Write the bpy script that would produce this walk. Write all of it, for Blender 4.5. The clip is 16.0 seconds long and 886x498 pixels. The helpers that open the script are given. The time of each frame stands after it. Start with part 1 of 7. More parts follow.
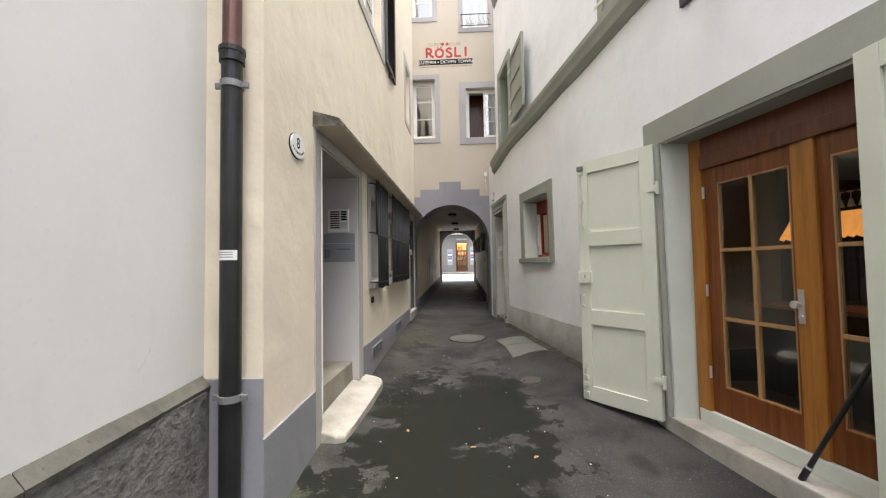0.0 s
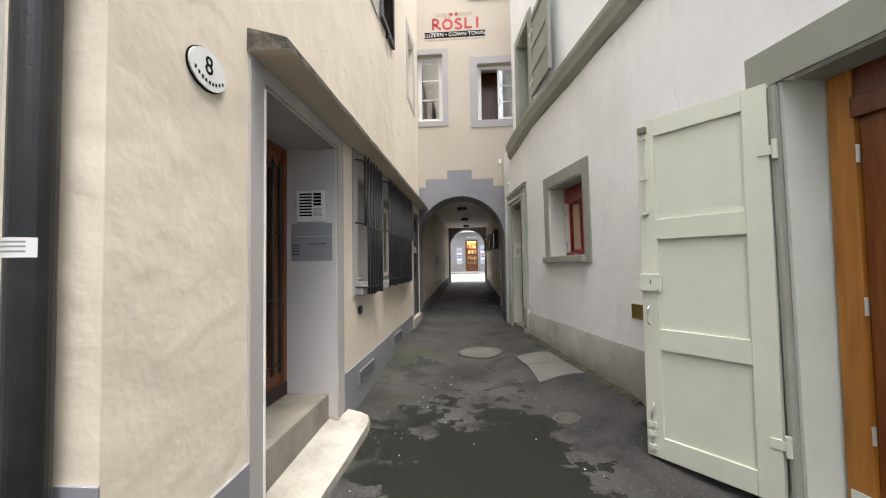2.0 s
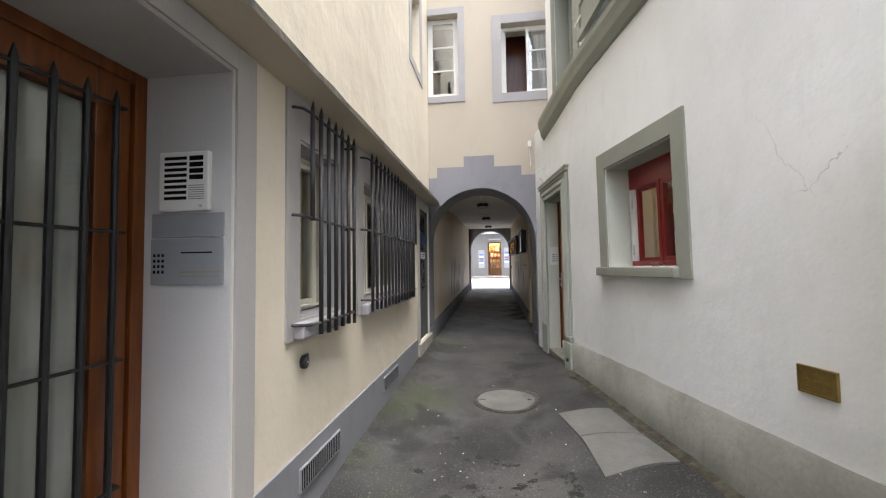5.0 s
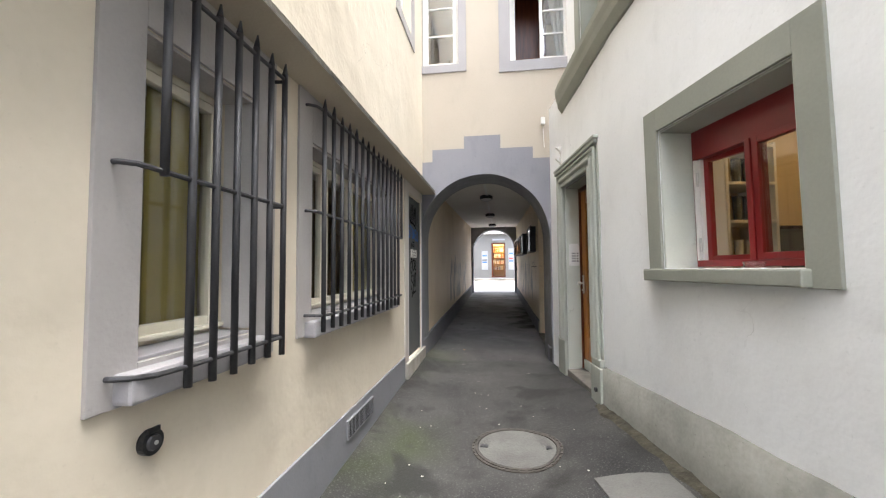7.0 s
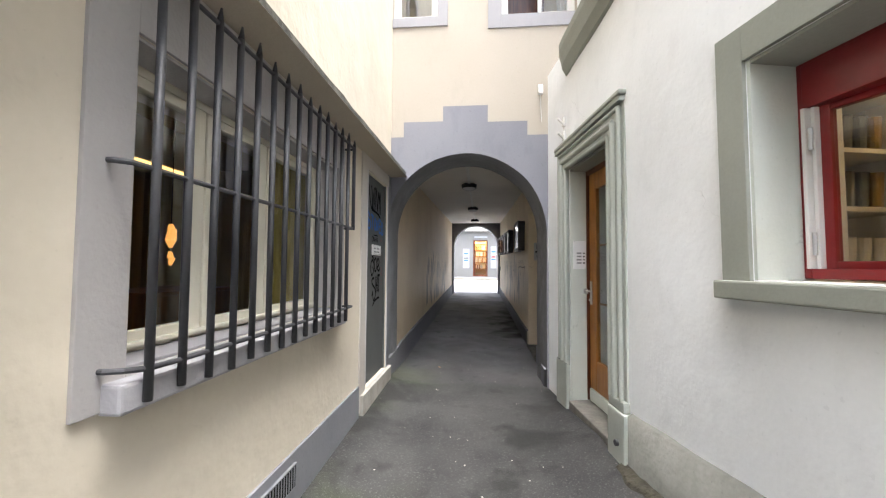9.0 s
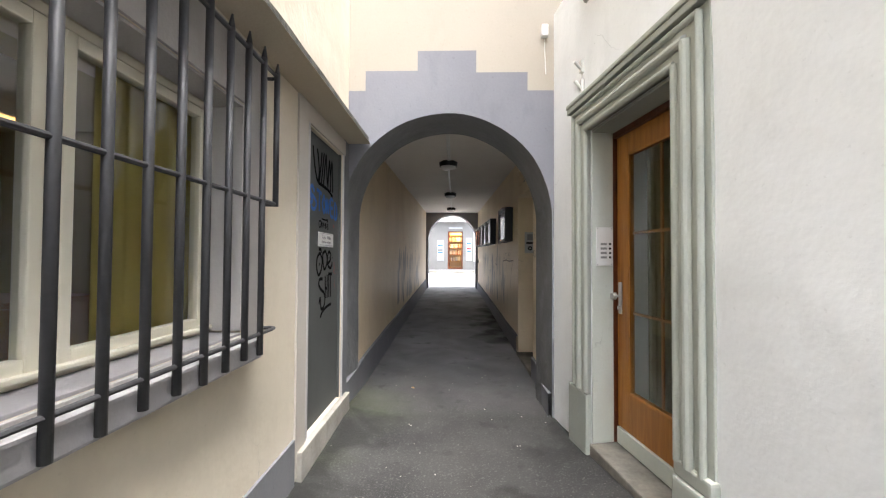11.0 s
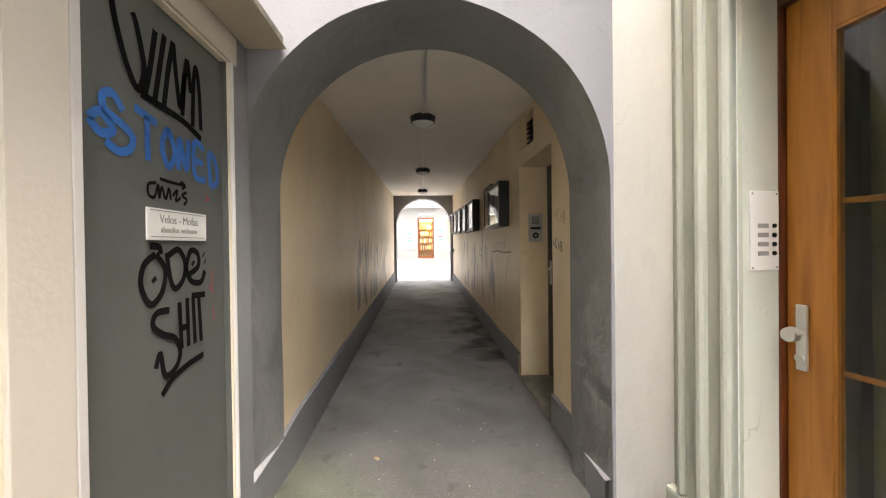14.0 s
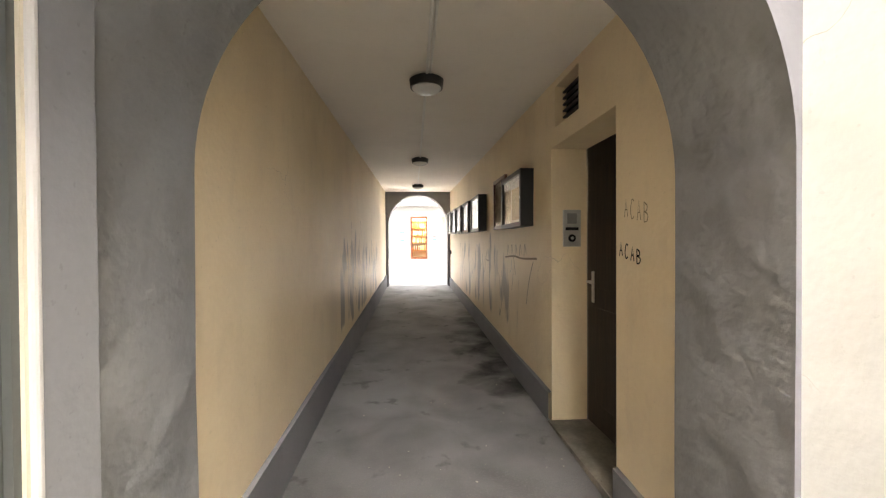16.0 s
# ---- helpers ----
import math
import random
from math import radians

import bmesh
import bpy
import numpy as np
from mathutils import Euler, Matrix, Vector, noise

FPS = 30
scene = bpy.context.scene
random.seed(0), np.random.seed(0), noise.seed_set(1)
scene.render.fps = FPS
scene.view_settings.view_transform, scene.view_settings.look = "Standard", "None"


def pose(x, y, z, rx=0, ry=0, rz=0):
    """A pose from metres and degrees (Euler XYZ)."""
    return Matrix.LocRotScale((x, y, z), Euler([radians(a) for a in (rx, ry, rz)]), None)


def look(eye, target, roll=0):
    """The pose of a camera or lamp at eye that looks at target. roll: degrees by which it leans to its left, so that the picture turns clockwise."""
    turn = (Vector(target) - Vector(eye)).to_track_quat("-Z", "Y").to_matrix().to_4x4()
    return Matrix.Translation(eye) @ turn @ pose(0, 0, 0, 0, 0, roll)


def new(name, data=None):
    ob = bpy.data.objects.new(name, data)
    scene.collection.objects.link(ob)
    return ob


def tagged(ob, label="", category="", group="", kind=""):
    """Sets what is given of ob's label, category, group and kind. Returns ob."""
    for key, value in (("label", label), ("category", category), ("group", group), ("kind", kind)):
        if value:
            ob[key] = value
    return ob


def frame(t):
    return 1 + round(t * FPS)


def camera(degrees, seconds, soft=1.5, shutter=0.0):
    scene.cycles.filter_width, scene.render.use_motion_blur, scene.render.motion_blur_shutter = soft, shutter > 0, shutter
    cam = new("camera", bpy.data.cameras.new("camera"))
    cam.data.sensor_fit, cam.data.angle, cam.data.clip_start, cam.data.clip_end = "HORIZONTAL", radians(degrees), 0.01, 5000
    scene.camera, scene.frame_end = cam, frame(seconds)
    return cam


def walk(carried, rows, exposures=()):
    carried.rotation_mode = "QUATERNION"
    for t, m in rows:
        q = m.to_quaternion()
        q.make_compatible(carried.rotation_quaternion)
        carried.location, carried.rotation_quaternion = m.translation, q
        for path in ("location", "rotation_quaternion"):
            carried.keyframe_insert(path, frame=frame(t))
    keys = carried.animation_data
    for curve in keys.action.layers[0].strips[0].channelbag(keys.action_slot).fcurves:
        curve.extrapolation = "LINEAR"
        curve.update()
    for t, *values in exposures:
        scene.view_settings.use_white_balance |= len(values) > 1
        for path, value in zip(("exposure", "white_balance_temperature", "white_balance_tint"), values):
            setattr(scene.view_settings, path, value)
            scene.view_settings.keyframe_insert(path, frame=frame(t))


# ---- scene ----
cam = camera(96.0, 16.0, 1.2)
METRES, EYE, TILT, LEAN, TURN = 9.2, 1.5, 0.0, 0.0, 3.0
ROWS = [
    (0.0, 0.0, 0.0, 0.0, 0.04, 2.42, 0.94),
    (0.5, 0.0016, 0.0323, -0.0012, 0.34, 2.36, 0.92),
    (1.0, 0.0042, 0.0663, 0.001, 0.63, 2.36, 0.9),
    (1.5, 0.0038, 0.0993, 0.0039, 0.99, 2.35, 0.89),
    (2.0, 0.0022, 0.1327, 0.0014, 1.39, 2.31, 0.88),
    (2.5, 0.0024, 0.1646, 0.0064, 1.94, 2.35, 0.86),
    (3.0, 0.0049, 0.1968, 0.0049, 2.51, 2.35, 0.89),
    (3.5, 0.009, 0.2295, 0.0061, 3.07, 2.4, 0.91),
    (4.0, 0.0101, 0.2606, 0.0093, 3.69, 2.48, 0.91),
    (6.5, 0.0156, 0.4204, 0.0169, 5.29, 2.84, 0.6),
    (7.0, 0.0149, 0.4524, 0.0134, 5.14, 2.86, 0.44),
    (7.5, 0.0135, 0.4843, 0.016, 4.73, 2.85, 0.22),
    (8.0, 0.0147, 0.5156, 0.0147, 4.13, 2.76, -0.03),
    (8.5, 0.0168, 0.5486, 0.0142, 3.34, 2.63, -0.25),
    (9.0, 0.0168, 0.5801, 0.0184, 2.46, 2.46, -0.43),
    (11.5, 0.0064, 0.7353, 0.0217, -2.4, 0.93, -0.11),
    (12.0, 0.0029, 0.7653, 0.0196, -3.32, 0.55, 0.11),
    (12.5, 0.0009, 0.7967, 0.0224, -4.11, 0.25, 0.3),
    (13.0, 0.0019, 0.8227, 0.0258, -4.77, -0.03, 0.45),
    (13.5, 0.0039, 0.8518, 0.0224, -5.4, -0.31, 0.6),
    (14.0, 0.0069, 0.8819, 0.0276, -5.94, -0.51, 0.72),
    (14.5, 0.0056, 0.9087, 0.0281, -6.36, -0.66, 0.74),
    (15.0, 0.0021, 0.9393, 0.0278, -6.72, -0.71, 0.64),
    (15.5, 0.0015, 0.9674, 0.0332, -6.94, -0.7, 0.57),
    (16.0, 0.0033, 0.9945, 0.0327, -7.19, -0.6, 0.33),
]
walk(cam, [(t, pose(0, 0, EYE, TILT, LEAN, TURN) @ pose(METRES * x, METRES * y, METRES * z, 90 + pitch, roll, yaw)) for t, x, y, z, yaw, pitch, roll in ROWS],
     exposures=[(0.0, 2.2, 6650, 10), (2.0, 2.33, 6550, 10), (3.5, 2.38, 6350, 10), (7.0, 2.92, 6350, 10), (8.0, 3.1, 6200, 10), (9.0, 3.2, 6250, 10), (11.5, 3.36, 6450, 10), (12.5, 3.58, 6950, 10), (14.0, 3.92, 7150, 10), (16.0, 4.45, 7400, 10)])

# ---- world and large lights ----
world = bpy.data.worlds.new("sky")
scene.world = world
world.use_nodes = True
wn, wl = world.node_tree.nodes, world.node_tree.links
sky = wn.new("ShaderNodeTexSky")
sky.sky_type, sky.sun_disc = "NISHITA", False
sky.sun_elevation, sky.sun_rotation = radians(77), radians(160)
sky.dust_density, sky.ozone_density, sky.air_density = 4.0, 0.6, 1.0
pale = wn.new("ShaderNodeHueSaturation")
pale.inputs["Saturation"].default_value = 0.45
wl.new(sky.outputs[0], pale.inputs["Color"])
wl.new(pale.outputs[0], wn["Background"].inputs["Color"])
wn["Background"].inputs["Strength"].default_value = 0.15
sun = new("sun", bpy.data.lights.new("sun", "SUN"))
sun.data.energy, sun.data.angle, sun.data.color = 0.7, radians(25), (1.0, 0.97, 0.92)
sun.matrix_world = look((4.2, 2.0, 24), (0, 6, 0))

# ---- materials ----


def surface(name, dark, light, rough=0.8, scale=1.2, grain=60.0, bump=0.25, metal=0.0, contrast=0.5, lumps=0.0, random_tint=0.0, wear=0.0, cracks=0.0):
    """Paint, plaster, stone, wood or metal: two scales of colour, and grain in the relief."""
    m = bpy.data.materials.new(name)
    m.use_nodes = True
    n, l = m.node_tree.nodes, m.node_tree.links
    p = n["Principled BSDF"]
    geo = n.new("ShaderNodeNewGeometry")
    big, fine = n.new("ShaderNodeTexNoise"), n.new("ShaderNodeTexNoise")
    for tex, s, d in ((big, scale, 6.0), (fine, grain, 4.0)):
        tex.inputs["Scale"].default_value, tex.inputs["Detail"].default_value = s, d
        l.new(geo.outputs["Position"], tex.inputs["Vector"])
    ramp = n.new("ShaderNodeValToRGB")
    ramp.color_ramp.elements[0].position, ramp.color_ramp.elements[1].position = 0.5 - contrast / 2, 0.5 + contrast / 2
    ramp.color_ramp.elements[0].color, ramp.color_ramp.elements[1].color = (*dark, 1), (*light, 1)
    mix = n.new("ShaderNodeMath")
    mix.operation = "MULTIPLY_ADD"
    mix.inputs[1].default_value = 0.25
    l.new(fine.outputs[0], mix.inputs[0])
    sub = n.new("ShaderNodeMath")
    sub.operation = "MULTIPLY_ADD"
    sub.inputs[1].default_value, sub.inputs[2].default_value = 1.0, -0.125
    l.new(big.outputs[0], sub.inputs[0])
    l.new(sub.outputs[0], mix.inputs[2])
    l.new(mix.outputs[0], ramp.inputs[0])
    colour = ramp.outputs[0]
    if random_tint:
        info, hsv = n.new("ShaderNodeObjectInfo"), n.new("ShaderNodeHueSaturation")
        mr = n.new("ShaderNodeMapRange")
        mr.inputs["To Min"].default_value, mr.inputs["To Max"].default_value = 1 - random_tint, 1 + random_tint
        l.new(info.outputs["Random"], mr.inputs["Value"])
        l.new(mr.outputs[0], hsv.inputs["Value"])
        l.new(colour, hsv.inputs["Color"])
        colour = hsv.outputs[0]
    if wear:
        worn = tuple(0.62 * d for d in dark)
        stretch = n.new("ShaderNodeVectorMath")
        stretch.operation, stretch.inputs[1].default_value = "MULTIPLY", (1.0, 1.0, 0.45)
        l.new(geo.outputs["Position"], stretch.inputs[0])
        for s, lo, hi, share, src in ((1.7, 0.5, 0.78, 0.75, stretch), (7.0, 0.56, 0.74, 0.55, stretch), (38.0, 0.66, 0.72, 0.8, None)):
            spot, limits, blend = n.new("ShaderNodeTexNoise"), n.new("ShaderNodeMapRange"), n.new("ShaderNodeMix")
            spot.inputs["Scale"].default_value, spot.inputs["Detail"].default_value = s, 7.0
            l.new(src.outputs[0] if src else geo.outputs["Position"], spot.inputs["Vector"])
            limits.inputs["From Min"].default_value, limits.inputs["From Max"].default_value, limits.inputs["To Max"].default_value = lo, hi, wear * share
            l.new(spot.outputs[0], limits.inputs["Value"])
            blend.data_type = "RGBA"
            l.new(limits.outputs[0], blend.inputs["Factor"])
            l.new(colour, blend.inputs["A"])
            blend.inputs["B"].default_value = (*worn, 1)
            colour = blend.outputs["Result"]
    if cracks:
        warp, shifted, cells, line = n.new("ShaderNodeTexNoise"), n.new("ShaderNodeVectorMath"), n.new("ShaderNodeTexVoronoi"), n.new("ShaderNodeMapRange")
        warp.inputs["Scale"].default_value, warp.inputs["Detail"].default_value = 2.5, 6.0
        l.new(geo.outputs["Position"], warp.inputs["Vector"])
        shifted.operation = "MULTIPLY_ADD"
        shifted.inputs[1].default_value = (0.5, 0.5, 0.5)
        l.new(warp.outputs["Color"], shifted.inputs[0])
        l.new(geo.outputs["Position"], shifted.inputs[2])
        cells.feature = "DISTANCE_TO_EDGE"
        cells.inputs["Scale"].default_value = 0.55
        l.new(shifted.outputs[0], cells.inputs["Vector"])
        line.inputs["From Min"].default_value, line.inputs["From Max"].default_value = 0.0018, 0.0005
        l.new(cells.outputs["Distance"], line.inputs["Value"])
        where, gate = n.new("ShaderNodeMapRange"), n.new("ShaderNodeMath")
        where.inputs["From Min"].default_value, where.inputs["From Max"].default_value, where.inputs["To Max"].default_value = 0.56, 0.62, cracks
        l.new(big.outputs[0], where.inputs["Value"])
        gate.operation = "MULTIPLY"
        l.new(line.outputs[0], gate.inputs[0])
        l.new(where.outputs[0], gate.inputs[1])
        blend = n.new("ShaderNodeMix")
        blend.data_type = "RGBA"
        l.new(gate.outputs[0], blend.inputs["Factor"])
        l.new(colour, blend.inputs["A"])
        blend.inputs["B"].default_value = (*(0.35 * d for d in dark), 1)
        colour = blend.outputs["Result"]
    l.new(colour, p.inputs["Base Color"])
    p.inputs["Roughness"].default_value, p.inputs["Metallic"].default_value = rough, metal
    height = fine.outputs[0]
    if lumps:
        lump = n.new("ShaderNodeTexNoise")
        lump.inputs["Scale"].default_value, lump.inputs["Detail"].default_value = max(5.0, 2.0 * scale), 3.0
        l.new(geo.outputs["Position"], lump.inputs["Vector"])
        add = n.new("ShaderNodeMath")
        add.operation = "MULTIPLY_ADD"
        add.inputs[1].default_value = lumps
        faint = n.new("ShaderNodeMath")
        faint.operation, faint.inputs[1].default_value = "MULTIPLY", 0.28
        l.new(fine.outputs[0], faint.inputs[0])
        l.new(lump.outputs[0], add.inputs[0])
        l.new(faint.outputs[0], add.inputs[2])
        sway, broad = n.new("ShaderNodeTexNoise"), n.new("ShaderNodeMath")
        sway.inputs["Scale"].default_value, sway.inputs["Detail"].default_value = 1.6, 2.0
        l.new(geo.outputs["Position"], sway.inputs["Vector"])
        broad.operation, broad.inputs[1].default_value = "MULTIPLY_ADD", lumps * 2.0
        l.new(sway.outputs[0], broad.inputs[0])
        l.new(add.outputs[0], broad.inputs[2])
        height = broad.outputs[0]
    if bump:
        b = n.new("ShaderNodeBump")
        b.inputs["Strength"].default_value, b.inputs["Distance"].default_value = bump, 0.01
        l.new(height, b.inputs["Height"])
        l.new(b.outputs[0], p.inputs["Normal"])
    return m


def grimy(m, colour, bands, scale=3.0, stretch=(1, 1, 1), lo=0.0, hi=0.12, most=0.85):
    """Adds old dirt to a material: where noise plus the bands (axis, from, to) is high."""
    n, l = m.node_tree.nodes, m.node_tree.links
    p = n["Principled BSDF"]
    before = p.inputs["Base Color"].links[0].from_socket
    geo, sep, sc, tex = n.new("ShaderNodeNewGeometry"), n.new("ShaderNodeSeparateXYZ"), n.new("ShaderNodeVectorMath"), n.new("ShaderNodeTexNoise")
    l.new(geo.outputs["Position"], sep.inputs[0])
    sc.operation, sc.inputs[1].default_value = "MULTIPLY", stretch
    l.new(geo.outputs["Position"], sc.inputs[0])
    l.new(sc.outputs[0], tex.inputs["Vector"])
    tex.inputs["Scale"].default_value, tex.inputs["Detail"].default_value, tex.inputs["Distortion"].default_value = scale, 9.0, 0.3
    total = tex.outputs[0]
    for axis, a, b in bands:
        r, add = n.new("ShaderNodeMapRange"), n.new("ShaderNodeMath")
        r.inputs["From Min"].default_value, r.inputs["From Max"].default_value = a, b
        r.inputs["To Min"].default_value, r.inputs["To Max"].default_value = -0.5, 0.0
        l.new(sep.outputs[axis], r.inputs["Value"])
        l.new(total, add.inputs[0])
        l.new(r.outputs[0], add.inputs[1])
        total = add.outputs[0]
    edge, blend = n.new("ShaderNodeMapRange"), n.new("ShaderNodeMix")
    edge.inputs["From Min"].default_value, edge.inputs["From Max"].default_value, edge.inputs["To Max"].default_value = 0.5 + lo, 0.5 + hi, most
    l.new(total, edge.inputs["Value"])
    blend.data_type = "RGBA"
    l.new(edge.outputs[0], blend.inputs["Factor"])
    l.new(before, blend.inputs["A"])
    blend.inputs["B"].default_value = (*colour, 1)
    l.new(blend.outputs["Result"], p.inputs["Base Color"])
    return m


def wood(name, dark, light, rough=0.35, across=(14, 14, 1.2)):
    """Varnished wood with an upright grain."""
    m = bpy.data.materials.new(name)
    m.use_nodes = True
    n, l = m.node_tree.nodes, m.node_tree.links
    p = n["Principled BSDF"]
    geo, sc, tex, ramp = n.new("ShaderNodeNewGeometry"), n.new("ShaderNodeVectorMath"), n.new("ShaderNodeTexNoise"), n.new("ShaderNodeValToRGB")
    sc.operation = "MULTIPLY"
    sc.inputs[1].default_value = across
    l.new(geo.outputs["Position"], sc.inputs[0])
    l.new(sc.outputs[0], tex.inputs["Vector"])
    tex.inputs["Scale"].default_value, tex.inputs["Detail"].default_value, tex.inputs["Distortion"].default_value = 2.0, 8.0, 0.6
    ramp.color_ramp.elements[0].position, ramp.color_ramp.elements[1].position = 0.3, 0.7
    ramp.color_ramp.elements[0].color, ramp.color_ramp.elements[1].color = (*dark, 1), (*light, 1)
    l.new(tex.outputs[0], ramp.inputs[0])
    l.new(ramp.outputs[0], p.inputs["Base Color"])
    b = n.new("ShaderNodeBump")
    b.inputs["Strength"].default_value, b.inputs["Distance"].default_value = 0.15, 0.004
    l.new(tex.outputs[0], b.inputs["Height"])
    l.new(b.outputs[0], p.inputs["Normal"])
    p.inputs["Roughness"].default_value = rough
    return m


def clear_glass(name, ior=1.5):
    m = bpy.data.materials.new(name)
    m.use_nodes = True
    p = m.node_tree.nodes["Principled BSDF"]
    p.inputs["Base Color"].default_value = (0.93, 0.96, 0.94, 1)
    p.inputs["Transmission Weight"].default_value, p.inputs["Roughness"].default_value, p.inputs["IOR"].default_value = 1.0, 0.01, ior
    return m


def glowing(name, colour, strength):
    m = bpy.data.materials.new(name)
    m.use_nodes = True
    p = m.node_tree.nodes["Principled BSDF"]
    p.inputs["Base Color"].default_value = (*colour, 1)
    p.inputs["Emission Color"].default_value = (*colour, 1)
    p.inputs["Emission Strength"].default_value = strength
    return m


def asphalt_material():
    """Worn asphalt, with damp dark patches where the alley begins."""
    m = bpy.data.materials.new("asphalt")
    m.use_nodes = True
    n, l = m.node_tree.nodes, m.node_tree.links
    p = n["Principled BSDF"]
    geo = n.new("ShaderNodeNewGeometry")

    def noise_tex(scale, detail, distort=0.0, shift=None, rough=0.5):
        t = n.new("ShaderNodeTexNoise")
        t.inputs["Roughness"].default_value = rough
        t.inputs["Scale"].default_value, t.inputs["Detail"].default_value, t.inputs["Distortion"].default_value = scale, detail, distort
        if shift:
            moved = n.new("ShaderNodeVectorMath")
            moved.inputs[1].default_value = shift
            l.new(geo.outputs["Position"], moved.inputs[0])
            l.new(moved.outputs[0], t.inputs["Vector"])
        else:
            l.new(geo.outputs["Position"], t.inputs["Vector"])
        return t

    def ramp(src, a, b, ca, cb):
        r = n.new("ShaderNodeValToRGB")
        r.color_ramp.elements[0].position, r.color_ramp.elements[1].position = a, b
        r.color_ramp.elements[0].color, r.color_ramp.elements[1].color = (*ca, 1), (*cb, 1)
        l.new(src, r.inputs[0])
        return r.outputs[0]

    grit, cloud, damp = noise_tex(150, 3), noise_tex(1.3, 9), noise_tex(1.4, 6, 0.0, (5.6, 8.4, 0.0), 0.6)
    base = ramp(cloud.outputs[0], 0.3, 0.72, (0.022, 0.022, 0.022), (0.062, 0.061, 0.058))
    sep = n.new("ShaderNodeSeparateXYZ")
    l.new(geo.outputs["Position"], sep.inputs[0])

    def limit(axis, a, b, lo, hi):
        r = n.new("ShaderNodeMapRange")
        r.inputs["From Min"].default_value, r.inputs["From Max"].default_value = a, b
        r.inputs["To Min"].default_value, r.inputs["To Max"].default_value = lo, hi
        l.new(sep.outputs[axis], r.inputs["Value"])
        return r.outputs[0]

    def calc(op, a, b):
        x = n.new("ShaderNodeMath")
        x.operation = op
        for k, v in enumerate((a, b)):
            if isinstance(v, (int, float)):
                x.inputs[k].default_value = v
            else:
                l.new(v, x.inputs[k])
        return x.outputs[0]

    # spilled water in the middle of the alley, with ragged edges and dry islands
    lace = calc("MULTIPLY", noise_tex(3.6, 14, 0.0, (2.2, 6.1, 0.0), 0.68).outputs[0], 1.15)
    pool = calc("ADD", calc("ADD", damp.outputs[0], lace), calc("ADD", limit("Y", 7.7, 4.6, -0.62, 0.06), calc("ADD", limit("X", 1.2, 0.5, -0.55, 0.0), limit("X", -1.15, -0.5, -0.22, 0.0))))
    wet = ramp(pool, 0.925, 0.945, (0, 0, 0), (1, 1, 1))
    # old dirt by the passage wall
    grime = calc("ADD", noise_tex(2.4, 9, 0.4, (1.0, 5.0, 0.0)).outputs[0], calc("ADD", limit("X", -0.2, 0.65, -0.3, 0.08), calc("ADD", limit("Y", 11.6, 13.3, -0.4, 0.0), limit("Y", 18.0, 15.0, -0.3, 0.0))))
    grime = ramp(grime, 0.34, 0.64, (0, 0, 0), (0.88, 0.88, 0.88))
    # drier asphalt under the passage roof, its colour lifted to brighten the dim floor
    passage_lift = calc("MULTIPLY", limit("Y", 10.2, 12.6, 0.0, 1.0), ramp(noise_tex(1.7, 11, 0.3, (3.0, 0.0, 0.0)).outputs[0], 0.30, 0.62, (0.55, 0.55, 0.55), (1, 1, 1)))
    speck = ramp(noise_tex(26, 2).outputs[0], 0.755, 0.775, (0, 0, 0), (0.8, 0.8, 0.8))
    stain = ramp(noise_tex(1.9, 10, 0.4).outputs[0], 0.54, 0.64, (0, 0, 0), (0.8, 0.8, 0.8))
    chips = ramp(noise_tex(70, 3).outputs[0], 0.56, 0.72, (0, 0, 0), (0.55, 0.55, 0.55))
    moss = ramp(noise_tex(0.9, 4).outputs[0], 0.5, 0.7, (0, 0, 0), (1, 1, 1))
    moss_side = n.new("ShaderNodeMapRange")
    moss_side.inputs["From Min"].default_value, moss_side.inputs["From Max"].default_value = -0.4, -1.0
    l.new(sep.outputs["X"], moss_side.inputs["Value"])
    moss_amt = n.new("ShaderNodeMath")
    moss_amt.operation = "MULTIPLY"
    l.new(moss, moss_amt.inputs[0])
    l.new(moss_side.outputs[0], moss_amt.inputs[1])

    def mixed(fac, a, colour):
        x = n.new("ShaderNodeMix")
        x.data_type = "RGBA"
        l.new(fac, x.inputs["Factor"])
        l.new(a, x.inputs["A"])
        x.inputs["B"].default_value = (*colour, 1)
        return x.outputs["Result"]

    c = mixed(moss_amt.outputs[0], base, (0.036, 0.046, 0.018))
    c = mixed(chips, c, (0.13, 0.127, 0.12))
    c = mixed(stain, c, (0.020, 0.0205, 0.0185))
    # pale tone that makes up for light missing in the passage
    c = mixed(passage_lift, c, (0.29, 0.287, 0.285))
    c = mixed(grime, c, (0.013, 0.013, 0.013))
    c = mixed(ramp(noise_tex(4.6, 10, 0.2, (7.0, 2.0, 0.0)).outputs[0], 0.62, 0.70, (0, 0, 0), (0.4, 0.4, 0.4)), c, (0.019, 0.019, 0.018))
    c = mixed(wet, c, (0.0085, 0.0095, 0.0068))
    c = mixed(speck, c, (0.2, 0.19, 0.17))
    l.new(c, p.inputs["Base Color"])
    r = n.new("ShaderNodeMapRange")
    r.inputs["To Min"].default_value, r.inputs["To Max"].default_value = 0.8, 0.7
    p.inputs["Specular IOR Level"].default_value = 0.22
    l.new(wet, r.inputs["Value"])
    l.new(r.outputs[0], p.inputs["Roughness"])
    b = n.new("ShaderNodeBump")
    b.inputs["Strength"].default_value, b.inputs["Distance"].default_value = 0.6, 0.006
    l.new(grit.outputs[0], b.inputs["Height"])
    l.new(b.outputs[0], p.inputs["Normal"])
    return m


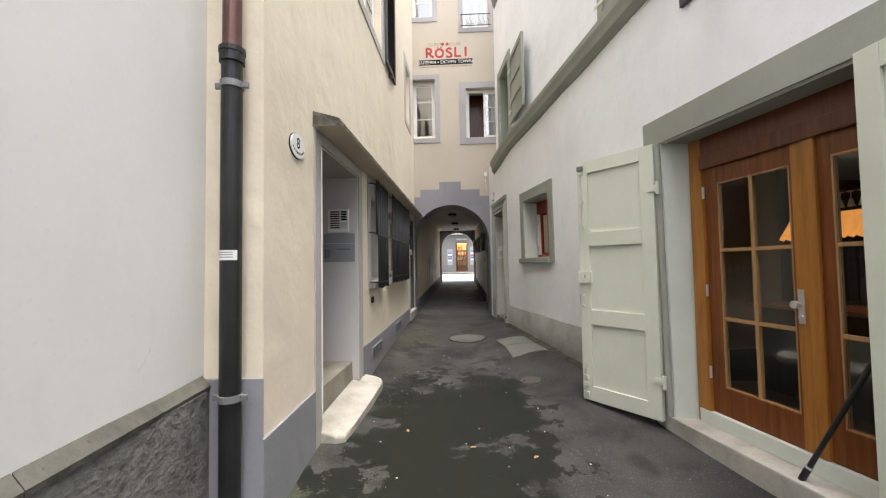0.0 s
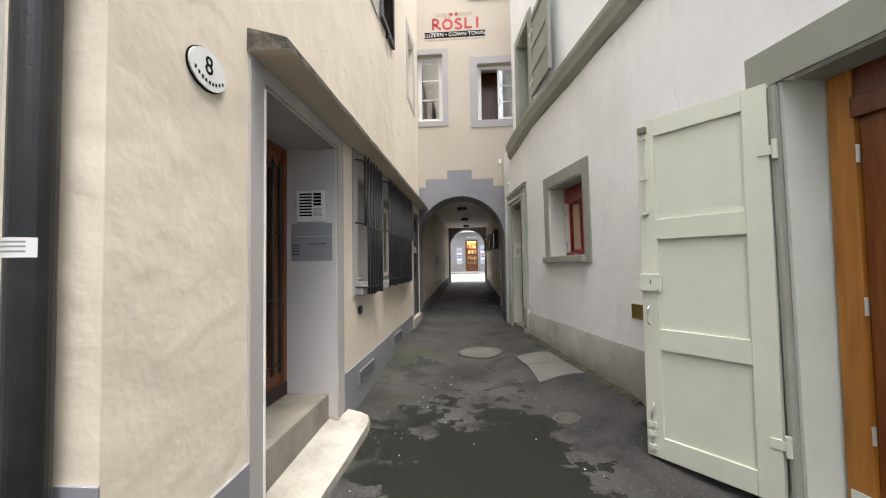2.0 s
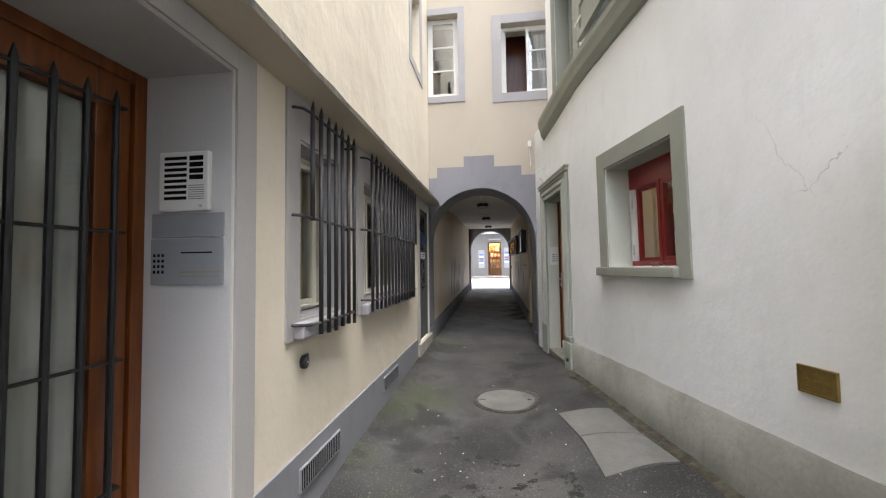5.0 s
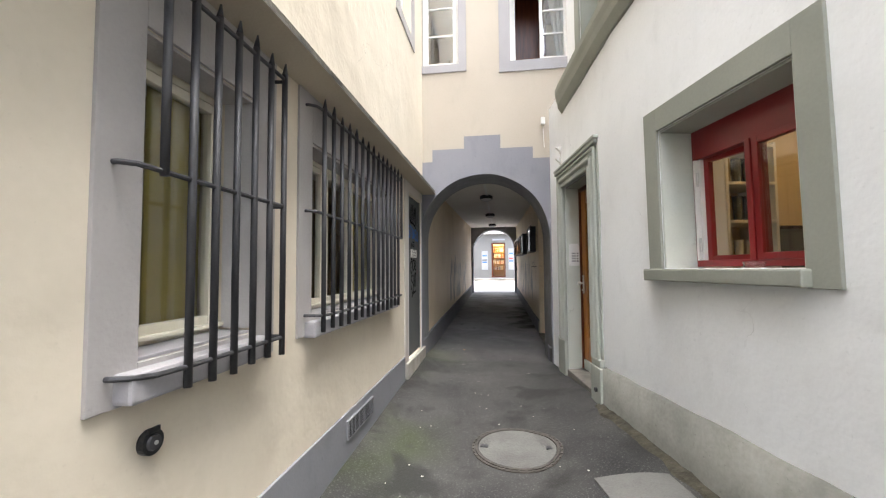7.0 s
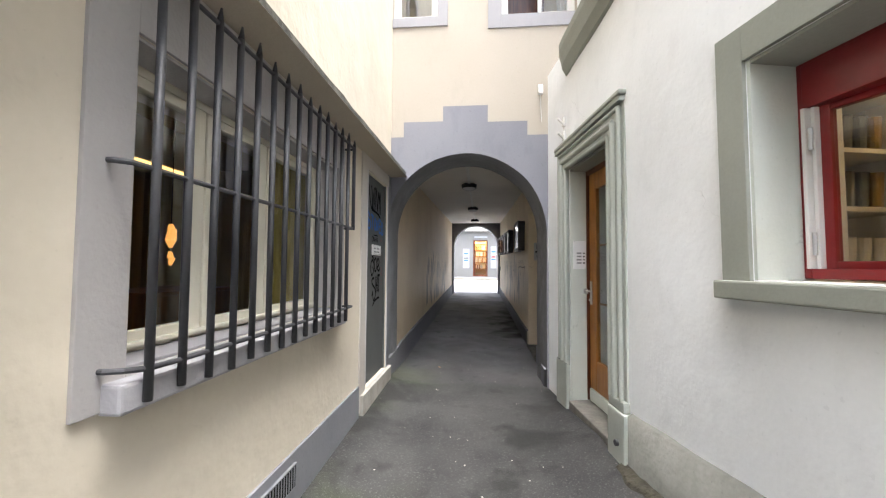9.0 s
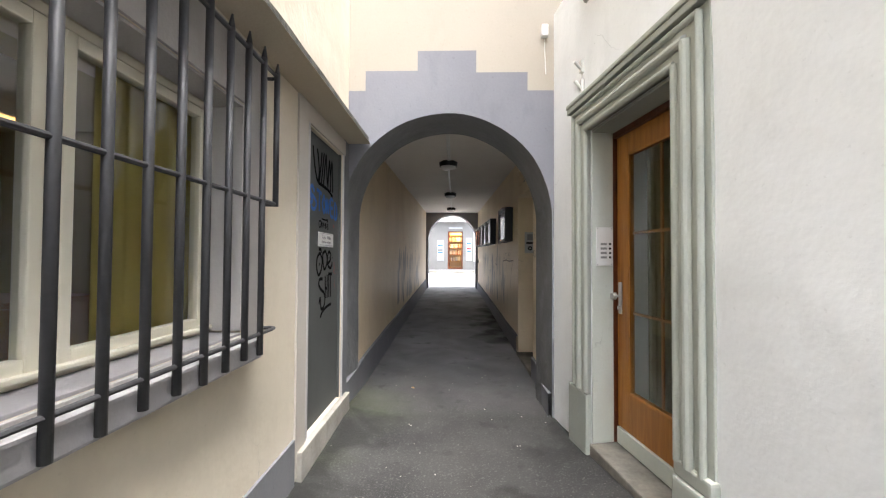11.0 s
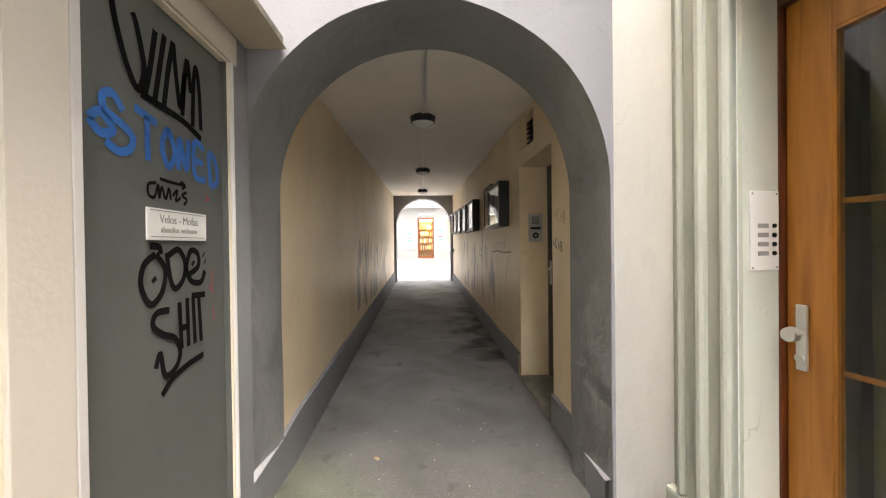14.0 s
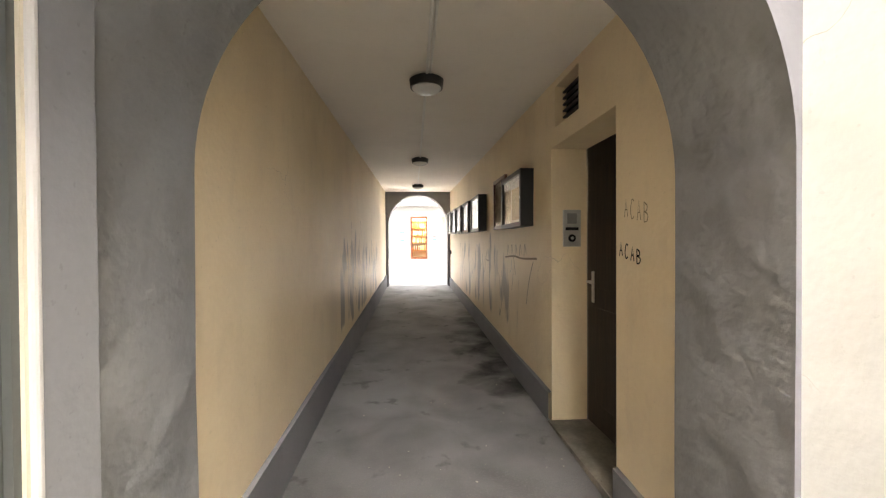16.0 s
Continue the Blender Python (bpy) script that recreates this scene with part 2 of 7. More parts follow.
CREAM = surface("cream_plaster", (0.63, 0.56, 0.445), (0.715, 0.645, 0.525), 0.9, 0.7, 28, 0.6, lumps=2.0, wear=0.17, cracks=0.4)
# the same cream, darkened in colour to offset strong light on the end wall
CREAM_DIMMED = surface("dimmed_cream_plaster", (0.425, 0.378, 0.312), (0.48, 0.432, 0.362), 0.9, 0.7, 60, 0.2, lumps=0.6, wear=0.16, cracks=0.5)
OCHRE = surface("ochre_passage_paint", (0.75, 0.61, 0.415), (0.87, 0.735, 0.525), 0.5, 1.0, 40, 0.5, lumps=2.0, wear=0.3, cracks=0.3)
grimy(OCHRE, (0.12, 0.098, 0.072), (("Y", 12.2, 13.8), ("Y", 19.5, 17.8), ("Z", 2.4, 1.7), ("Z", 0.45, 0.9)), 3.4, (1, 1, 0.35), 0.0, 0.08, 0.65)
WHITE = surface("white_plaster", (0.78, 0.795, 0.80), (0.885, 0.90, 0.905), 0.92, 0.9, 45, 0.42, lumps=1.9, wear=0.22, cracks=0.5)
WALLCAP = surface("dirty_wall_capstone", (0.04, 0.04, 0.034), (0.135, 0.128, 0.11), 0.95, 3.5, 40, 1.0, lumps=2.2, wear=0.6)
CLAMPZINC = surface("dull_zinc", (0.16, 0.16, 0.165), (0.25, 0.25, 0.255), 0.5, 5.0, 70, 0.2, metal=0.5)
GREYWHITE = surface("pale_grey_plaster", (0.61, 0.605, 0.59), (0.68, 0.675, 0.66), 0.9, 0.6, 30, 0.16, lumps=1.2, wear=0.16, cracks=0.5)
CEIL = surface("ceiling_paint", (0.76, 0.72, 0.66), (0.83, 0.79, 0.73), 0.8, 0.8, 60, 0.12, wear=0.15)
GREY = surface("grey_paint", (0.185, 0.187, 0.205), (0.24, 0.242, 0.26), 0.75, 1.1, 50, 0.4, lumps=1.2, wear=0.4)
ARCHGREY = surface("bluish_grey_paint", (0.205, 0.205, 0.235), (0.255, 0.255, 0.285), 0.75, 0.9, 50, 0.35, lumps=1.0, wear=0.35)
SILLGREY = surface("lavender_grey_paint", (0.30, 0.29, 0.30), (0.36, 0.35, 0.36), 0.75, 1.3, 60, 0.2, wear=0.2)
TRIMGREY = surface("warm_grey_paint", (0.36, 0.342, 0.33), (0.43, 0.41, 0.397), 0.75, 1.3, 60, 0.2, wear=0.2)
PALETRIM = surface("pale_beige_paint", (0.50, 0.46, 0.41), (0.58, 0.54, 0.49), 0.8, 1.2, 60, 0.15)
JAMBGREY = surface("light_grey_paint", (0.50, 0.485, 0.48), (0.58, 0.565, 0.56), 0.75, 1.2, 60, 0.15)
GREENGREY = surface("green_grey_stone_paint", (0.25, 0.26, 0.225), (0.33, 0.34, 0.295), 0.8, 1.4, 60, 0.3, lumps=0.6)
TRIMGREEN = surface("pale_green_stone_paint", (0.345, 0.365, 0.32), (0.45, 0.47, 0.42), 0.8, 1.8, 50, 0.45, lumps=1.2, wear=0.3)
PALEGREEN = surface("pale_green_reveal", (0.52, 0.55, 0.49), (0.60, 0.63, 0.57), 0.75, 1.4, 60, 0.35, lumps=1.0, wear=0.25, cracks=0.5)
SHUTTER = surface("pale_green_gloss_paint", (0.56, 0.585, 0.485), (0.63, 0.655, 0.555), 0.45, 1.5, 30, 0.08, wear=0.12)
PLINTH = surface("rough_plinth_render", (0.16, 0.16, 0.14), (0.30, 0.295, 0.265), 0.95, 1.6, 35, 0.7, lumps=1.8, wear=0.5)
ROCK = surface("dark_roughcast", (0.085, 0.085, 0.079), (0.20, 0.196, 0.184), 0.95, 13.0, 70, 0.5, lumps=3.0, wear=0.6)
CAPSTONE = surface("weathered_capstone", (0.085, 0.085, 0.07), (0.27, 0.25, 0.215), 0.9, 3.5, 40, 0.9, lumps=1.8, wear=0.6)
STEPSTONE = surface("worn_sandstone", (0.26, 0.245, 0.205), (0.50, 0.475, 0.425), 0.85, 2.6, 40, 0.6, lumps=1.2, wear=0.5)
CONCRETE = surface("weathered_concrete", (0.17, 0.152, 0.122), (0.32, 0.295, 0.245), 0.9, 2.6, 40, 0.5, lumps=1.2, wear=0.7)
SOFFIT = surface("canopy_soffit_paint", (0.50, 0.43, 0.33), (0.58, 0.51, 0.40), 0.85, 1.2, 60, 0.15)
WHITEPAINT = surface("white_gloss_paint", (0.72, 0.71, 0.68), (0.80, 0.79, 0.76), 0.4, 2.0, 40, 0.05)
CREAMPAINT = surface("cream_window_paint", (0.78, 0.74, 0.61), (0.86, 0.82, 0.69), 0.4, 2.0, 40, 0.05)
IRON = surface("grey_painted_iron", (0.042, 0.042, 0.045), (0.075, 0.075, 0.080), 0.5, 3.0, 70, 0.15, metal=0.3)
BLACKIRON = surface("black_cast_iron", (0.009, 0.010, 0.011), (0.024, 0.025, 0.027), 0.4, 4.0, 60, 0.2, metal=0.2)
COPPER = surface("brown_copper", (0.10, 0.055, 0.045), (0.17, 0.10, 0.085), 0.35, 3.0, 50, 0.1, metal=0.7)
STEEL = surface("brushed_steel", (0.50, 0.50, 0.49), (0.64, 0.64, 0.62), 0.4, 5.0, 80, 0.05, metal=0.6)
BRASS = surface("worn_brass", (0.22, 0.15, 0.05), (0.42, 0.30, 0.11), 0.4, 9.0, 80, 0.2, metal=0.9)
DOORGREY = surface("dark_grey_metal_door", (0.08, 0.085, 0.082), (0.108, 0.113, 0.108), 0.65, 1.2, 60, 0.06, wear=0.3)
ORANGEWOOD = wood("orange_varnished_wood", (0.26, 0.099, 0.015), (0.395, 0.166, 0.030))
REDWOOD = wood("reddish_brown_wood", (0.06, 0.014, 0.005), (0.125, 0.032, 0.010))
DARKWOOD = wood("dark_brown_wood", (0.012, 0.007, 0.005), (0.035, 0.020, 0.013), 0.7)
MUNTIN = wood("light_oak", (0.30, 0.165, 0.065), (0.42, 0.25, 0.11))
REDPAINT = surface("dark_red_gloss_paint", (0.17, 0.010, 0.012), (0.23, 0.017, 0.018), 0.3, 2.0, 40, 0.05)
GLASS = clear_glass("window_glass")
COATED = clear_glass("coated_window_glass", 2.5)
ASPHALT = asphalt_material()
METALCOVER = surface("worn_cover_concrete", (0.075, 0.075, 0.07), (0.14, 0.138, 0.13), 0.85, 3.0, 60, 0.6, wear=0.5)
RUSTY = surface("rusty_drain_iron", (0.04, 0.036, 0.031), (0.09, 0.08, 0.07), 0.7, 8.0, 60, 0.5, metal=0.3)
CURTAIN = surface("pale_curtain_cloth", (0.55, 0.54, 0.50), (0.68, 0.67, 0.63), 0.95, 3.0, 200, 0.2)
OLIVECURTAIN = surface("olive_curtain_cloth", (0.42, 0.335, 0.095), (0.54, 0.44, 0.14), 0.95, 3.0, 200, 0.2)
DARKOLIVE = surface("dark_olive_cloth", (0.085, 0.078, 0.036), (0.14, 0.128, 0.062), 0.95, 3.0, 200, 0.2)
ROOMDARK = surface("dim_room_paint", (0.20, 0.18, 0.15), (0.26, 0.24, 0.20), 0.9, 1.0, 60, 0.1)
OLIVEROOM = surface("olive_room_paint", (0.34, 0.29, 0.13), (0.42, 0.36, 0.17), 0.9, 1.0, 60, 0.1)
LEDGE = surface("mossy_ledge_concrete", (0.032, 0.030, 0.024), (0.17, 0.155, 0.125), 0.95, 9.0, 50, 0.8, lumps=1.5, wear=0.7)
DOORWOOD = wood("red_brown_varnished_wood", (0.105, 0.027, 0.006), (0.205, 0.062, 0.012))
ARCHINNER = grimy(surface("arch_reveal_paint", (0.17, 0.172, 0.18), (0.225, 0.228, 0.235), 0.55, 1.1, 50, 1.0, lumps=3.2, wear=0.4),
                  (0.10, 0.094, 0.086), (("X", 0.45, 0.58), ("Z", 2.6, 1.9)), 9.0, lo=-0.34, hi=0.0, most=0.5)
ROOMWARM = surface("warm_room_paint", (0.56, 0.46, 0.30), (0.64, 0.54, 0.37), 0.9, 1.0, 60, 0.1)
SIGNWHITE = surface("white_enamel", (0.70, 0.70, 0.685), (0.76, 0.76, 0.745), 0.3, 2.0, 40, 0.03, wear=0.1)
SIGNGREY = surface("grey_acrylic_plate", (0.27, 0.28, 0.30), (0.32, 0.33, 0.35), 0.25, 2.0, 40, 0.02)
INKBLACK = surface("black_ink", (0.004, 0.004, 0.0045), (0.008, 0.008, 0.0085), 0.95, 6.0, 60, 0.0)
INKBLACK.node_tree.nodes["Principled BSDF"].inputs["Specular IOR Level"].default_value = 0.1
INKGREY = surface("grey_ink", (0.22, 0.22, 0.22), (0.30, 0.30, 0.30), 0.6, 6.0, 60, 0.0)
INKRED = surface("red_ink", (0.34, 0.02, 0.022), (0.42, 0.03, 0.03), 0.6, 6.0, 60, 0.0)
INKBLUE = surface("blue_spray_paint", (0.012, 0.085, 0.33), (0.025, 0.15, 0.48), 0.6, 6.0, 60, 0.0)
INKFADED = surface("faded_pen", (0.24, 0.18, 0.11), (0.32, 0.24, 0.15), 0.7, 6.0, 60, 0.0)
ROADPALE = surface("pale_bounce_paving", (0.36, 0.355, 0.345), (0.46, 0.455, 0.445), 0.85, 1.2, 50, 0.3)
# pale shop front, its colour darkened to offset the overbright street
SHOPFRONT = surface("dimmed_shopfront_render", (0.14, 0.139, 0.137), (0.18, 0.178, 0.175), 0.9, 0.5, 40, 0.1, wear=0.3)
FACADE = surface("pale_facade_render", (0.46, 0.445, 0.42), (0.53, 0.515, 0.49), 0.9, 0.5, 40, 0.1)
SOIL = surface("damp_soil", (0.018, 0.017, 0.011), (0.07, 0.062, 0.042), 0.95, 9.0, 70, 1.0, lumps=2.5)
LAMPGLASS = surface("frosted_lamp_glass", (0.62, 0.62, 0.60), (0.68, 0.68, 0.66), 0.25, 3.0, 40, 0.02)
WARMGLOW = glowing("warm_lamp_glow", (1.0, 0.42, 0.10), 0.14)
KITCHENGLOW = glowing("kitchen_lamp_glow", (1.0, 0.66, 0.30), 2.0)
COOLGLOW = glowing("tube_lamp_glow", (1.0, 0.55, 0.18), 0.35)

# ---- building helpers ----


def part(name, bm, material, parent=None, label=""):
    """Links a bmesh as one mesh object under a thing or a part."""
    me = bpy.data.meshes.new(name)
    bmesh.ops.recalc_face_normals(bm, faces=bm.faces)
    bm.to_mesh(me)
    bm.free()
    for m in material if isinstance(material, (list, tuple)) else [material]:
        me.materials.append(m)
    ob = new(name, me)
    if parent is not None:
        ob.parent = parent
        ob.matrix_parent_inverse = Matrix.Translation(parent.location).inverted()
    if label:
        tagged(ob, label)
    return ob


def thing(name, base, label, category, group="", kind=""):
    ob = new(name)
    ob.location, ob.empty_display_size = base, 0.1
    return tagged(ob, label, category, group, kind)


def flat(a, b, c):
    return (a, b, c)


def box(bm, a0, a1, b0, b1, c0, c1, bevel=0.0, to=flat):
    """A block between two corners, in the frame that `to` maps to the world."""
    v = [bm.verts.new(to(a, b, c)) for a in (a0, a1) for b in (b0, b1) for c in (c0, c1)]
    f = [bm.faces.new([v[i] for i in q]) for q in ((0, 1, 3, 2), (4, 6, 7, 5), (0, 4, 5, 1), (2, 3, 7, 6), (0, 2, 6, 4), (1, 5, 7, 3))]
    if bevel:
        bmesh.ops.bevel(bm, geom=list({e for x in f for e in x.edges}), offset=bevel, segments=2, affect="EDGES", profile=0.6)
    return bm


def block(*a, **k):
    return box(bmesh.new(), *a, **k)


def rod(bm, p, q, r, seg=10, r2=None):
    """A round bar from p to q, tapering to r2."""
    p, q = Vector(p), Vector(q)
    d = (q - p)
    m = Matrix.Translation((p + q) / 2) @ d.to_track_quat("Z", "Y").to_matrix().to_4x4()
    bmesh.ops.create_cone(bm, cap_ends=True, segments=seg, radius1=r, radius2=r if r2 is None else r2, depth=d.length, matrix=m)
    return bm


def tube(bm, pts, r, seg=8):
    """A bent round bar through the points."""
    pts = [Vector(p) for p in pts]
    rings = []
    for i, p in enumerate(pts):
        d = (pts[min(i + 1, len(pts) - 1)] - pts[max(i - 1, 0)]).normalized()
        q = d.to_track_quat("Z", "Y")
        rings.append([bm.verts.new(p + q @ Vector((r * math.cos(6.2832 * k / seg), r * math.sin(6.2832 * k / seg), 0))) for k in range(seg)])
    for a, b in zip(rings, rings[1:]):
        for k in range(seg):
            bm.faces.new((a[k], a[(k + 1) % seg], b[(k + 1) % seg], b[k]))
    bm.faces.new(rings[0]), bm.faces.new(rings[-1][::-1])
    return bm


def ribbon(bm, pts, w, to, lift=0.003):
    """A painted stroke of width w along points in a wall's plane."""
    pts = [Vector(p) for p in pts]
    left, right = [], []
    for i, p in enumerate(pts):
        d = pts[min(i + 1, len(pts) - 1)] - pts[max(i - 1, 0)]
        d = Vector((-d.y, d.x)).normalized() * w / 2 if d.length else Vector((w / 2, 0))
        left.append(bm.verts.new(to((p + d).x, lift, (p + d).y)))
        right.append(bm.verts.new(to((p - d).x, lift, (p - d).y)))
    for i in range(len(pts) - 1):
        bm.faces.new((left[i], left[i + 1], right[i + 1], right[i]))
    return bm


def curve_points(pts, n=6):
    """Smooth points through a few given ones."""
    out = []
    for i in range(len(pts) - 1):
        p0, p1, p2, p3 = (Vector(pts[max(0, min(len(pts) - 1, j))]) for j in (i - 1, i, i + 1, i + 2))
        for k in range(n):
            t = k / n
            out.append(0.5 * (2 * p1 + (p2 - p0) * t + (2 * p0 - 5 * p1 + 4 * p2 - p3) * t * t + (3 * p1 - p0 - 3 * p2 + p3) * t ** 3))
    return out + [Vector(pts[-1])]


def wall_mesh(a_range, c_range, openings, depth, to, step=0.35, rough=0.0, paint=None):
    """A thick wall in the frame `to(a, b, c)`, b from 0 (its face) to depth, with openings (a0, a1, c0, c1) that go through it."""
    bm = bmesh.new()

    def cuts(lo, hi, fixed):
        base = sorted({lo, hi, *[f for f in fixed if lo < f < hi]})
        out = []
        for p, q in zip(base, base[1:]):
            k = max(1, round((q - p) / step))
            out += [p + (q - p) * i / k for i in range(k)]
        return out + [hi]

    A = cuts(*a_range, [v for o in openings for v in o[:2]] + list(paint[1] if paint else ()))
    C = cuts(*c_range, [v for o in openings for v in o[2:]] + list(paint[2] if paint else ()))
    edge = {round(v, 4) for o in openings for v in o}
    cache = {}

    def vert(i, j, back):
        if (i, j, back) not in cache:
            b = depth if back else 0.0
            if not back and rough and round(A[i], 4) not in edge and round(C[j], 4) not in edge and 0 < i < len(A) - 1:
                b += rough * noise.noise(Vector((A[i] * 1.3, C[j] * 1.3, 3.7)))
            cache[i, j, back] = bm.verts.new(to(A[i], b, C[j]))
        return cache[i, j, back]

    def solid(i, j):
        if not (0 <= i < len(A) - 1 and 0 <= j < len(C) - 1):
            return False
        a, c = (A[i] + A[i + 1]) / 2, (C[j] + C[j + 1]) / 2
        return not any(o[0] < a < o[1] and o[2] < c < o[3] for o in openings)

    for i in range(len(A) - 1):
        for j in range(len(C) - 1):
            if not solid(i, j):
                continue
            for back in (False, True):
                f = bm.faces.new([vert(i, j, back), vert(i + 1, j, back), vert(i + 1, j + 1, back), vert(i, j + 1, back)])
                f.smooth = bool(rough)
                if paint and not back:
                    f.material_index = paint[0]((A[i] + A[i + 1]) / 2, (C[j] + C[j + 1]) / 2)
            for di, dj, p, q in ((-1, 0, (0, 0), (0, 1)), (1, 0, (1, 0), (1, 1)), (0, -1, (0, 0), (1, 0)), (0, 1, (0, 1), (1, 1))):
                if not solid(i + di, j + dj):
                    f = bm.faces.new([vert(i + p[0], j + p[1], False), vert(i + q[0], j + q[1], False), vert(i + q[0], j + q[1], True), vert(i + p[0], j + p[1], True)])
                    for e in f.edges:
                        e.smooth = False
    return bm


def structure(name, bm, material, label, category):
    return tagged(part(name, bm, material), label, category, kind="structure")


def left_wall(a, b, c):
    """Frame of the cream house's alley front: a along y, b into the house, c up."""
    return (-1.26 - b, a, c)


def right_line(s):
    """The white house's front line: it bends twice."""
    if s < 8.0:
        return 1.79 - 0.213 * (s - 4.04)
    return 0.946 - 0.1206 * (s - 8.0) if s < 9.79 else 0.730 - 0.12 * (s - 9.79)


def right_wall(a, b, c):
    """Frame of the white house's slightly leaning front: a along it, b into the house, c up."""
    lean = 0.012 if a < 8.0 else 0.0
    return (right_line(a) + 0.978 * b + lean * (2.4 - c), a + 0.208 * b, c)


def right_upright(a, b, c):
    """The same front without its lean, for doors and windows."""
    return (right_line(a) + 0.978 * b, a + 0.208 * b, c)


def end_wall(a, b, c):
    return (a, 10.22 + b, c)


def ground_z(x, y):
    z = -0.19 + 0.0412 * max(-12.0, min(y, 20.4)) + 0.03 * max(0.0, min(y - 20.4, 9.6))
    rise = max(0.0, min(1.0, (-0.85 - x) / 0.4)) * max(0.0, min(1.0, (y - 4.9) / 1.5)) * max(0.0, min(1.0, (11.0 - y) / 1.0))
    near = max(0.0, min(1.0, (y - 5.2) / 1.3))
    east = max(0.0, min(1.0, (x - 0.75 + 0.6 * near) / 0.8))
    east = east * east * (3 - 2 * east) * max(0.0, min(1.0, (y - 4.2) / 0.8)) * max(0.0, min(1.0, (10.2 - y) / 1.4))
    foot = max(0.0, min(1.0, (-0.85 - x) / 0.3)) * max(0.0, min(1.0, (y - 2.7) / 0.6)) * max(0.0, min(1.0, (6.4 - y) / 1.5))
    return z + 0.09 * rise * rise * (3 - 2 * rise) + 0.055 * foot * foot * (3 - 2 * foot) + 0.14 * east


def frame_ring(bm, a0, a1, c0, c1, w, b0, b1, to, bevel=0.0, bottom=True):
    """Four bars round an opening, of width w."""
    box(bm, a0, a0 + w, b0, b1, c0, c1, bevel, to)
    box(bm, a1 - w, a1, b0, b1, c0, c1, bevel, to)
    box(bm, a0 + w, a1 - w, b0, b1, c1 - w, c1, bevel, to)
    if bottom:
        box(bm, a0 + w, a1 - w, b0, b1, c0, c0 + w, bevel, to)
    return bm


def glass_pane(a0, a1, c0, c1, b, to, parent, name="pane", material=None):
    ob = part(name, block(a0, a1, b, b + 0.006, c0, c1, 0, to), material or GLASS, parent)
    ob.visible_shadow = False
    return ob


def lettering(text, size, m, material, parent=None, name="lettering", squeeze=1.0):
    """Words in the built-in font, as a thin mesh on a surface; m places its middle."""
    cu = bpy.data.curves.new("letters", "FONT")
    cu.body, cu.size, cu.align_x, cu.align_y, cu.extrude = text, size, "CENTER", "CENTER", 0.001
    tmp = bpy.data.objects.new("letters", cu)
    me = bpy.data.meshes.new_from_object(tmp)
    bpy.data.objects.remove(tmp)
    me.transform(m @ Matrix.Diagonal((squeeze, 1, 1, 1)))
    me.materials.append(material)
    ob = new(name, me)
    if parent is not None:
        ob.parent = parent
        ob.matrix_parent_inverse = Matrix.Translation(parent.location).inverted()
    return ob

# ---- ground and walls ----


def build_ground():
    bm = bmesh.new()
    xs = [-300, -60, -14, -5, -2.4] + [-1.9 + 0.15 * i for i in range(30)] + [3.4, 6, 14, 60, 300]
    ys = [-300, -60, -12, -4] + [-2 + 0.3 * i for i in range(76)] + [22, 24, 27, 30, 60, 300]
    v = [[bm.verts.new((x, y, ground_z(x, y) + (0.006 * noise.noise(Vector((x * 1.4, y * 1.4, 0))) if -2 < x < 3 and -2 < y < 21 else 0))) for y in ys] for x in xs]
    for i in range(len(xs) - 1):
        for j in range(len(ys) - 1):
            bm.faces.new((v[i][j], v[i + 1][j], v[i + 1][j + 1], v[i][j + 1])).smooth = True
    structure("ground", bm, ASPHALT, "dark worn asphalt paving with damp patches", "ground")


build_ground()

TOP = 9.2
LEFT_OPENINGS = [(3.44, 4.70, 0.05, 2.59), (5.32, 5.93, 1.33, 2.45), (6.52, 8.36, 1.33, 2.43), (9.20, 10.03, 0.46, 2.62),
                 (4.95, 6.2, 4.95, 6.6), (8.80, 9.45, 4.86, 6.1)]
structure("wall_west", wall_mesh((2.445, 10.22), (-0.4, TOP), LEFT_OPENINGS, 0.47, left_wall, 0.3, 0.012), CREAM,
          "cream plastered house wall along the alley", "wall")
structure("wall_west_side", block(-3.5, -1.732, 2.445, 2.8, -0.4, TOP), CREAM, "cream plastered narrow side of the house", "wall")
structure("wall_west_back", wall_mesh((-3.0, 2.445), (-0.4, TOP), [], 0.5, lambda a, b, c: (-1.64 - b, a, c), 0.35, 0.012), GREYWHITE,
          "pale grey plastered wall above a stone plinth", "wall")


def stone_plinth():
    face = lambda a, b, c: (-1.595 - b, a, c * (1 + 0.08 * (a - 2.1)) if c > 0 else c)
    bm = wall_mesh((-3.0, 2.434), (-0.4, 0.737), [], 0.05, face, 0.07, 0.022)
    ob = structure("plinth_west", bm, ROCK, "dark roughcast plinth under a weathered capstone", "plinth")
    for i in range(5):
        y0 = 2.435 - 1.05 * (i + 1)
        cap = bmesh.new()
        v = [cap.verts.new((x, y, z + 0.06 * (y - 2.1))) for y in (y0, y0 + 1.045) for x, z in ((-1.645, 0.733), (-1.590, 0.733), (-1.586, 0.762), (-1.645, 0.828))]
        for q in ((0, 1, 2, 3), (7, 6, 5, 4), (0, 4, 5, 1), (1, 5, 6, 2), (2, 6, 7, 3), (3, 7, 4, 0)):
            cap.faces.new([v[k] for k in q])
        part("capstone", cap, WALLCAP, ob)


stone_plinth()


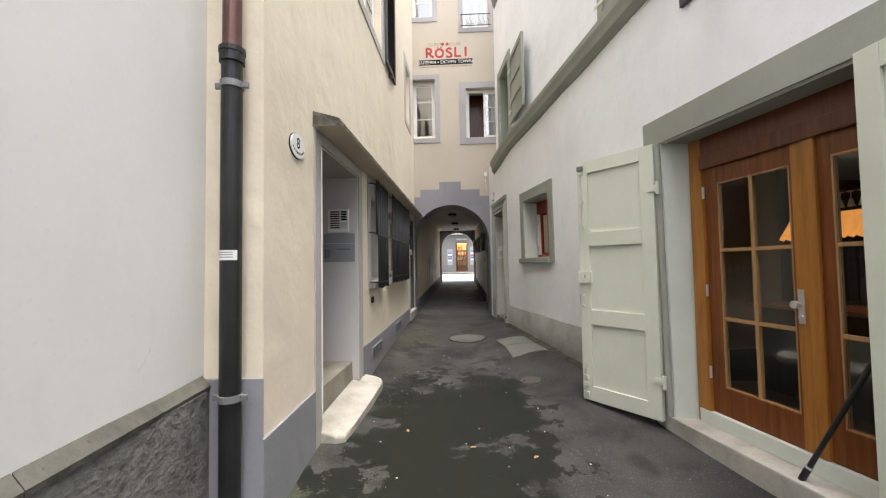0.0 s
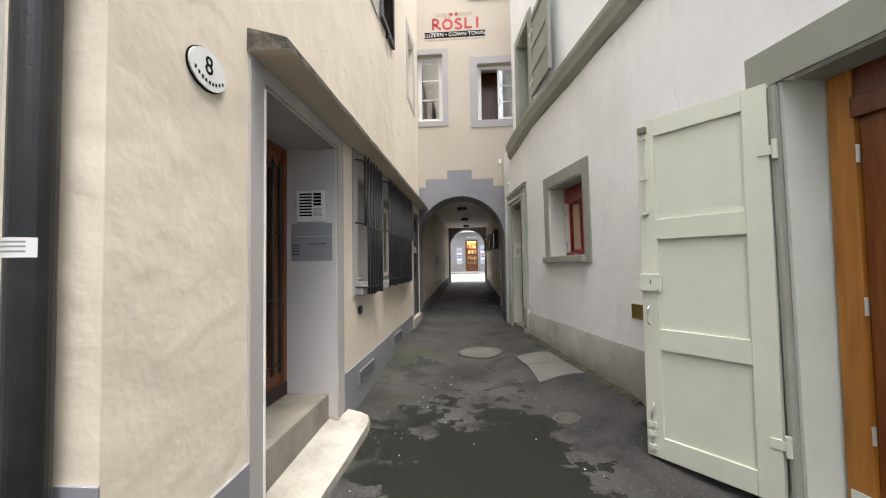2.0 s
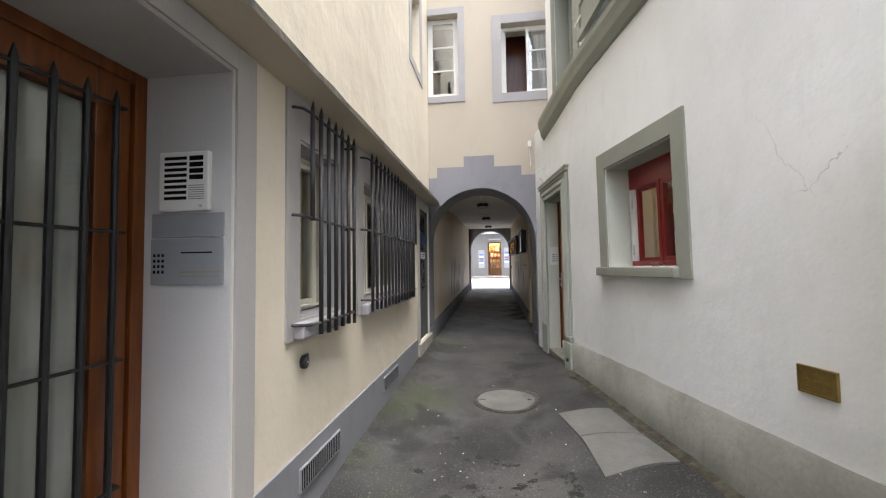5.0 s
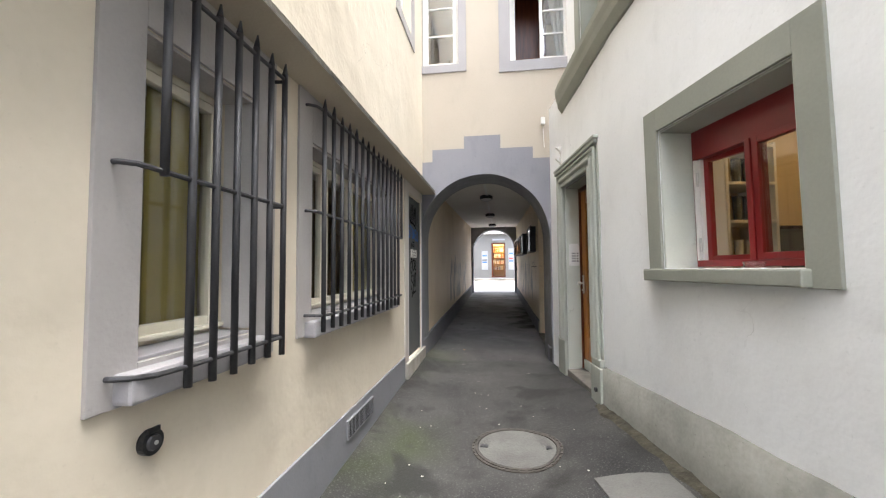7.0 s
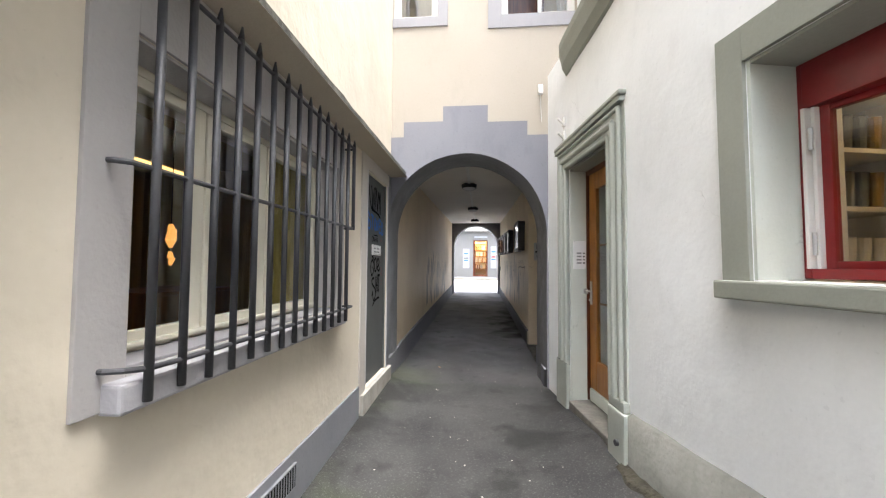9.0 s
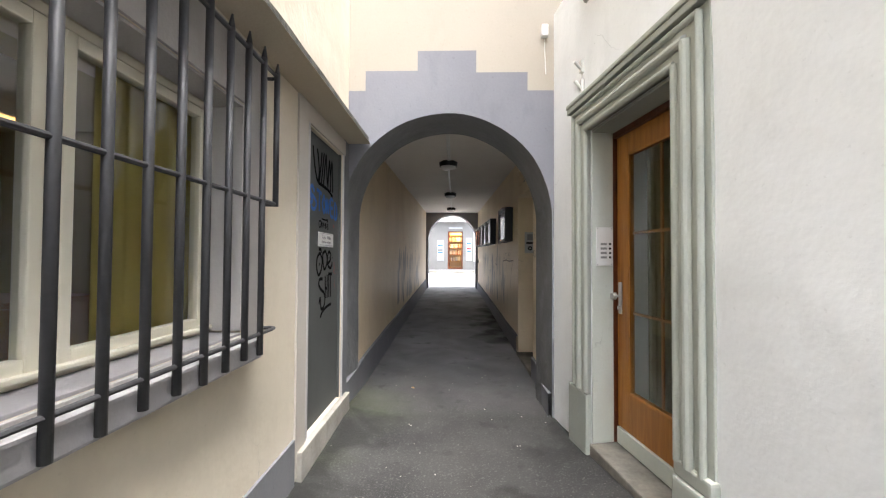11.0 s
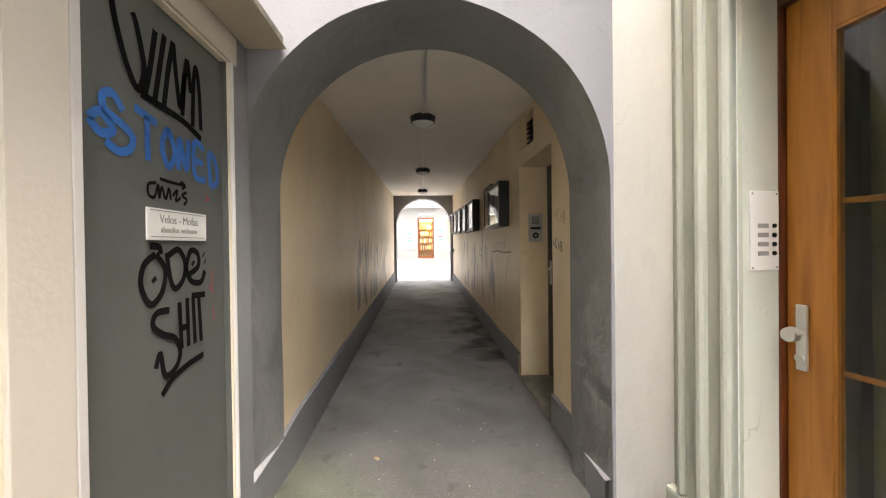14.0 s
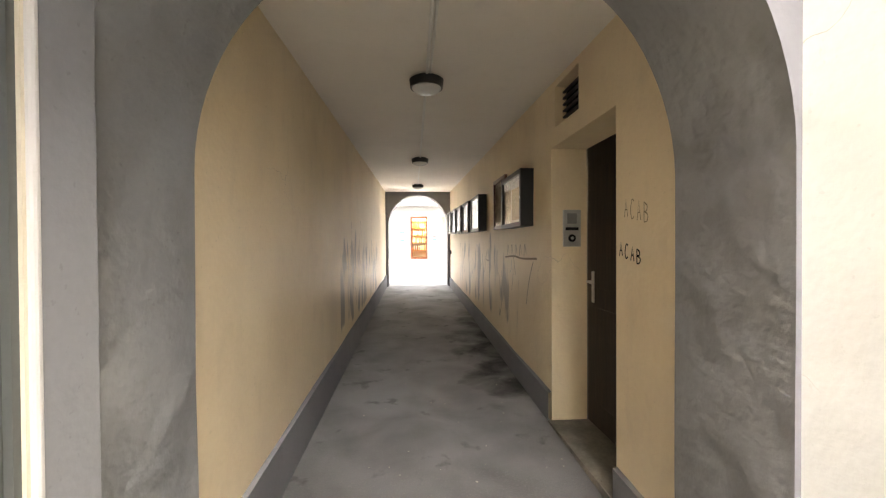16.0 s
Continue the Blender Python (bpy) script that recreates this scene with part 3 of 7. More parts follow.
def painted_plinths():
    # the cream house's grey base: on the narrow side, and along the alley between its doors
    structure("baseboard_side", block(-1.645, -1.255, 2.433, 2.445, -0.4, 0.82, 0.003), ARCHGREY, "grey painted plinth band", "plinth")
    for y0, y1, z0, z1 in ((2.434, 3.29, 0.45, 0.48), (4.855, 8.99, 0.515, 0.55)):
        bm = bmesh.new()
        n = max(2, int((y1 - y0) / 0.3))
        for i in range(n):
            a, b = y0 + (y1 - y0) * i / n, y0 + (y1 - y0) * (i + 1) / n
            za, zb = z0 + (z1 - z0) * i / n, z0 + (z1 - z0) * (i + 1) / n
            v = [bm.verts.new(p) for p in ((-1.27, a, -0.4), (-1.244, a, -0.4), (-1.246, a, za), (-1.27, a, za + 0.006), (-1.27, b, -0.4), (-1.244, b, -0.4), (-1.246, b, zb), (-1.27, b, zb + 0.006))]
            for q in ((0, 1, 2, 3), (7, 6, 5, 4), (1, 5, 6, 2), (2, 6, 7, 3)):
                bm.faces.new([v[k] for k in q])
        bmesh.ops.remove_doubles(bm, verts=bm.verts, dist=0.0005)
        structure("baseboard_west", bm, GREY, "grey painted plinth band along the alley wall", "plinth")


painted_plinths()

# the white house, whose front leans
RIGHT_OPENINGS = [(1.62, 3.78, -0.05, 2.60), (6.23, 7.28, 1.615, 2.63), (8.53, 9.48, 0.20, 2.66), (7.87, 8.70, 4.16, 5.60), (2.7, 3.5, 4.16, 5.36)]
structure("wall_east", wall_mesh((-3.0, 10.22), (-0.5, 4.0), [o for o in RIGHT_OPENINGS if o[2] < 4], 0.5, right_wall, 0.22, 0.02), WHITE,
          "uneven white plastered house wall", "wall")


def right_upper(a, b, c):
    x, y, z = right_wall(a, b, 4.0)
    return (x - 0.01, y, c)


structure("wall_east_upper", wall_mesh((-3.0, 9.2), (4.0, 8.6), [o for o in RIGHT_OPENINGS if o[2] > 4], 0.5, right_upper, 0.4, 0.015), WHITE,
          "white plastered upper storey above a stone string course", "wall")


structure("wall_east_return", block(9.05, 9.2, 0.5, 3.5, 3.8, 8.6, 0, right_upper), WHITE, "white plastered return of the upper storey", "wall")


def cornice(z, a0, a1, name="trim", slope=0.0):
    """A moulded string course that returns round its end."""
    bm = bmesh.new()
    prof = [(0.06, -0.04), (-0.03, -0.03), (-0.06, 0.0), (-0.09, 0.03), (-0.105, 0.09), (-0.13, 0.15), (-0.135, 0.21), (-0.03, 0.28), (0.06, 0.29)]
    rise = lambda a: z + slope * (9.0 - max(a, 3.0))
    stations = [(a0 + (a1 - 0.35 - a0) * k / 30, 1.0) for k in range(30)] + [(a1 - 0.35, 1.0), (a1 - 0.2, 0.95), (a1 - 0.09, 0.75), (a1 - 0.02, 0.4), (a1, 0.05)]
    rings = [[bm.verts.new((*right_wall(a, 0.06 + (b - 0.06) * k, 4.0)[:2], rise(a) + c)) for b, c in prof] for a, k in stations]
    for r, q in zip(rings, rings[1:]):
        for i in range(len(prof) - 1):
            bm.faces.new((r[i], r[i + 1], q[i + 1], q[i]))
    return structure(name, bm, GREENGREY, "grey painted stone string course", "cornice")


cornice(3.73, -3.0, 9.62, "trim", 0.062)
cornice(7.45, -3.0, 9.15, "trim_upper")


def east_plinth():
    bm = bmesh.new()
    runs = [(3.99, 8.25)]
    for s0, s1 in runs:
        n = 28
        prev = None
        for i in range(n + 1):
            s = s0 + (s1 - s0) * i / n
            top = 0.65 + 0.02 * noise.noise(Vector((s * 2, 0, 5)))
            out = -0.03 + 0.012 * noise.noise(Vector((s * 3, 1, 5)))
            ring = [bm.verts.new(right_wall(s, b, c)) for b, c in ((0.03, -0.4), (out, -0.4), (out - 0.004, 0.2), (out, top), (0.03, top + 0.03))]
            if prev:
                for k in range(4):
                    bm.faces.new((prev[k], prev[k + 1], ring[k + 1], ring[k])).smooth = True
            prev = ring
    structure("baseboard_east", bm, PLINTH, "rough grey rendered plinth with mossy stains", "plinth")


east_plinth()

def foot_dirt():
    """Dark soil and rubble in the gap between plinth and paving."""
    bm = bmesh.new()
    prev = None
    for i in range(61):
        a = 5.2 + 3.1 * i / 60
        w = 0.05 + 0.035 * noise.noise(Vector((a * 5, 2, 1)))
        x, y, _ = right_wall(a, 0.0, 0.3)
        row = []
        for d, h in ((0.0, 0.05), (0.035, 0.028 + 0.014 * noise.noise(Vector((a * 9, 0, 4)))), (0.035 + w, 0.012), (0.06 + 1.2 * w, -0.012)):
            row.append(bm.verts.new((x - d, y - 0.2 * d, ground_z(x - d, y) + h)))
        if prev:
            for k in range(3):
                bm.faces.new((prev[k], prev[k + 1], row[k + 1], row[k]))
        prev = row
    tagged(part("foot_dirt", bm, SOIL), "dark soil and moss along the foot of the wall", "dirt", kind="stuff")


foot_dirt()

# the house across the end of the alley, with the arched passage under it
ARCH_X, ARCH_R, ARCH_SPRING = -0.325, 0.985, 2.08


def arch_wall(y0, y1, x0, x1, z1, cx, r, spring, low, name, material, label, inner=1.0):
    """A wall pierced by a round arch; its piers reach down to low."""
    bm = bmesh.new()
    n = 40
    arc = [(cx - r, low)] + [(cx - r, low + (spring - low) * k / 6) for k in range(1, 6)]
    arc += [(cx - r * math.cos(math.pi * i / n), spring + r * math.sin(math.pi * i / n)) for i in range(n + 1)]
    arc += [(cx + r, low + (spring - low) * k / 6) for k in range(5, -1, -1)]
    front, back, tf, tb = [], [], [], []
    for i, (x, z) in enumerate(arc):
        w = 0.008 * noise.noise(Vector((x * 2, z * 2, y0)))
        front.append(bm.verts.new((x + w, y0, z + w)))
        back.append(bm.verts.new((cx + (x - cx) * inner + w, y1, (spring + (z - spring) * inner if z > spring else z) + w)))
        if z < spring - 0.001 or i in (6, n + 6):
            ox, oz = (x0, z) if x < cx else (x1, z)
        else:
            ox, oz = x0 + (x1 - x0) * (x - (cx - r)) / (2 * r), z1
        tf.append(bm.verts.new((ox, y0, oz)))
        tb.append(bm.verts.new((ox, y1, oz)))
    cl, cr = bm.verts.new((x0, y0, z1)), bm.verts.new((x1, y0, z1))
    bl, br = bm.verts.new((x0, y1, z1)), bm.verts.new((x1, y1, z1))
    for i in range(len(arc) - 1):
        f = bm.faces.new((front[i], front[i + 1], back[i + 1], back[i]))
        f.smooth, f.material_index = True, 1
        for pair in ((front[i], front[i + 1]), (back[i], back[i + 1])):
            bm.edges.get(pair).smooth = False
        for f, t, a, b in ((front, tf, cl, cr), (back, tb, bl, br)):
            if i == 6:
                bm.faces.new((f[i], f[i + 1], t[i + 1], a, t[i]))
            elif i == n + 5:
                bm.faces.new((f[i], f[i + 1], t[i + 1], b, t[i]))
            else:
                bm.faces.new((f[i], f[i + 1], t[i + 1], t[i]))
    return structure(name, bm, material, label, "wall")


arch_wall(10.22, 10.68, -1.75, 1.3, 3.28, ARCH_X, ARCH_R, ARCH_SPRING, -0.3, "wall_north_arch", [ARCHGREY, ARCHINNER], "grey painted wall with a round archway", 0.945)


def stepped(a, c):
    top = 3.285 if a < -1.1 else 3.475 if a < -0.605 else 3.665 if a < -0.05 else 3.455 if a < 0.432 else 3.28
    return 1 if c < top else 0


NORTH_OPENINGS = [(-1.275, -0.68, 4.82, 6.38), (0.12, 1.04, 4.80, 6.10), (-1.27, -0.72, 8.05, 9.4), (0.08, 0.75, 7.72, 9.1)]
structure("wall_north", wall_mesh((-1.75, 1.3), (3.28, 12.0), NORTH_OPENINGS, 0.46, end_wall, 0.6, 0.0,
                                  (stepped, (-1.1, -0.605, -0.05, 0.432), (3.285, 3.475, 3.665, 3.455))), [CREAM_DIMMED, ARCHGREY],
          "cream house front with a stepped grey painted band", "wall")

# the passage
PASS_L = lambda y: -1.285 + 0.0062 * (y - 10.68)
PASS_R = lambda y: 0.715 - 0.0145 * (y - 10.68)
PASS_C = lambda y: 3.085 + 0.0205 * (y - 10.68)


def pass_left(a, b, c):
    return (PASS_L(a) - b, a, c)


def pass_right(a, b, c):
    return (PASS_R(a) + b, a, c)


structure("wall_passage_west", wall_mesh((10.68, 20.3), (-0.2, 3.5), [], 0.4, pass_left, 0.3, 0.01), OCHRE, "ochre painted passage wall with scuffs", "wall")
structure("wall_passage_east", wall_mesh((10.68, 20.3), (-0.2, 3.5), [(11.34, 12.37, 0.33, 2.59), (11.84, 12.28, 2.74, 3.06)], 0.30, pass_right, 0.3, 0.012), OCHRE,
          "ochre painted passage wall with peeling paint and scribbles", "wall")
ceil_bm = bmesh.new()
cv = [ceil_bm.verts.new((x, y, PASS_C(y) + dz)) for dz in (0, 0.12) for x, y in ((-1.7, 10.68), (1.3, 10.68), (1.3, 20.3), (-1.7, 20.3))]
for q in ((0, 1, 2, 3), (4, 5, 6, 7), (0, 1, 5, 4), (1, 2, 6, 5), (2, 3, 7, 6), (3, 0, 4, 7)):
    ceil_bm.faces.new([cv[k] for k in q])
structure("ceiling", ceil_bm, CEIL, "off-white painted passage ceiling", "ceiling")
arch_wall(20.3, 20.75, -2.2, 1.6, 4.2, -0.325, 0.825, 2.36, 0.2, "wall_passage_end", [GREY, GREY], "dark grey wall with a round archway to the street")
structure("wall_street_front", block(-9, 9, 20.75, 20.8, 4.2, 6.5), CREAM_DIMMED, "plain house front on the street", "wall")
structure("wall_street_front_west", block(-9, -2.2, 20.3, 20.8, 0, 4.2), CREAM_DIMMED, "plain house front on the street", "wall")
structure("wall_street_front_east", block(1.6, 9, 20.3, 20.8, 0, 4.2), CREAM_DIMMED, "plain house front on the street", "wall")


def passage_plinths():
    for side, runs, f in (("west", [(10.22, 20.3)], pass_left), ("east", [(10.24, 11.33), (12.38, 20.3)], pass_right)):
        for a0, a1 in runs:
            bm = bmesh.new()
            n = 24
            prev = None
            for i in range(n + 1):
                y = a0 + (a1 - a0) * i / n
                h = (0.32 if side == "west" else 0.24) * (1 if y > 10.7 else 0.9)
                yy = max(y, 10.68)
                off = -0.028 if y >= 10.68 else (-0.028 if side == "west" else -0.09)
                ring = [bm.verts.new(f(yy, b, c)) for b, c in ((0.05, -0.2), (off, -0.2), (off, ground_z(0, y) + h), (0.05, ground_z(0, y) + h + 0.02))]
                for v in ring:
                    v.co.y = y
                if prev:
                    for k in range(3):
                        bm.faces.new((prev[k], prev[k + 1], ring[k + 1], ring[k]))
                prev = ring
            structure("baseboard_passage_" + side, bm, GREY, "grey painted plinth band in the passage", "plinth")


passage_plinths()

# rooms and roofs that close the place
# unseen front behind the camera, placed to cut low sky off the end wall
structure("wall_south_blocker", block(-25, 25, -14.5, -14.0, -1, 10.5), FACADE, "plain pale front, unseen, added to block low sky from the south", "wall")
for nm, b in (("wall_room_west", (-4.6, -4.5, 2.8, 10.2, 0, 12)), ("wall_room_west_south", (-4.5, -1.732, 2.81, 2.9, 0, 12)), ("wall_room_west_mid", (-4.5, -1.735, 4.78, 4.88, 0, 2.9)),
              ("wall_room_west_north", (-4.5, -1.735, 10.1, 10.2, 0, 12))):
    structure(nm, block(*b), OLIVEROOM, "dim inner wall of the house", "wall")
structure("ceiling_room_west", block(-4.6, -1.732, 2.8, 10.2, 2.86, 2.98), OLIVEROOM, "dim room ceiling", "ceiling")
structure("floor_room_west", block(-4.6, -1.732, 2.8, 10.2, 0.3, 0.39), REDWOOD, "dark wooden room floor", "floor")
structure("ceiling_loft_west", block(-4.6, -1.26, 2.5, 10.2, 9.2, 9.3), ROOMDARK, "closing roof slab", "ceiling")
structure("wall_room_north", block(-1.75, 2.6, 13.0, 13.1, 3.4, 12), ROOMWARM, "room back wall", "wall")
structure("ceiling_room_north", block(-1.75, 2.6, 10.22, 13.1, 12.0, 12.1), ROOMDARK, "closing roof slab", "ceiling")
structure("wall_room_north_west", block(-1.8, -1.752, 10.4, 13.1, 3.4, 12), ROOMWARM, "room side wall", "wall")
structure("wall_room_north_east", block(1.31, 1.41, 10.7, 13.1, 3.4, 12), ROOMWARM, "room side wall", "wall")
structure("floor_room_north_low", block(-1.75, 1.31, 10.69, 13.0, 3.85, 4.0), REDWOOD, "wooden storey floor", "floor")
structure("floor_room_north", block(-1.75, 2.6, 10.69, 13.1, 7.0, 7.2), REDWOOD, "wooden storey floor", "floor")


def east_rooms():
    def b(name, a0, a1, b0, b1, c0, c1, mat, label, cat):
        structure(name, block(a0, a1, b0, b1, c0, c1, 0, right_upright), mat, label, cat)
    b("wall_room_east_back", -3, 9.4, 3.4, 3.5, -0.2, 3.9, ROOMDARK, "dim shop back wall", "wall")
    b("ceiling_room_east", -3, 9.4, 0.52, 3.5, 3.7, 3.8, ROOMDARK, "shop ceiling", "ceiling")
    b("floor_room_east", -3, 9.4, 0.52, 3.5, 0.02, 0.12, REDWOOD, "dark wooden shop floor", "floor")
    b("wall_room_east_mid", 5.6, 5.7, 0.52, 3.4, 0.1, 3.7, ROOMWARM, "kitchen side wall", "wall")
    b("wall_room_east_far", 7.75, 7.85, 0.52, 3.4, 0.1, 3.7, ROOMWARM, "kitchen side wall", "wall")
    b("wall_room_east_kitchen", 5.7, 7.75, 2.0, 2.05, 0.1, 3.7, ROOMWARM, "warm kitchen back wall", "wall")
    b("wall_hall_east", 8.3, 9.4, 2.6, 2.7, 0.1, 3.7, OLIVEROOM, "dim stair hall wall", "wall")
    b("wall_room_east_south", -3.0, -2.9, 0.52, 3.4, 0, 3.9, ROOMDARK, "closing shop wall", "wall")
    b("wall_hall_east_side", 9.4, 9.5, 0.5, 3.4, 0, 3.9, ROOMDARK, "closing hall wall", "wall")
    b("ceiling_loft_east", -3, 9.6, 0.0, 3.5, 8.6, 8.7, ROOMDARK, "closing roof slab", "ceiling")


east_rooms()

# ---- the cream house: drainpipe, door, windows ----


def down_pipe():
    x, y = -1.42, 2.362
    t = thing("drainpipe", (x, y, ground_z(x, y)), "black cast-iron drainpipe with a brown copper upper length", "drainpipe")
    part("lower_pipe", rod(bmesh.new(), (x, y, -0.2), (x, y, 2.80), 0.062, 24), BLACKIRON, t)
    part("upper_pipe", rod(bmesh.new(), (x, y, 2.86), (x, y, 9.5), 0.056, 24), COPPER, t, "brown copper pipe length")
    part("collar", rod(rod(bmesh.new(), (x, y, 2.78), (x, y, 2.84), 0.073, 24), (x, y, 2.84), (x, y, 2.87), 0.078, 24), BLACKIRON, t)
    for z in (0.73, 2.64):
        bm = rod(bmesh.new(), (x, y, z - 0.02), (x, y, z + 0.02), 0.069, 24)
        box(bm, x - 0.105, x - 0.06, y - 0.012, y + 0.012, z - 0.018, z + 0.018, 0.003)
        box(bm, x + 0.06, x + 0.105, y - 0.012, y + 0.012, z - 0.018, z + 0.018, 0.003)
        rod(bm, (x, y + 0.05, z), (x, 2.455, z), 0.012, 8)
        part("clamp", bm, CLAMPZINC, t, "zinc pipe clamp")
    bm = bmesh.new()
    for z0, z1, a0, a1 in ((1.555, 1.615, -1.1, 1.1),):
        pts = [(x + 0.0635 * math.sin(a), y - 0.0635 * math.cos(a)) for a in [a0 + (a1 - a0) * k / 10 for k in range(11)]]
        for p, q in zip(pts, pts[1:]):
            bm.faces.new([bm.verts.new(c) for c in ((*p, z0), (*q, z0), (*q, z1), (*p, z1))])
    st = part("sticker", bm, SIGNWHITE, t, "small white sticker")
    bm = bmesh.new()
    for z in (1.573, 1.588, 1.602):
        pts = [(x + 0.0643 * math.sin(a), y - 0.0643 * math.cos(a)) for a in [-0.8 + 1.5 * k / 8 for k in range(9)]]
        for p, q in zip(pts, pts[1:]):
            bm.faces.new([bm.verts.new(c) for c in ((*p, z - 0.003), (*q, z - 0.003), (*q, z + 0.003), (*p, z + 0.003))])
    part("print", bm, INKGREY, st)


down_pipe()


def number_plate():
    t = thing("house_number_sign", (-1.26, 2.94, 2.428), "oval white enamel house number sign reading 8", "sign")

    def oval(ry, rz, b0, b1):
        bm = bmesh.new()
        n = 32
        f = [bm.verts.new(left_wall(2.94 + ry * math.cos(6.2832 * i / n), -b1, 2.428 + rz * math.sin(6.2832 * i / n))) for i in range(n)]
        g = [bm.verts.new(left_wall(2.94 + ry * math.cos(6.2832 * i / n), -b0, 2.428 + rz * math.sin(6.2832 * i / n))) for i in range(n)]
        bm.faces.new(f)
        for i in range(n):
            bm.faces.new((f[i], f[(i + 1) % n], g[(i + 1) % n], g[i]))
        return bm

    part("rim", oval(0.133, 0.096, 0.0, 0.008), INKBLACK, t, "thin black rim")
    plate = part("plate", oval(0.128, 0.091, 0.0, 0.0155), SIGNWHITE, t)
    face = Matrix.Translation((-1.2435, 2.94, 2.445)) @ Matrix(((0, 0, 1, 0), (1, 0, 0, 0), (0, 1, 0, 0), (0, 0, 0, 1)))
    lettering("8", 0.118, face, INKBLACK, plate, "digit")
    for k in range(9):
        a = -0.095 + 0.0235 * k
        part("bar", block(2.94 + a, 2.94 + a + 0.011, -0.0172, -0.015, 2.364 + 0.9 * a * a * 4, 2.380 + 0.9 * a * a * 4, 0, left_wall), INKBLACK, plate)


number_plate()


def left_surrounds():
    # painted bands round the openings, a few millimetres proud
    def band(name, boxes, material=TRIMGREY):
        bm = bmesh.new()
        for a0, a1, c0, c1 in boxes:
            box(bm, a0, a1, -0.014, 0.03, c0, c1, 0.003, left_wall)
        structure(name, bm, material, "painted grey band round an opening", "trim")
    band("trim_door", [(3.29, 3.438, 0.0, 2.70), (4.702, 4.855, 0.19, 2.70), (3.438, 4.702, 2.592, 2.70)])
    band("trim_window_1", [(5.155, 5.318, 1.205, 2.72), (5.932, 6.10, 1.205, 2.72), (5.318, 5.932, 2.452, 2.72), (5.318, 5.932, 1.205, 1.328)])
    band("trim_window_2", [(6.35, 6.518, 1.225, 2.73), (8.362, 8.515, 1.225, 2.73), (6.518, 8.362, 2.432, 2.73), (6.518, 8.362, 1.225, 1.328)])
    band("trim_utility_door", [(9.0, 9.165, 0.3, 2.76), (9.165, 10.09, 2.63, 2.76)], PALETRIM)
    band("trim_upper_window", [(4.75, 4.948, 4.82, 6.8), (6.202, 6.38, 4.82, 6.8), (4.948, 6.202, 4.82, 4.948), (4.948, 6.202, 6.602, 6.8)])
    band("trim_upper_window_far", [(8.62, 8.798, 4.72, 6.28), (9.452, 9.63, 4.72, 6.28), (8.798, 9.452, 4.72, 4.858), (8.798, 9.452, 6.102, 6.28)])


left_surrounds()


def west_linings():
    bm = bmesh.new()
    box(bm, 4.684, 4.699, 0.002, 0.46, 0.2, 2.588, 0.0, left_wall)
    box(bm, 3.441, 3.455, 0.002, 0.46, 0.2, 2.588, 0.0, left_wall)
    for a0, a1, c1 in ((5.32, 5.93, 2.45), (6.52, 8.36, 2.43)):
        box(bm, a0 + 0.0015, a0 + 0.012, 0.002, 0.149, 1.352, c1 - 0.002, 0.0, left_wall)
        box(bm, a1 - 0.012, a1 - 0.0015, 0.002, 0.149, 1.352, c1 - 0.002, 0.0, left_wall)
    structure("trim_reveals_west", bm, JAMBGREY, "light grey painted reveal linings", "trim")
    bm = bmesh.new()
    box(bm, 3.455, 4.684, 0.002, 0.46, 2.574, 2.588, 0.0, left_wall)
    for a0, a1, c1 in ((5.332, 5.918, 2.45), (6.532, 8.348, 2.43)):
        box(bm, a0, a1, 0.002, 0.149, c1 - 0.014, c1 - 0.002, 0.0, left_wall)
    structure("trim_lintels_west", bm, TRIMGREY, "grey painted lintel undersides", "trim")


west_linings()
# white edge bead down the door's near side, and the post beside the utility door
structure("trim_door_bead", rod(bmesh.new(), (-1.262, 3.44, 0.2), (-1.262, 3.44, 2.56), 0.022, 10), WHITEPAINT, "white painted edge bead", "trim")


def canopy():
    bm = bmesh.new()
    n = 30
    prev = None
    for i in range(n + 1):
        k = i / n
        y = 3.27 + (10.21 - 3.27) * k
        zb, xf = 2.70 + 0.075 * k, -1.03 - 0.035 * k
        w = 0.006 * noise.noise(Vector((0, y * 4, 1)))
        ring = [bm.verts.new(p) for p in ((-1.27, y, zb), (xf + 0.02, y, zb), (xf + w, y, zb + 0.012), (xf + w, y, zb + 0.062 + w), (xf - 0.03, y, zb + 0.074), (-1.27, y, zb + 0.135))]
        if prev:
            for j in range(5):
                f = bm.faces.new((prev[j], prev[j + 1], ring[j + 1], ring[j]))
                f.material_index = 1 if j == 0 else 0
        else:
            bm.faces.new(ring)
        prev = ring
    structure("ceiling_canopy", bm, [LEDGE, SOFFIT], "long weathered concrete canopy ledge with a painted underside", "canopy")


canopy()


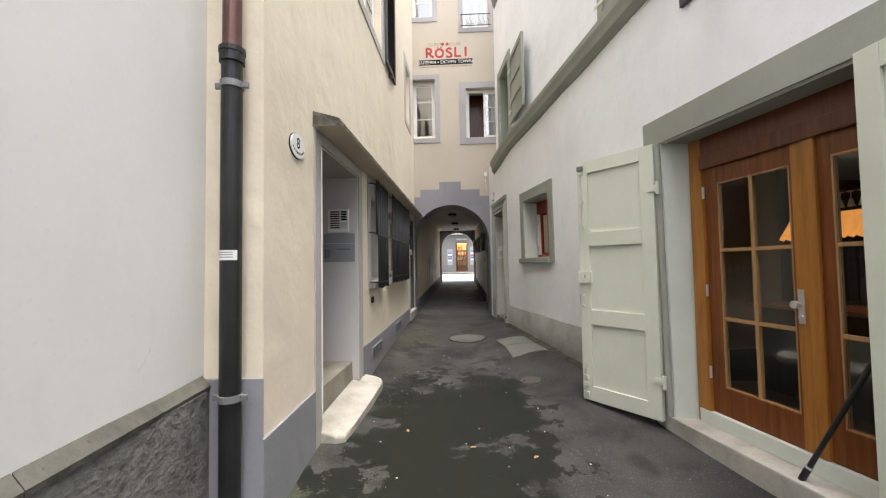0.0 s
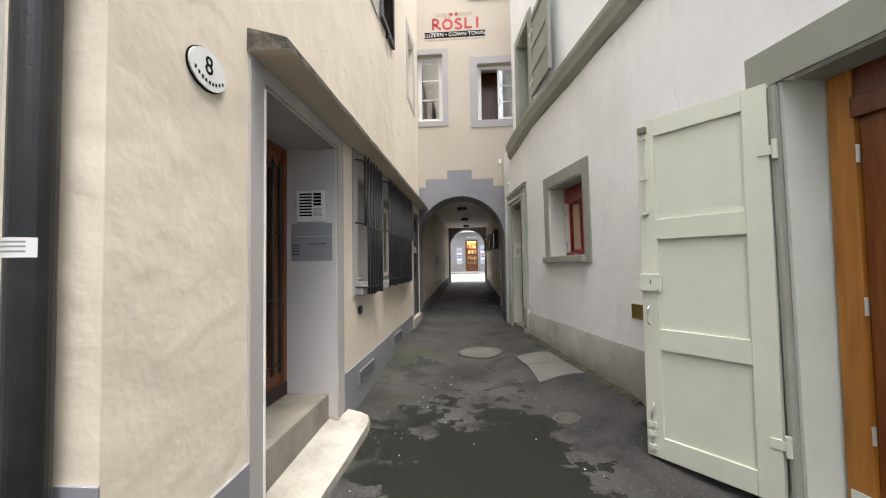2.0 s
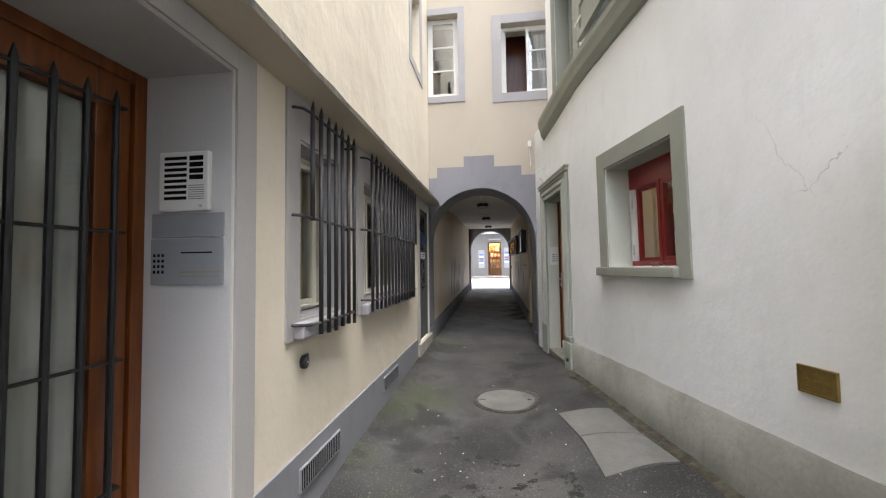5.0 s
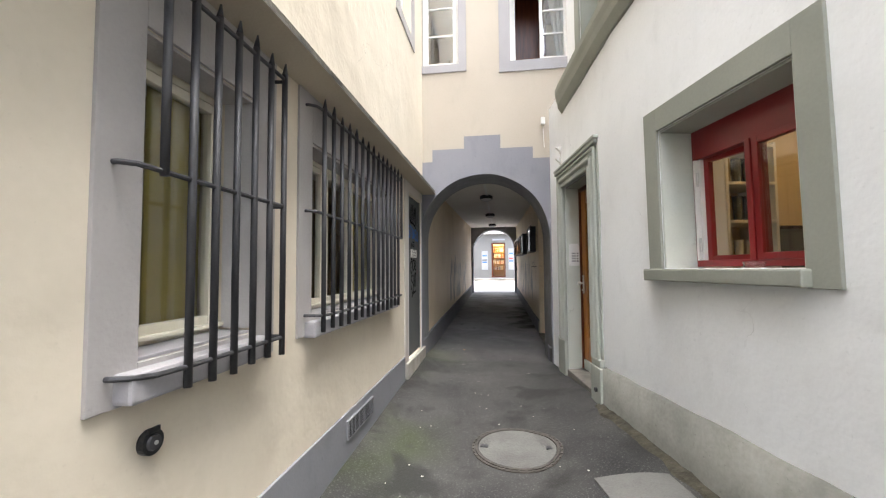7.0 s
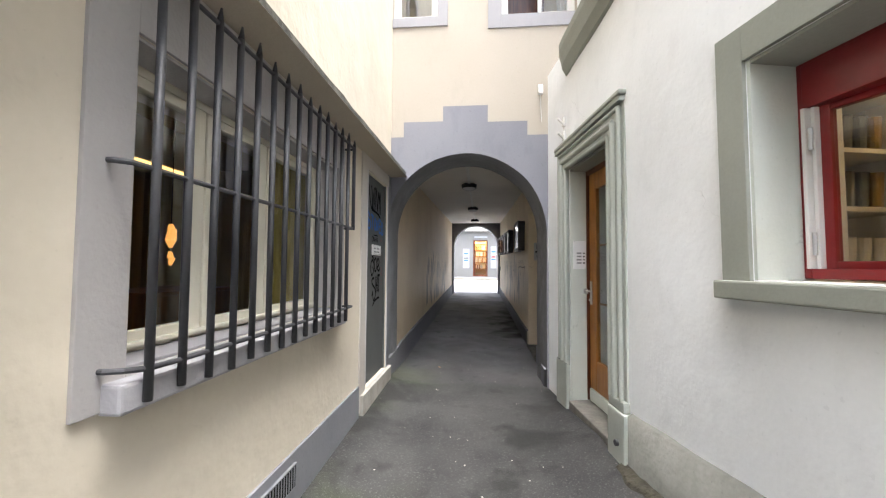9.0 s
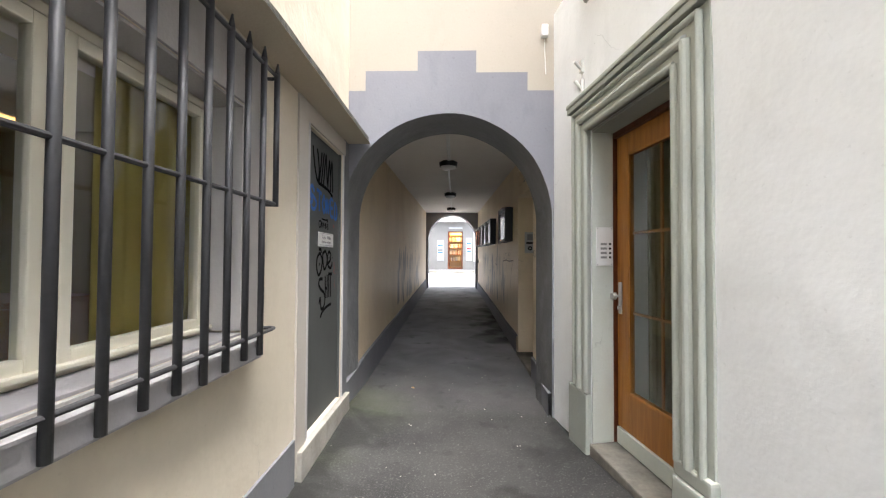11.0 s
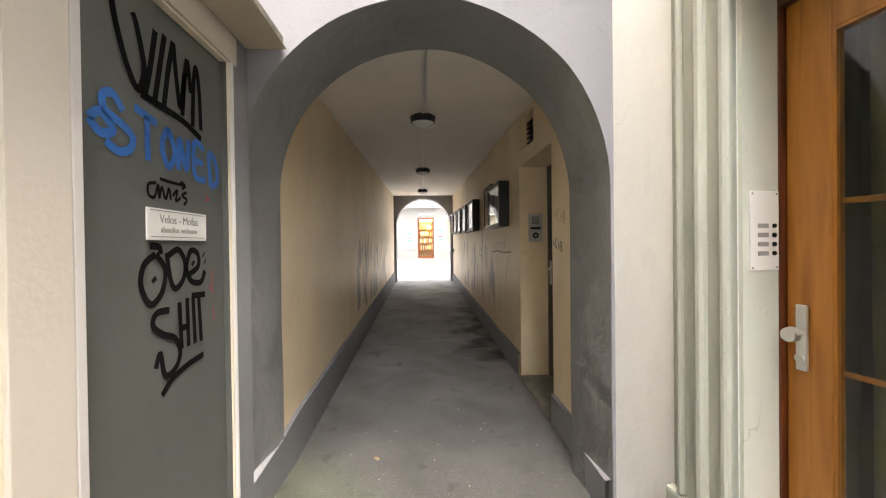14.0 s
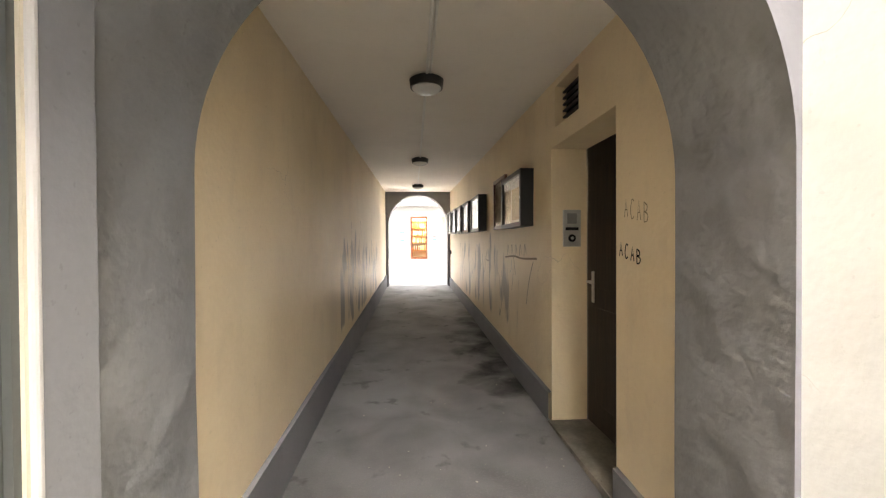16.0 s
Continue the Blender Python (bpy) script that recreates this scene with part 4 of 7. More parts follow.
def front_door():
    """Barred, glazed wooden door in its deep recess."""
    t = thing("door_1", (-1.75, 4.07, 0.4), "orange-brown wooden door with glass behind iron bars", "door", kind="structure")
    to = lambda a, b, c: (-1.745 + 0.0 - b, a, c)
    bm = frame_ring(bmesh.new(), 3.42, 4.72, 0.40, 2.62, 0.10, -0.03, 0.05, to, 0.004)
    part("door_frame", bm, DOORWOOD, t)
    bm = frame_ring(bmesh.new(), 3.53, 4.61, 0.47, 2.52, 0.16, -0.015, 0.035, to, 0.004)
    box(bm, 3.66, 4.48, -0.005, 0.03, 0.60, 0.68, 0.003, to)
    leaf = part("door_leaf", bm, DOORWOOD, t)
    glass_pane(3.685, 4.455, 0.63, 2.365, 0.012, to, leaf)
    part("base_board", block(3.46, 4.68, -0.036, -0.028, 0.398, 0.51, 0.002, to), DARKWOOD, t, "dark worn base board")
    for i in range(7):
        y = 3.743 + 0.127 * i
        part("bar", rod(rod(bmesh.new(), to(y, -0.055, 0.63), to(y, -0.055, 2.385), 0.0145, 10), to(y, -0.055, 2.385), to(y, -0.055, 2.435), 0.0145, 10, 0.003), BLACKIRON, t)
    for z in (0.70, 1.248, 1.807, 2.37):
        bm = rod(bmesh.new(), to(3.70, -0.055, z), to(4.55, -0.055, z), 0.008, 8)
        for y in (3.70, 4.55):
            rod(bm, to(y, -0.061, z), to(y, 0.0, z), 0.008, 8)
        part("crossbar", bm, BLACKIRON, t)
    bm = bmesh.new()
    prev = None
    for i in range(58):
        y = 3.60 + 0.0165 * i
        w = 0.012 * math.sin(i * 1.1)
        cur = [bm.verts.new(to(y, 0.05 + w, 0.55)), bm.verts.new(to(y, 0.05 + w, 2.42))]
        if prev:
            bm.faces.new((*prev, *cur[::-1])).smooth = True
        prev = cur
    c = thing("curtain", (-1.8, 4.0, 0.55), "pale gathered curtain behind the door glass", "curtain")
    part("cloth", bm, CURTAIN, c)
    structure("floor_door_step", block(-1.78, -1.335, 3.43, 4.715, 0.0, 0.397, 0.012), CONCRETE, "worn stone inner doorstep", "step")
    # broad worn outer step, rounded at its far corner
    bm = bmesh.new()
    out = [(-1.34, 3.40), (-1.12, 3.40), (-1.055, 3.46), (-1.035, 3.66), (-1.012, 4.2), (-1.0, 4.70), (-1.012, 4.86), (-1.05, 4.94), (-1.12, 4.965), (-1.34, 4.955)]
    top = [bm.verts.new((x, y, 0.20 - 0.24 * (x + 1.34) - max(0.0, 4.7 - y) / 1.3 * (0.06 + 0.1 * (x + 1.34)) + 0.006 * noise.noise(Vector((x * 8, y * 3, 2))))) for x, y in out]
    low = [bm.verts.new((x, y, -0.2)) for x, y in out]
    bm.faces.new(top)
    for i in range(len(out)):
        j = (i + 1) % len(out)
        bm.faces.new((top[i], top[j], low[j], low[i]))
    bmesh.ops.bevel(bm, geom=[e for e in bm.edges if e.verts[0] in top and e.verts[1] in top], offset=0.02, segments=3, affect="EDGES", profile=0.5)
    structure("floor_outer_step", bm, STEPSTONE, "worn pale sandstone doorstep with rounded edge", "step")


front_door()


def jamb(a, b, c):
    """Frame of the door recess's far jamb: a from the front inwards, b off it, c up."""
    return (-1.26 - a, 4.684 - b, c)


def jamb_fixtures():
    t = thing("intercom", (-1.48, 4.70, 1.92), "white door intercom panel with a speaker grille", "intercom")
    part("casing", block(0.10, 0.355, 0.0, 0.03, 1.915, 2.195, 0.008, jamb), WHITEPAINT, t)
    for i in range(8):
        part("slot", block(0.21, 0.325, 0.028, 0.0315, 2.155 - 0.027 * i, 2.170 - 0.027 * i, 0, jamb), INKBLACK, t)
    for i in range(4):
        part("name_button", block(0.125, 0.195, 0.028, 0.0325, 2.150 - 0.030 * i, 2.172 - 0.030 * i, 0.001, jamb), INKBLACK, t)
    for i in range(7):
        part("grille_slot", block(0.12, 0.20, 0.028, 0.0312, 2.03 - 0.0105 * i, 2.034 - 0.0105 * i, 0, jamb), INKGREY, t)
    part("lock", rod(bmesh.new(), jamb(0.135, 0.028, 1.935), jamb(0.135, 0.036, 1.935), 0.007, 12), STEEL, t)
    s = thing("name_plate", (-1.48, 4.70, 1.57), "grey translucent name plate below the intercom", "sign")
    part("upper_plate", block(0.035, 0.41, 0.0, 0.006, 1.79, 1.905, 0.001, jamb), SIGNGREY, s)
    lo = part("lower_plate", block(0.035, 0.41, 0.0, 0.009, 1.567, 1.785, 0.001, jamb), SIGNGREY, s)
    part("bar", block(0.09, 0.25, 0.009, 0.0105, 1.715, 1.722, 0, jamb), INKBLACK, lo)
    part("bar", block(0.05, 0.26, 0.009, 0.0105, 1.625, 1.63, 0, jamb), INKFADED, lo)
    part("bar", block(0.05, 0.26, 0.009, 0.0105, 1.605, 1.61, 0, jamb), INKFADED, lo)
    for i in range(3):
        for j in range(4):
            part("bar", block(0.34 + 0.022 * i, 0.352 + 0.022 * i, 0.009, 0.0105, 1.70 - 0.026 * j, 1.714 - 0.026 * j, 0, jamb), INKBLACK, lo)


jamb_fixtures()


def left_window(name, a0, a1, c0, c1, mullions, label):
    t = thing(name, left_wall((a0 + a1) / 2, 0.18, c0), label, "window", kind="structure")
    bm = frame_ring(bmesh.new(), a0 + 0.003, a1 - 0.003, c0 + 0.003, c1 - 0.003, 0.035, 0.17, 0.23, left_wall, 0.004)
    for m in mullions:
        box(bm, m - 0.022, m + 0.022, 0.17, 0.23, c0 + 0.04, c1 - 0.04, 0.004, left_wall)
    part("window_frame", bm, CREAMPAINT, t)
    edges = [a0 + 0.04] + [v for m in mullions for v in (m - 0.022, m + 0.022)] + [a1 - 0.04]
    for i in range(0, len(edges), 2):
        sash = part("sash", frame_ring(bmesh.new(), edges[i] + 0.002, edges[i + 1] - 0.002, c0 + 0.045, c1 - 0.045, 0.042, 0.16, 0.21, left_wall, 0.006), CREAMPAINT, t)
        glass_pane(edges[i] + 0.042, edges[i + 1] - 0.042, c0 + 0.085, c1 - 0.085, 0.18, left_wall, sash)
    part("drip_bar", block(a0 + 0.006, a1 - 0.006, 0.135, 0.17, c0 + 0.03, c0 + 0.05, 0.006, left_wall), CREAMPAINT, t)
    part("inner_sill", block(a0 + 0.004, a1 - 0.004, 0.0, 0.17, c0 - 0.02, c0 + 0.012, 0.004, left_wall), SILLGREY, t)
    part("window_sill", block(a0 - 0.085, a1 + 0.05, -0.08, 0.0, c0 - 0.115, c0 - 0.02, 0.012, left_wall), SILLGREY, t, "pale grey painted stone sill")


left_window("window_1", 5.32, 5.93, 1.33, 2.45, [], "cream framed window in a deep grey surround")
left_window("window_2", 6.52, 8.36, 1.33, 2.43, [7.07, 7.61], "wide cream framed window with three casements")


def grille(a_list, z0, z1, rods, short, label, start):
    """Pointed bars on three bent rods; the bar numbered short is sawn off at the middle rod."""
    t = thing("window_grille", left_wall(a_list[0], -0.09, z0), label, "window grille", group="window grilles on the cream house")
    last = a_list[-1]
    for i, a in enumerate(a_list):
        lo = rods[1] - 0.012 if i == short % len(a_list) else z0 + 0.008 * math.sin(i * 1.7)
        top = z1 + 0.010 * math.sin(i * 2.1)
        bm = rod(bmesh.new(), left_wall(a, -0.095, lo), left_wall(a, -0.095, top), 0.0145, 12)
        rod(bm, left_wall(a, -0.095, top), left_wall(a + 0.006, -0.095, top + 0.06), 0.0145, 12, 0.004)
        for f in bm.faces:
            f.smooth = len(f.verts) == 4
        part("bar", bm, IRON, t)
    for z in rods:
        pts = [left_wall(start, 0.02, z + 0.012), left_wall(start, -0.03, z + 0.012), left_wall(start + 0.025, -0.07, z + 0.010), left_wall(start + 0.09, -0.092, z + 0.003),
               left_wall(start + 0.2, -0.095, z), left_wall(last - 0.02, -0.095, z), left_wall(last + 0.012, -0.09, z), left_wall(last + 0.02, -0.06, z), left_wall(last + 0.005, 0.02, z)]
        part("crossbar", tube(bmesh.new(), pts, 0.0095), IRON, t)


grille([5.315 + 0.121 * i for i in range(7)], 1.21, 2.63, (1.29, 1.947, 2.604), 0, "grey iron window grille with seven pointed bars", 5.212)
grille([6.515 + 0.1412 * i for i in range(15)], 1.24, 2.645, (1.338, 1.97, 2.625), 14, "wide grey iron window grille with pointed bars", 6.425)


def room_west_things():
    # curtains and a lit back corner behind the two windows
    def drape(name, a0, a1, c0, c1, b, mat, label):
        bm = bmesh.new()
        prev = None
        n = int((a1 - a0) / 0.02)
        for i in range(n + 1):
            a = a0 + (a1 - a0) * i / n
            cur = [bm.verts.new(left_wall(a, b + 0.02 * math.sin(i * 0.9), c)) for c in (c0, c1)]
            if prev:
                bm.faces.new((*prev, *cur[::-1])).smooth = True
            prev = cur
        t = thing(name, left_wall(a0, b, c0), label, "curtain")
        part("cloth", bm, mat, t)
    drape("curtain", 5.60, 5.95, 0.9, 2.6, 0.27, OLIVECURTAIN, "olive brown curtain behind the window")
    drape("curtain", 5.3, 5.42, 0.9, 2.6, 0.40, CURTAIN, "pale curtain edge behind the window")
    drape("curtain", 7.85, 8.4, 0.9, 2.6, 0.27, OLIVECURTAIN, "olive brown curtain behind the wide window")
    drape("curtain", 6.5, 6.72, 0.9, 2.6, 0.50, CURTAIN, "pale gathered curtain behind the wide window")
    t = thing("tube_lamp", (-2.9, 8.0, 2.5), "warm strip lamp under the room ceiling", "lamp")
    part("tube", rod(bmesh.new(), (-2.9, 7.7, 2.5), (-2.9, 8.9, 2.5), 0.02, 10), COOLGLOW, t)
    part("rail", block(-2.94, -2.86, 7.6, 9.0, 2.52, 2.86), WHITEPAINT, t)
    c = thing("cupboard", (-2.8, 8.6, 0.39), "orange wooden cupboard seen through the window", "cupboard")
    part("body", block(-3.3, -2.6, 8.1, 9.1, 0.39, 1.45, 0.01), ORANGEWOOD, c)
    part("door", block(-2.598, -2.575, 8.13, 8.59, 0.45, 1.42, 0.004), ORANGEWOOD, c)
    part("door", block(-2.598, -2.575, 8.61, 9.07, 0.45, 1.42, 0.004), ORANGEWOOD, c)
    h = thing("paper_lantern", (-2.6, 8.3, 1.62), "small lit orange paper figure on a cord", "lamp")
    for z0, z1, r0, r1, dx in ((1.80, 1.86, 0.012, 0.04, 0.0), (1.86, 1.95, 0.04, 0.03, 0.008), (1.95, 1.99, 0.03, 0.014, 0.0), (1.66, 1.72, 0.012, 0.026, 0.01), (1.72, 1.77, 0.026, 0.012, 0.0)):
        part("shade", rod(bmesh.new(), (-2.6, 8.3, z0), (-2.6 + dx, 8.3 + dx, z1), r0, 9, r1), WARMGLOW, h)
    part("cord", rod(bmesh.new(), (-2.6, 8.3, 1.66), (-2.6, 8.3, 2.86), 0.004, 6), INKBLACK, h)


room_west_things()


def wall_outlet():
    t = thing("wall_socket", (-1.26, 5.375, 1.053), "round black weatherproof socket on the wall", "socket")
    part("plate", rod(bmesh.new(), (-1.265, 5.375, 1.053), (-1.235, 5.375, 1.053), 0.042, 20), BLACKIRON, t)
    part("ring", rod(bmesh.new(), (-1.236, 5.375, 1.053), (-1.226, 5.375, 1.053), 0.028, 20, 0.024), IRON, t)
    part("pin", rod(bmesh.new(), (-1.228, 5.375, 1.053), (-1.222, 5.375, 1.053), 0.007, 12), STEEL, t)
    part("socket_cap", block(5.352, 5.398, -0.03, -0.02, 1.085, 1.103, 0.003, left_wall), BLACKIRON, t)


wall_outlet()


def cellar_vent(a0, z0):
    t = thing("cellar_vent", (-1.245, a0, z0), "grey slatted cellar vent in the plinth", "vent", group="cellar vents")
    # black sheet that stands for the shade inside the vent
    part("dark_hollow", block(a0, a0 + 0.585, -0.029, 0.01, z0, z0 + 0.125, 0, left_wall), INKBLACK, t)
    part("vent_frame", frame_ring(bmesh.new(), a0 - 0.012, a0 + 0.597, z0 - 0.008, z0 + 0.133, 0.008, -0.0305, 0.01, left_wall), GREY, t)
    for i in range(19):
        a = a0 + 0.012 + 0.0305 * i
        part("slat", block(a, a + 0.009, -0.0305, 0.0, z0 + 0.004, z0 + 0.121, 0, left_wall), GREY, t)


cellar_vent(5.315, 0.292)
cellar_vent(7.11, 0.346)


def utility_door():
    t = thing("door_2", (-1.29, 9.6, 0.46), "dark grey metal utility door covered in graffiti", "door", kind="structure")
    to = lambda a, b, c: (-1.29 - b, a, c)
    part("door_leaf", block(9.20, 10.028, 0.0, 0.04, 0.465, 2.62, 0.002, to), DOORGREY, t)
    bm = block(9.168, 9.199, -0.045, 0.03, 0.46, 2.63, 0.003, to)
    part("door_frame", bm, JAMBGREY, t, "pale painted frame bar")
    part("door_edge", block(10.012, 10.030, -0.021, -0.002, 0.465, 2.62, 0.0, to), DOORGREY, t)
    part("door_frame", block(10.031, 10.06, -0.02, 0.03, 0.46, 2.66, 0.003, to), GREY, t)
    part("edge_bead", rod(bmesh.new(), to(10.052, -0.03, 0.46), to(10.052, -0.03, 2.66), 0.013, 14), JAMBGREY, t, "pale painted round bead")
    structure("floor_utility_step", block(-1.30, -1.215, 9.03, 10.2, 0.0, 0.455, 0.01), STEPSTONE, "pale stone threshold block", "step")
    structure("trim_corner_post", block(-1.32, -1.252, 10.062, 10.219, 0.455, 2.80, 0.004), GREY, "grey painted corner strip", "trim")

    def spray(name, strokes, w, mat, label):
        g = thing(name, to(strokes[0][0][0], 0, strokes[0][0][1]), label, "graffiti", group="graffiti on the utility door")
        for s in strokes:
            part("stroke", ribbon(bmesh.new(), curve_points(s), w, lambda a, b, c: to(a, -b, c)), mat, g)

    # black tag at the top
    spray("graffiti", [[(9.36, 2.52), (9.38, 2.44), (9.42, 2.34), (9.47, 2.28), (9.50, 2.36), (9.47, 2.48), (9.45, 2.52)], [(9.50, 2.27), (9.53, 2.38), (9.56, 2.52)],
                       [(9.55, 2.27), (9.58, 2.4), (9.61, 2.53)], [(9.60, 2.27), (9.63, 2.42), (9.66, 2.53)], [(9.66, 2.53), (9.68, 2.38), (9.70, 2.30), (9.73, 2.44)],
                       [(9.71, 2.27), (9.73, 2.42), (9.75, 2.50), (9.77, 2.38)], [(9.78, 2.25), (9.79, 2.42), (9.81, 2.5), (9.83, 2.42), (9.84, 2.25)],
                       [(9.48, 2.27), (9.6, 2.262), (9.72, 2.25), (9.84, 2.215)]], 0.027, INKBLACK, "looping black spray tag")
    # blue word
    B = 2.055
    spray("graffiti", [[(9.40, B + .13), (9.36, B + .17), (9.32, B + .15), (9.33, B + .11), (9.39, B + .09), (9.44, B + .06), (9.43, B + .02), (9.38, B + .0), (9.33, B + .02)],
                       [(9.27, B + .07), (9.31, B + .10), (9.36, B + .06), (9.31, B + .04), (9.27, B + .07)],
                       [(9.45, B + .16), (9.56, B + .14)], [(9.51, B + .15), (9.51, B + .0)], [(9.62, B + .14), (9.585, B + .07), (9.62, B + .0), (9.66, B + .06), (9.62, B + .14)],
                       [(9.68, B + .0), (9.69, B + .12), (9.73, B + .01), (9.75, B + .13)], [(9.86, B + .12), (9.79, B + .13), (9.79, B + .0), (9.87, B - .01)], [(9.79, B + .06), (9.85, B + .06)],
                       [(9.91, B - .03), (9.90, B + .11), (9.955, B + .08), (9.965, B + .0), (9.91, B - .03)]], 0.028, INKBLUE, "blue sprayed word on the metal door")
    spray("graffiti", [[(9.55, 1.985), (9.51, 1.975), (9.51, 1.94), (9.54, 1.935), (9.56, 1.98), (9.565, 1.935), (9.58, 1.975), (9.60, 1.935), (9.62, 1.975), (9.63, 1.935)],
                       [(9.64, 1.95), (9.67, 1.975), (9.66, 1.935), (9.69, 1.95)], [(9.73, 1.975), (9.70, 1.96), (9.73, 1.945), (9.71, 1.925)], [(9.57, 2.003), (9.64, 2.0), (9.72, 2.0)], [(9.69, 2.012), (9.72, 2.0), (9.70, 1.985)]],
          0.012, INKBLACK, "small black pen tag with an arrow")
    spray("graffiti", [[(9.54, 1.735), (9.48, 1.70), (9.465, 1.63), (9.51, 1.565), (9.57, 1.60), (9.59, 1.68), (9.54, 1.735)], [(9.51, 1.765), (9.56, 1.76), (9.565, 1.735)],
                       [(9.60, 1.74), (9.62, 1.64), (9.65, 1.605), (9.70, 1.64), (9.71, 1.70), (9.67, 1.75), (9.61, 1.73)], [(9.73, 1.65), (9.80, 1.68), (9.80, 1.73), (9.75, 1.745), (9.72, 1.68), (9.75, 1.625), (9.82, 1.615), (9.85, 1.66)],
                       [(9.525, 1.655), (9.535, 1.64)], [(9.76, 1.70), (9.77, 1.69)], [(9.84, 1.73), (9.845, 1.725)], [(9.85, 1.70), (9.855, 1.695)]], 0.025, INKBLACK, "round black spray tag")
    spray("graffiti", [[(9.61, 1.53), (9.54, 1.53), (9.52, 1.49), (9.57, 1.45), (9.64, 1.42), (9.67, 1.36), (9.64, 1.31), (9.58, 1.30), (9.555, 1.385), (9.53, 1.34)],
                       [(9.67, 1.55), (9.68, 1.37)], [(9.72, 1.56), (9.725, 1.37)], [(9.68, 1.45), (9.725, 1.45)], [(9.76, 1.56), (9.77, 1.37)], [(9.75, 1.565), (9.85, 1.56)], [(9.80, 1.56), (9.815, 1.37)],
                       [(9.56, 1.235), (9.62, 1.275), (9.72, 1.30), (9.83, 1.31)]], 0.025, INKBLACK, "black sprayed word with an underline")
    spray("graffiti", [[(9.86, 1.98), (9.89, 1.97), (9.87, 1.96), (9.90, 1.965)], [(9.90, 1.66), (9.91, 1.60), (9.89, 1.58), (9.92, 1.56)], [(9.91, 1.50), (9.92, 1.44)]], 0.006, INKRED, "faint red pen marks")
    s = thing("prohibition_sign", to(9.675, 0, 1.79), "white plastic sign forbidding parked bicycles", "sign")
    plate = part("plate", block(9.492, 9.858, -0.008, -0.002, 1.785, 1.897, 0.002, to), SIGNWHITE, s)
    turn = Matrix(((0, 0, 1, 0), (1, 0, 0, 0), (0, 1, 0, 0), (0, 0, 0, 1)))
    lettering("Velos - Mofas", 0.043, Matrix.Translation(to(9.675, -0.0085, 1.859)) @ turn, INKGREY, plate, "lettering")
    lettering("abstellen verboten", 0.030, Matrix.Translation(to(9.675, -0.0085, 1.822)) @ turn, INKGREY, plate, "lettering")
    for z in (1.889, 1.797):
        part("line", block(9.51, 9.84, -0.0095, -0.008, z - 0.0015, z + 0.0015, 0, to), INKGREY, plate)


utility_door()


def louvred_shutter(parent_label, a0, a1, c0, c1, to, material, group):
    t = thing("window_shutter", to((a0 + a1) / 2, -0.03, c0), parent_label, "shutter", group=group)
    part("shutter_frame", frame_ring(bmesh.new(), a0, a1, c0, c1, 0.07, -0.055, -0.015, to, 0.003), material, t)
    n = int((c1 - c0 - 0.16) / 0.06)
    for i in range(n):
        z = c0 + 0.085 + 0.06 * i
        bm = bmesh.new()
        v = [bm.verts.new(to(a, b, c)) for a in (a0 + 0.07, a1 - 0.07) for b, c in ((-0.05, z), (-0.02, z + 0.045), (-0.015, z + 0.052), (-0.048, z + 0.008))]
        for q in ((0, 1, 2, 3), (4, 5, 6, 7), (0, 1, 5, 4), (1, 2, 6, 5), (2, 3, 7, 6), (3, 0, 4, 7)):
            bm.faces.new([v[k] for k in q])
        part("slat", bm, material, t)
    part("catch", block((a0 + a1) / 2 - 0.01, (a0 + a1) / 2 + 0.01, -0.07, 0.0, c0 - 0.06, c0 + 0.02, 0.003, to), IRON, t)
    return t


def simple_window(name, a0, a1, c0, c1, to, mat, label, b=0.12, columns=2, rows=3, open_left=False):
    t = thing(name, to((a0 + a1) / 2, b, c0), label, "window", kind="structure")
    part("window_frame", frame_ring(bmesh.new(), a0 + 0.003, a1 - 0.003, c0 + 0.003, c1 - 0.003, 0.05, b, b + 0.06, to, 0.004), mat, t)
    w = (a1 - a0 - 0.1) / columns
    for k in range(columns):
        if open_left and k == 0:
            part("sash", frame_ring(bmesh.new(), b + 0.06, b + 0.06 + w, c0 + 0.05, c1 - 0.05, 0.045, a0 + 0.055, a0 + 0.09, lambda a, bb, c: to(bb, a, c), 0.004), mat, t, "casement standing open")
            continue
        s0, s1 = a0 + 0.05 + w * k, a0 + 0.05 + w * (k + 1)
        bm = frame_ring(bmesh.new(), s0 + 0.001, s1 - 0.001, c0 + 0.052, c1 - 0.052, 0.045, b - 0.01, b + 0.04, to, 0.004)
        for r in range(1, rows):
            z = c0 + 0.09 + (c1 - c0 - 0.18) * r / rows
            box(bm, s0 + 0.045, s1 - 0.045, b, b + 0.03, z - 0.012, z + 0.012, 0.002, to)
        sash = part("sash", bm, mat, t)
        for r in range(rows):
            z0, z1 = (c0 + 0.09 + (c1 - c0 - 0.18) * q / rows for q in (r, r + 1))
            glass_pane(s0 + 0.044, s1 - 0.044, z0 + 0.005, z1 - 0.005, b + 0.012, to, sash, "pane", COATED)
    return t


simple_window("window_3", 4.95, 6.2, 4.95, 6.6, left_wall, WHITEPAINT, "upper window of the cream house")
simple_window("window_4", 8.80, 9.45, 4.86, 6.1, left_wall, WHITEPAINT, "upper window near the end wall")
louvred_shutter("grey louvred shutter folded against the cream wall", 6.40, 7.25, 4.88, 6.65, left_wall, IRON, "shutters of the cream house")

# ---- the end house: windows, sign and fixtures ----


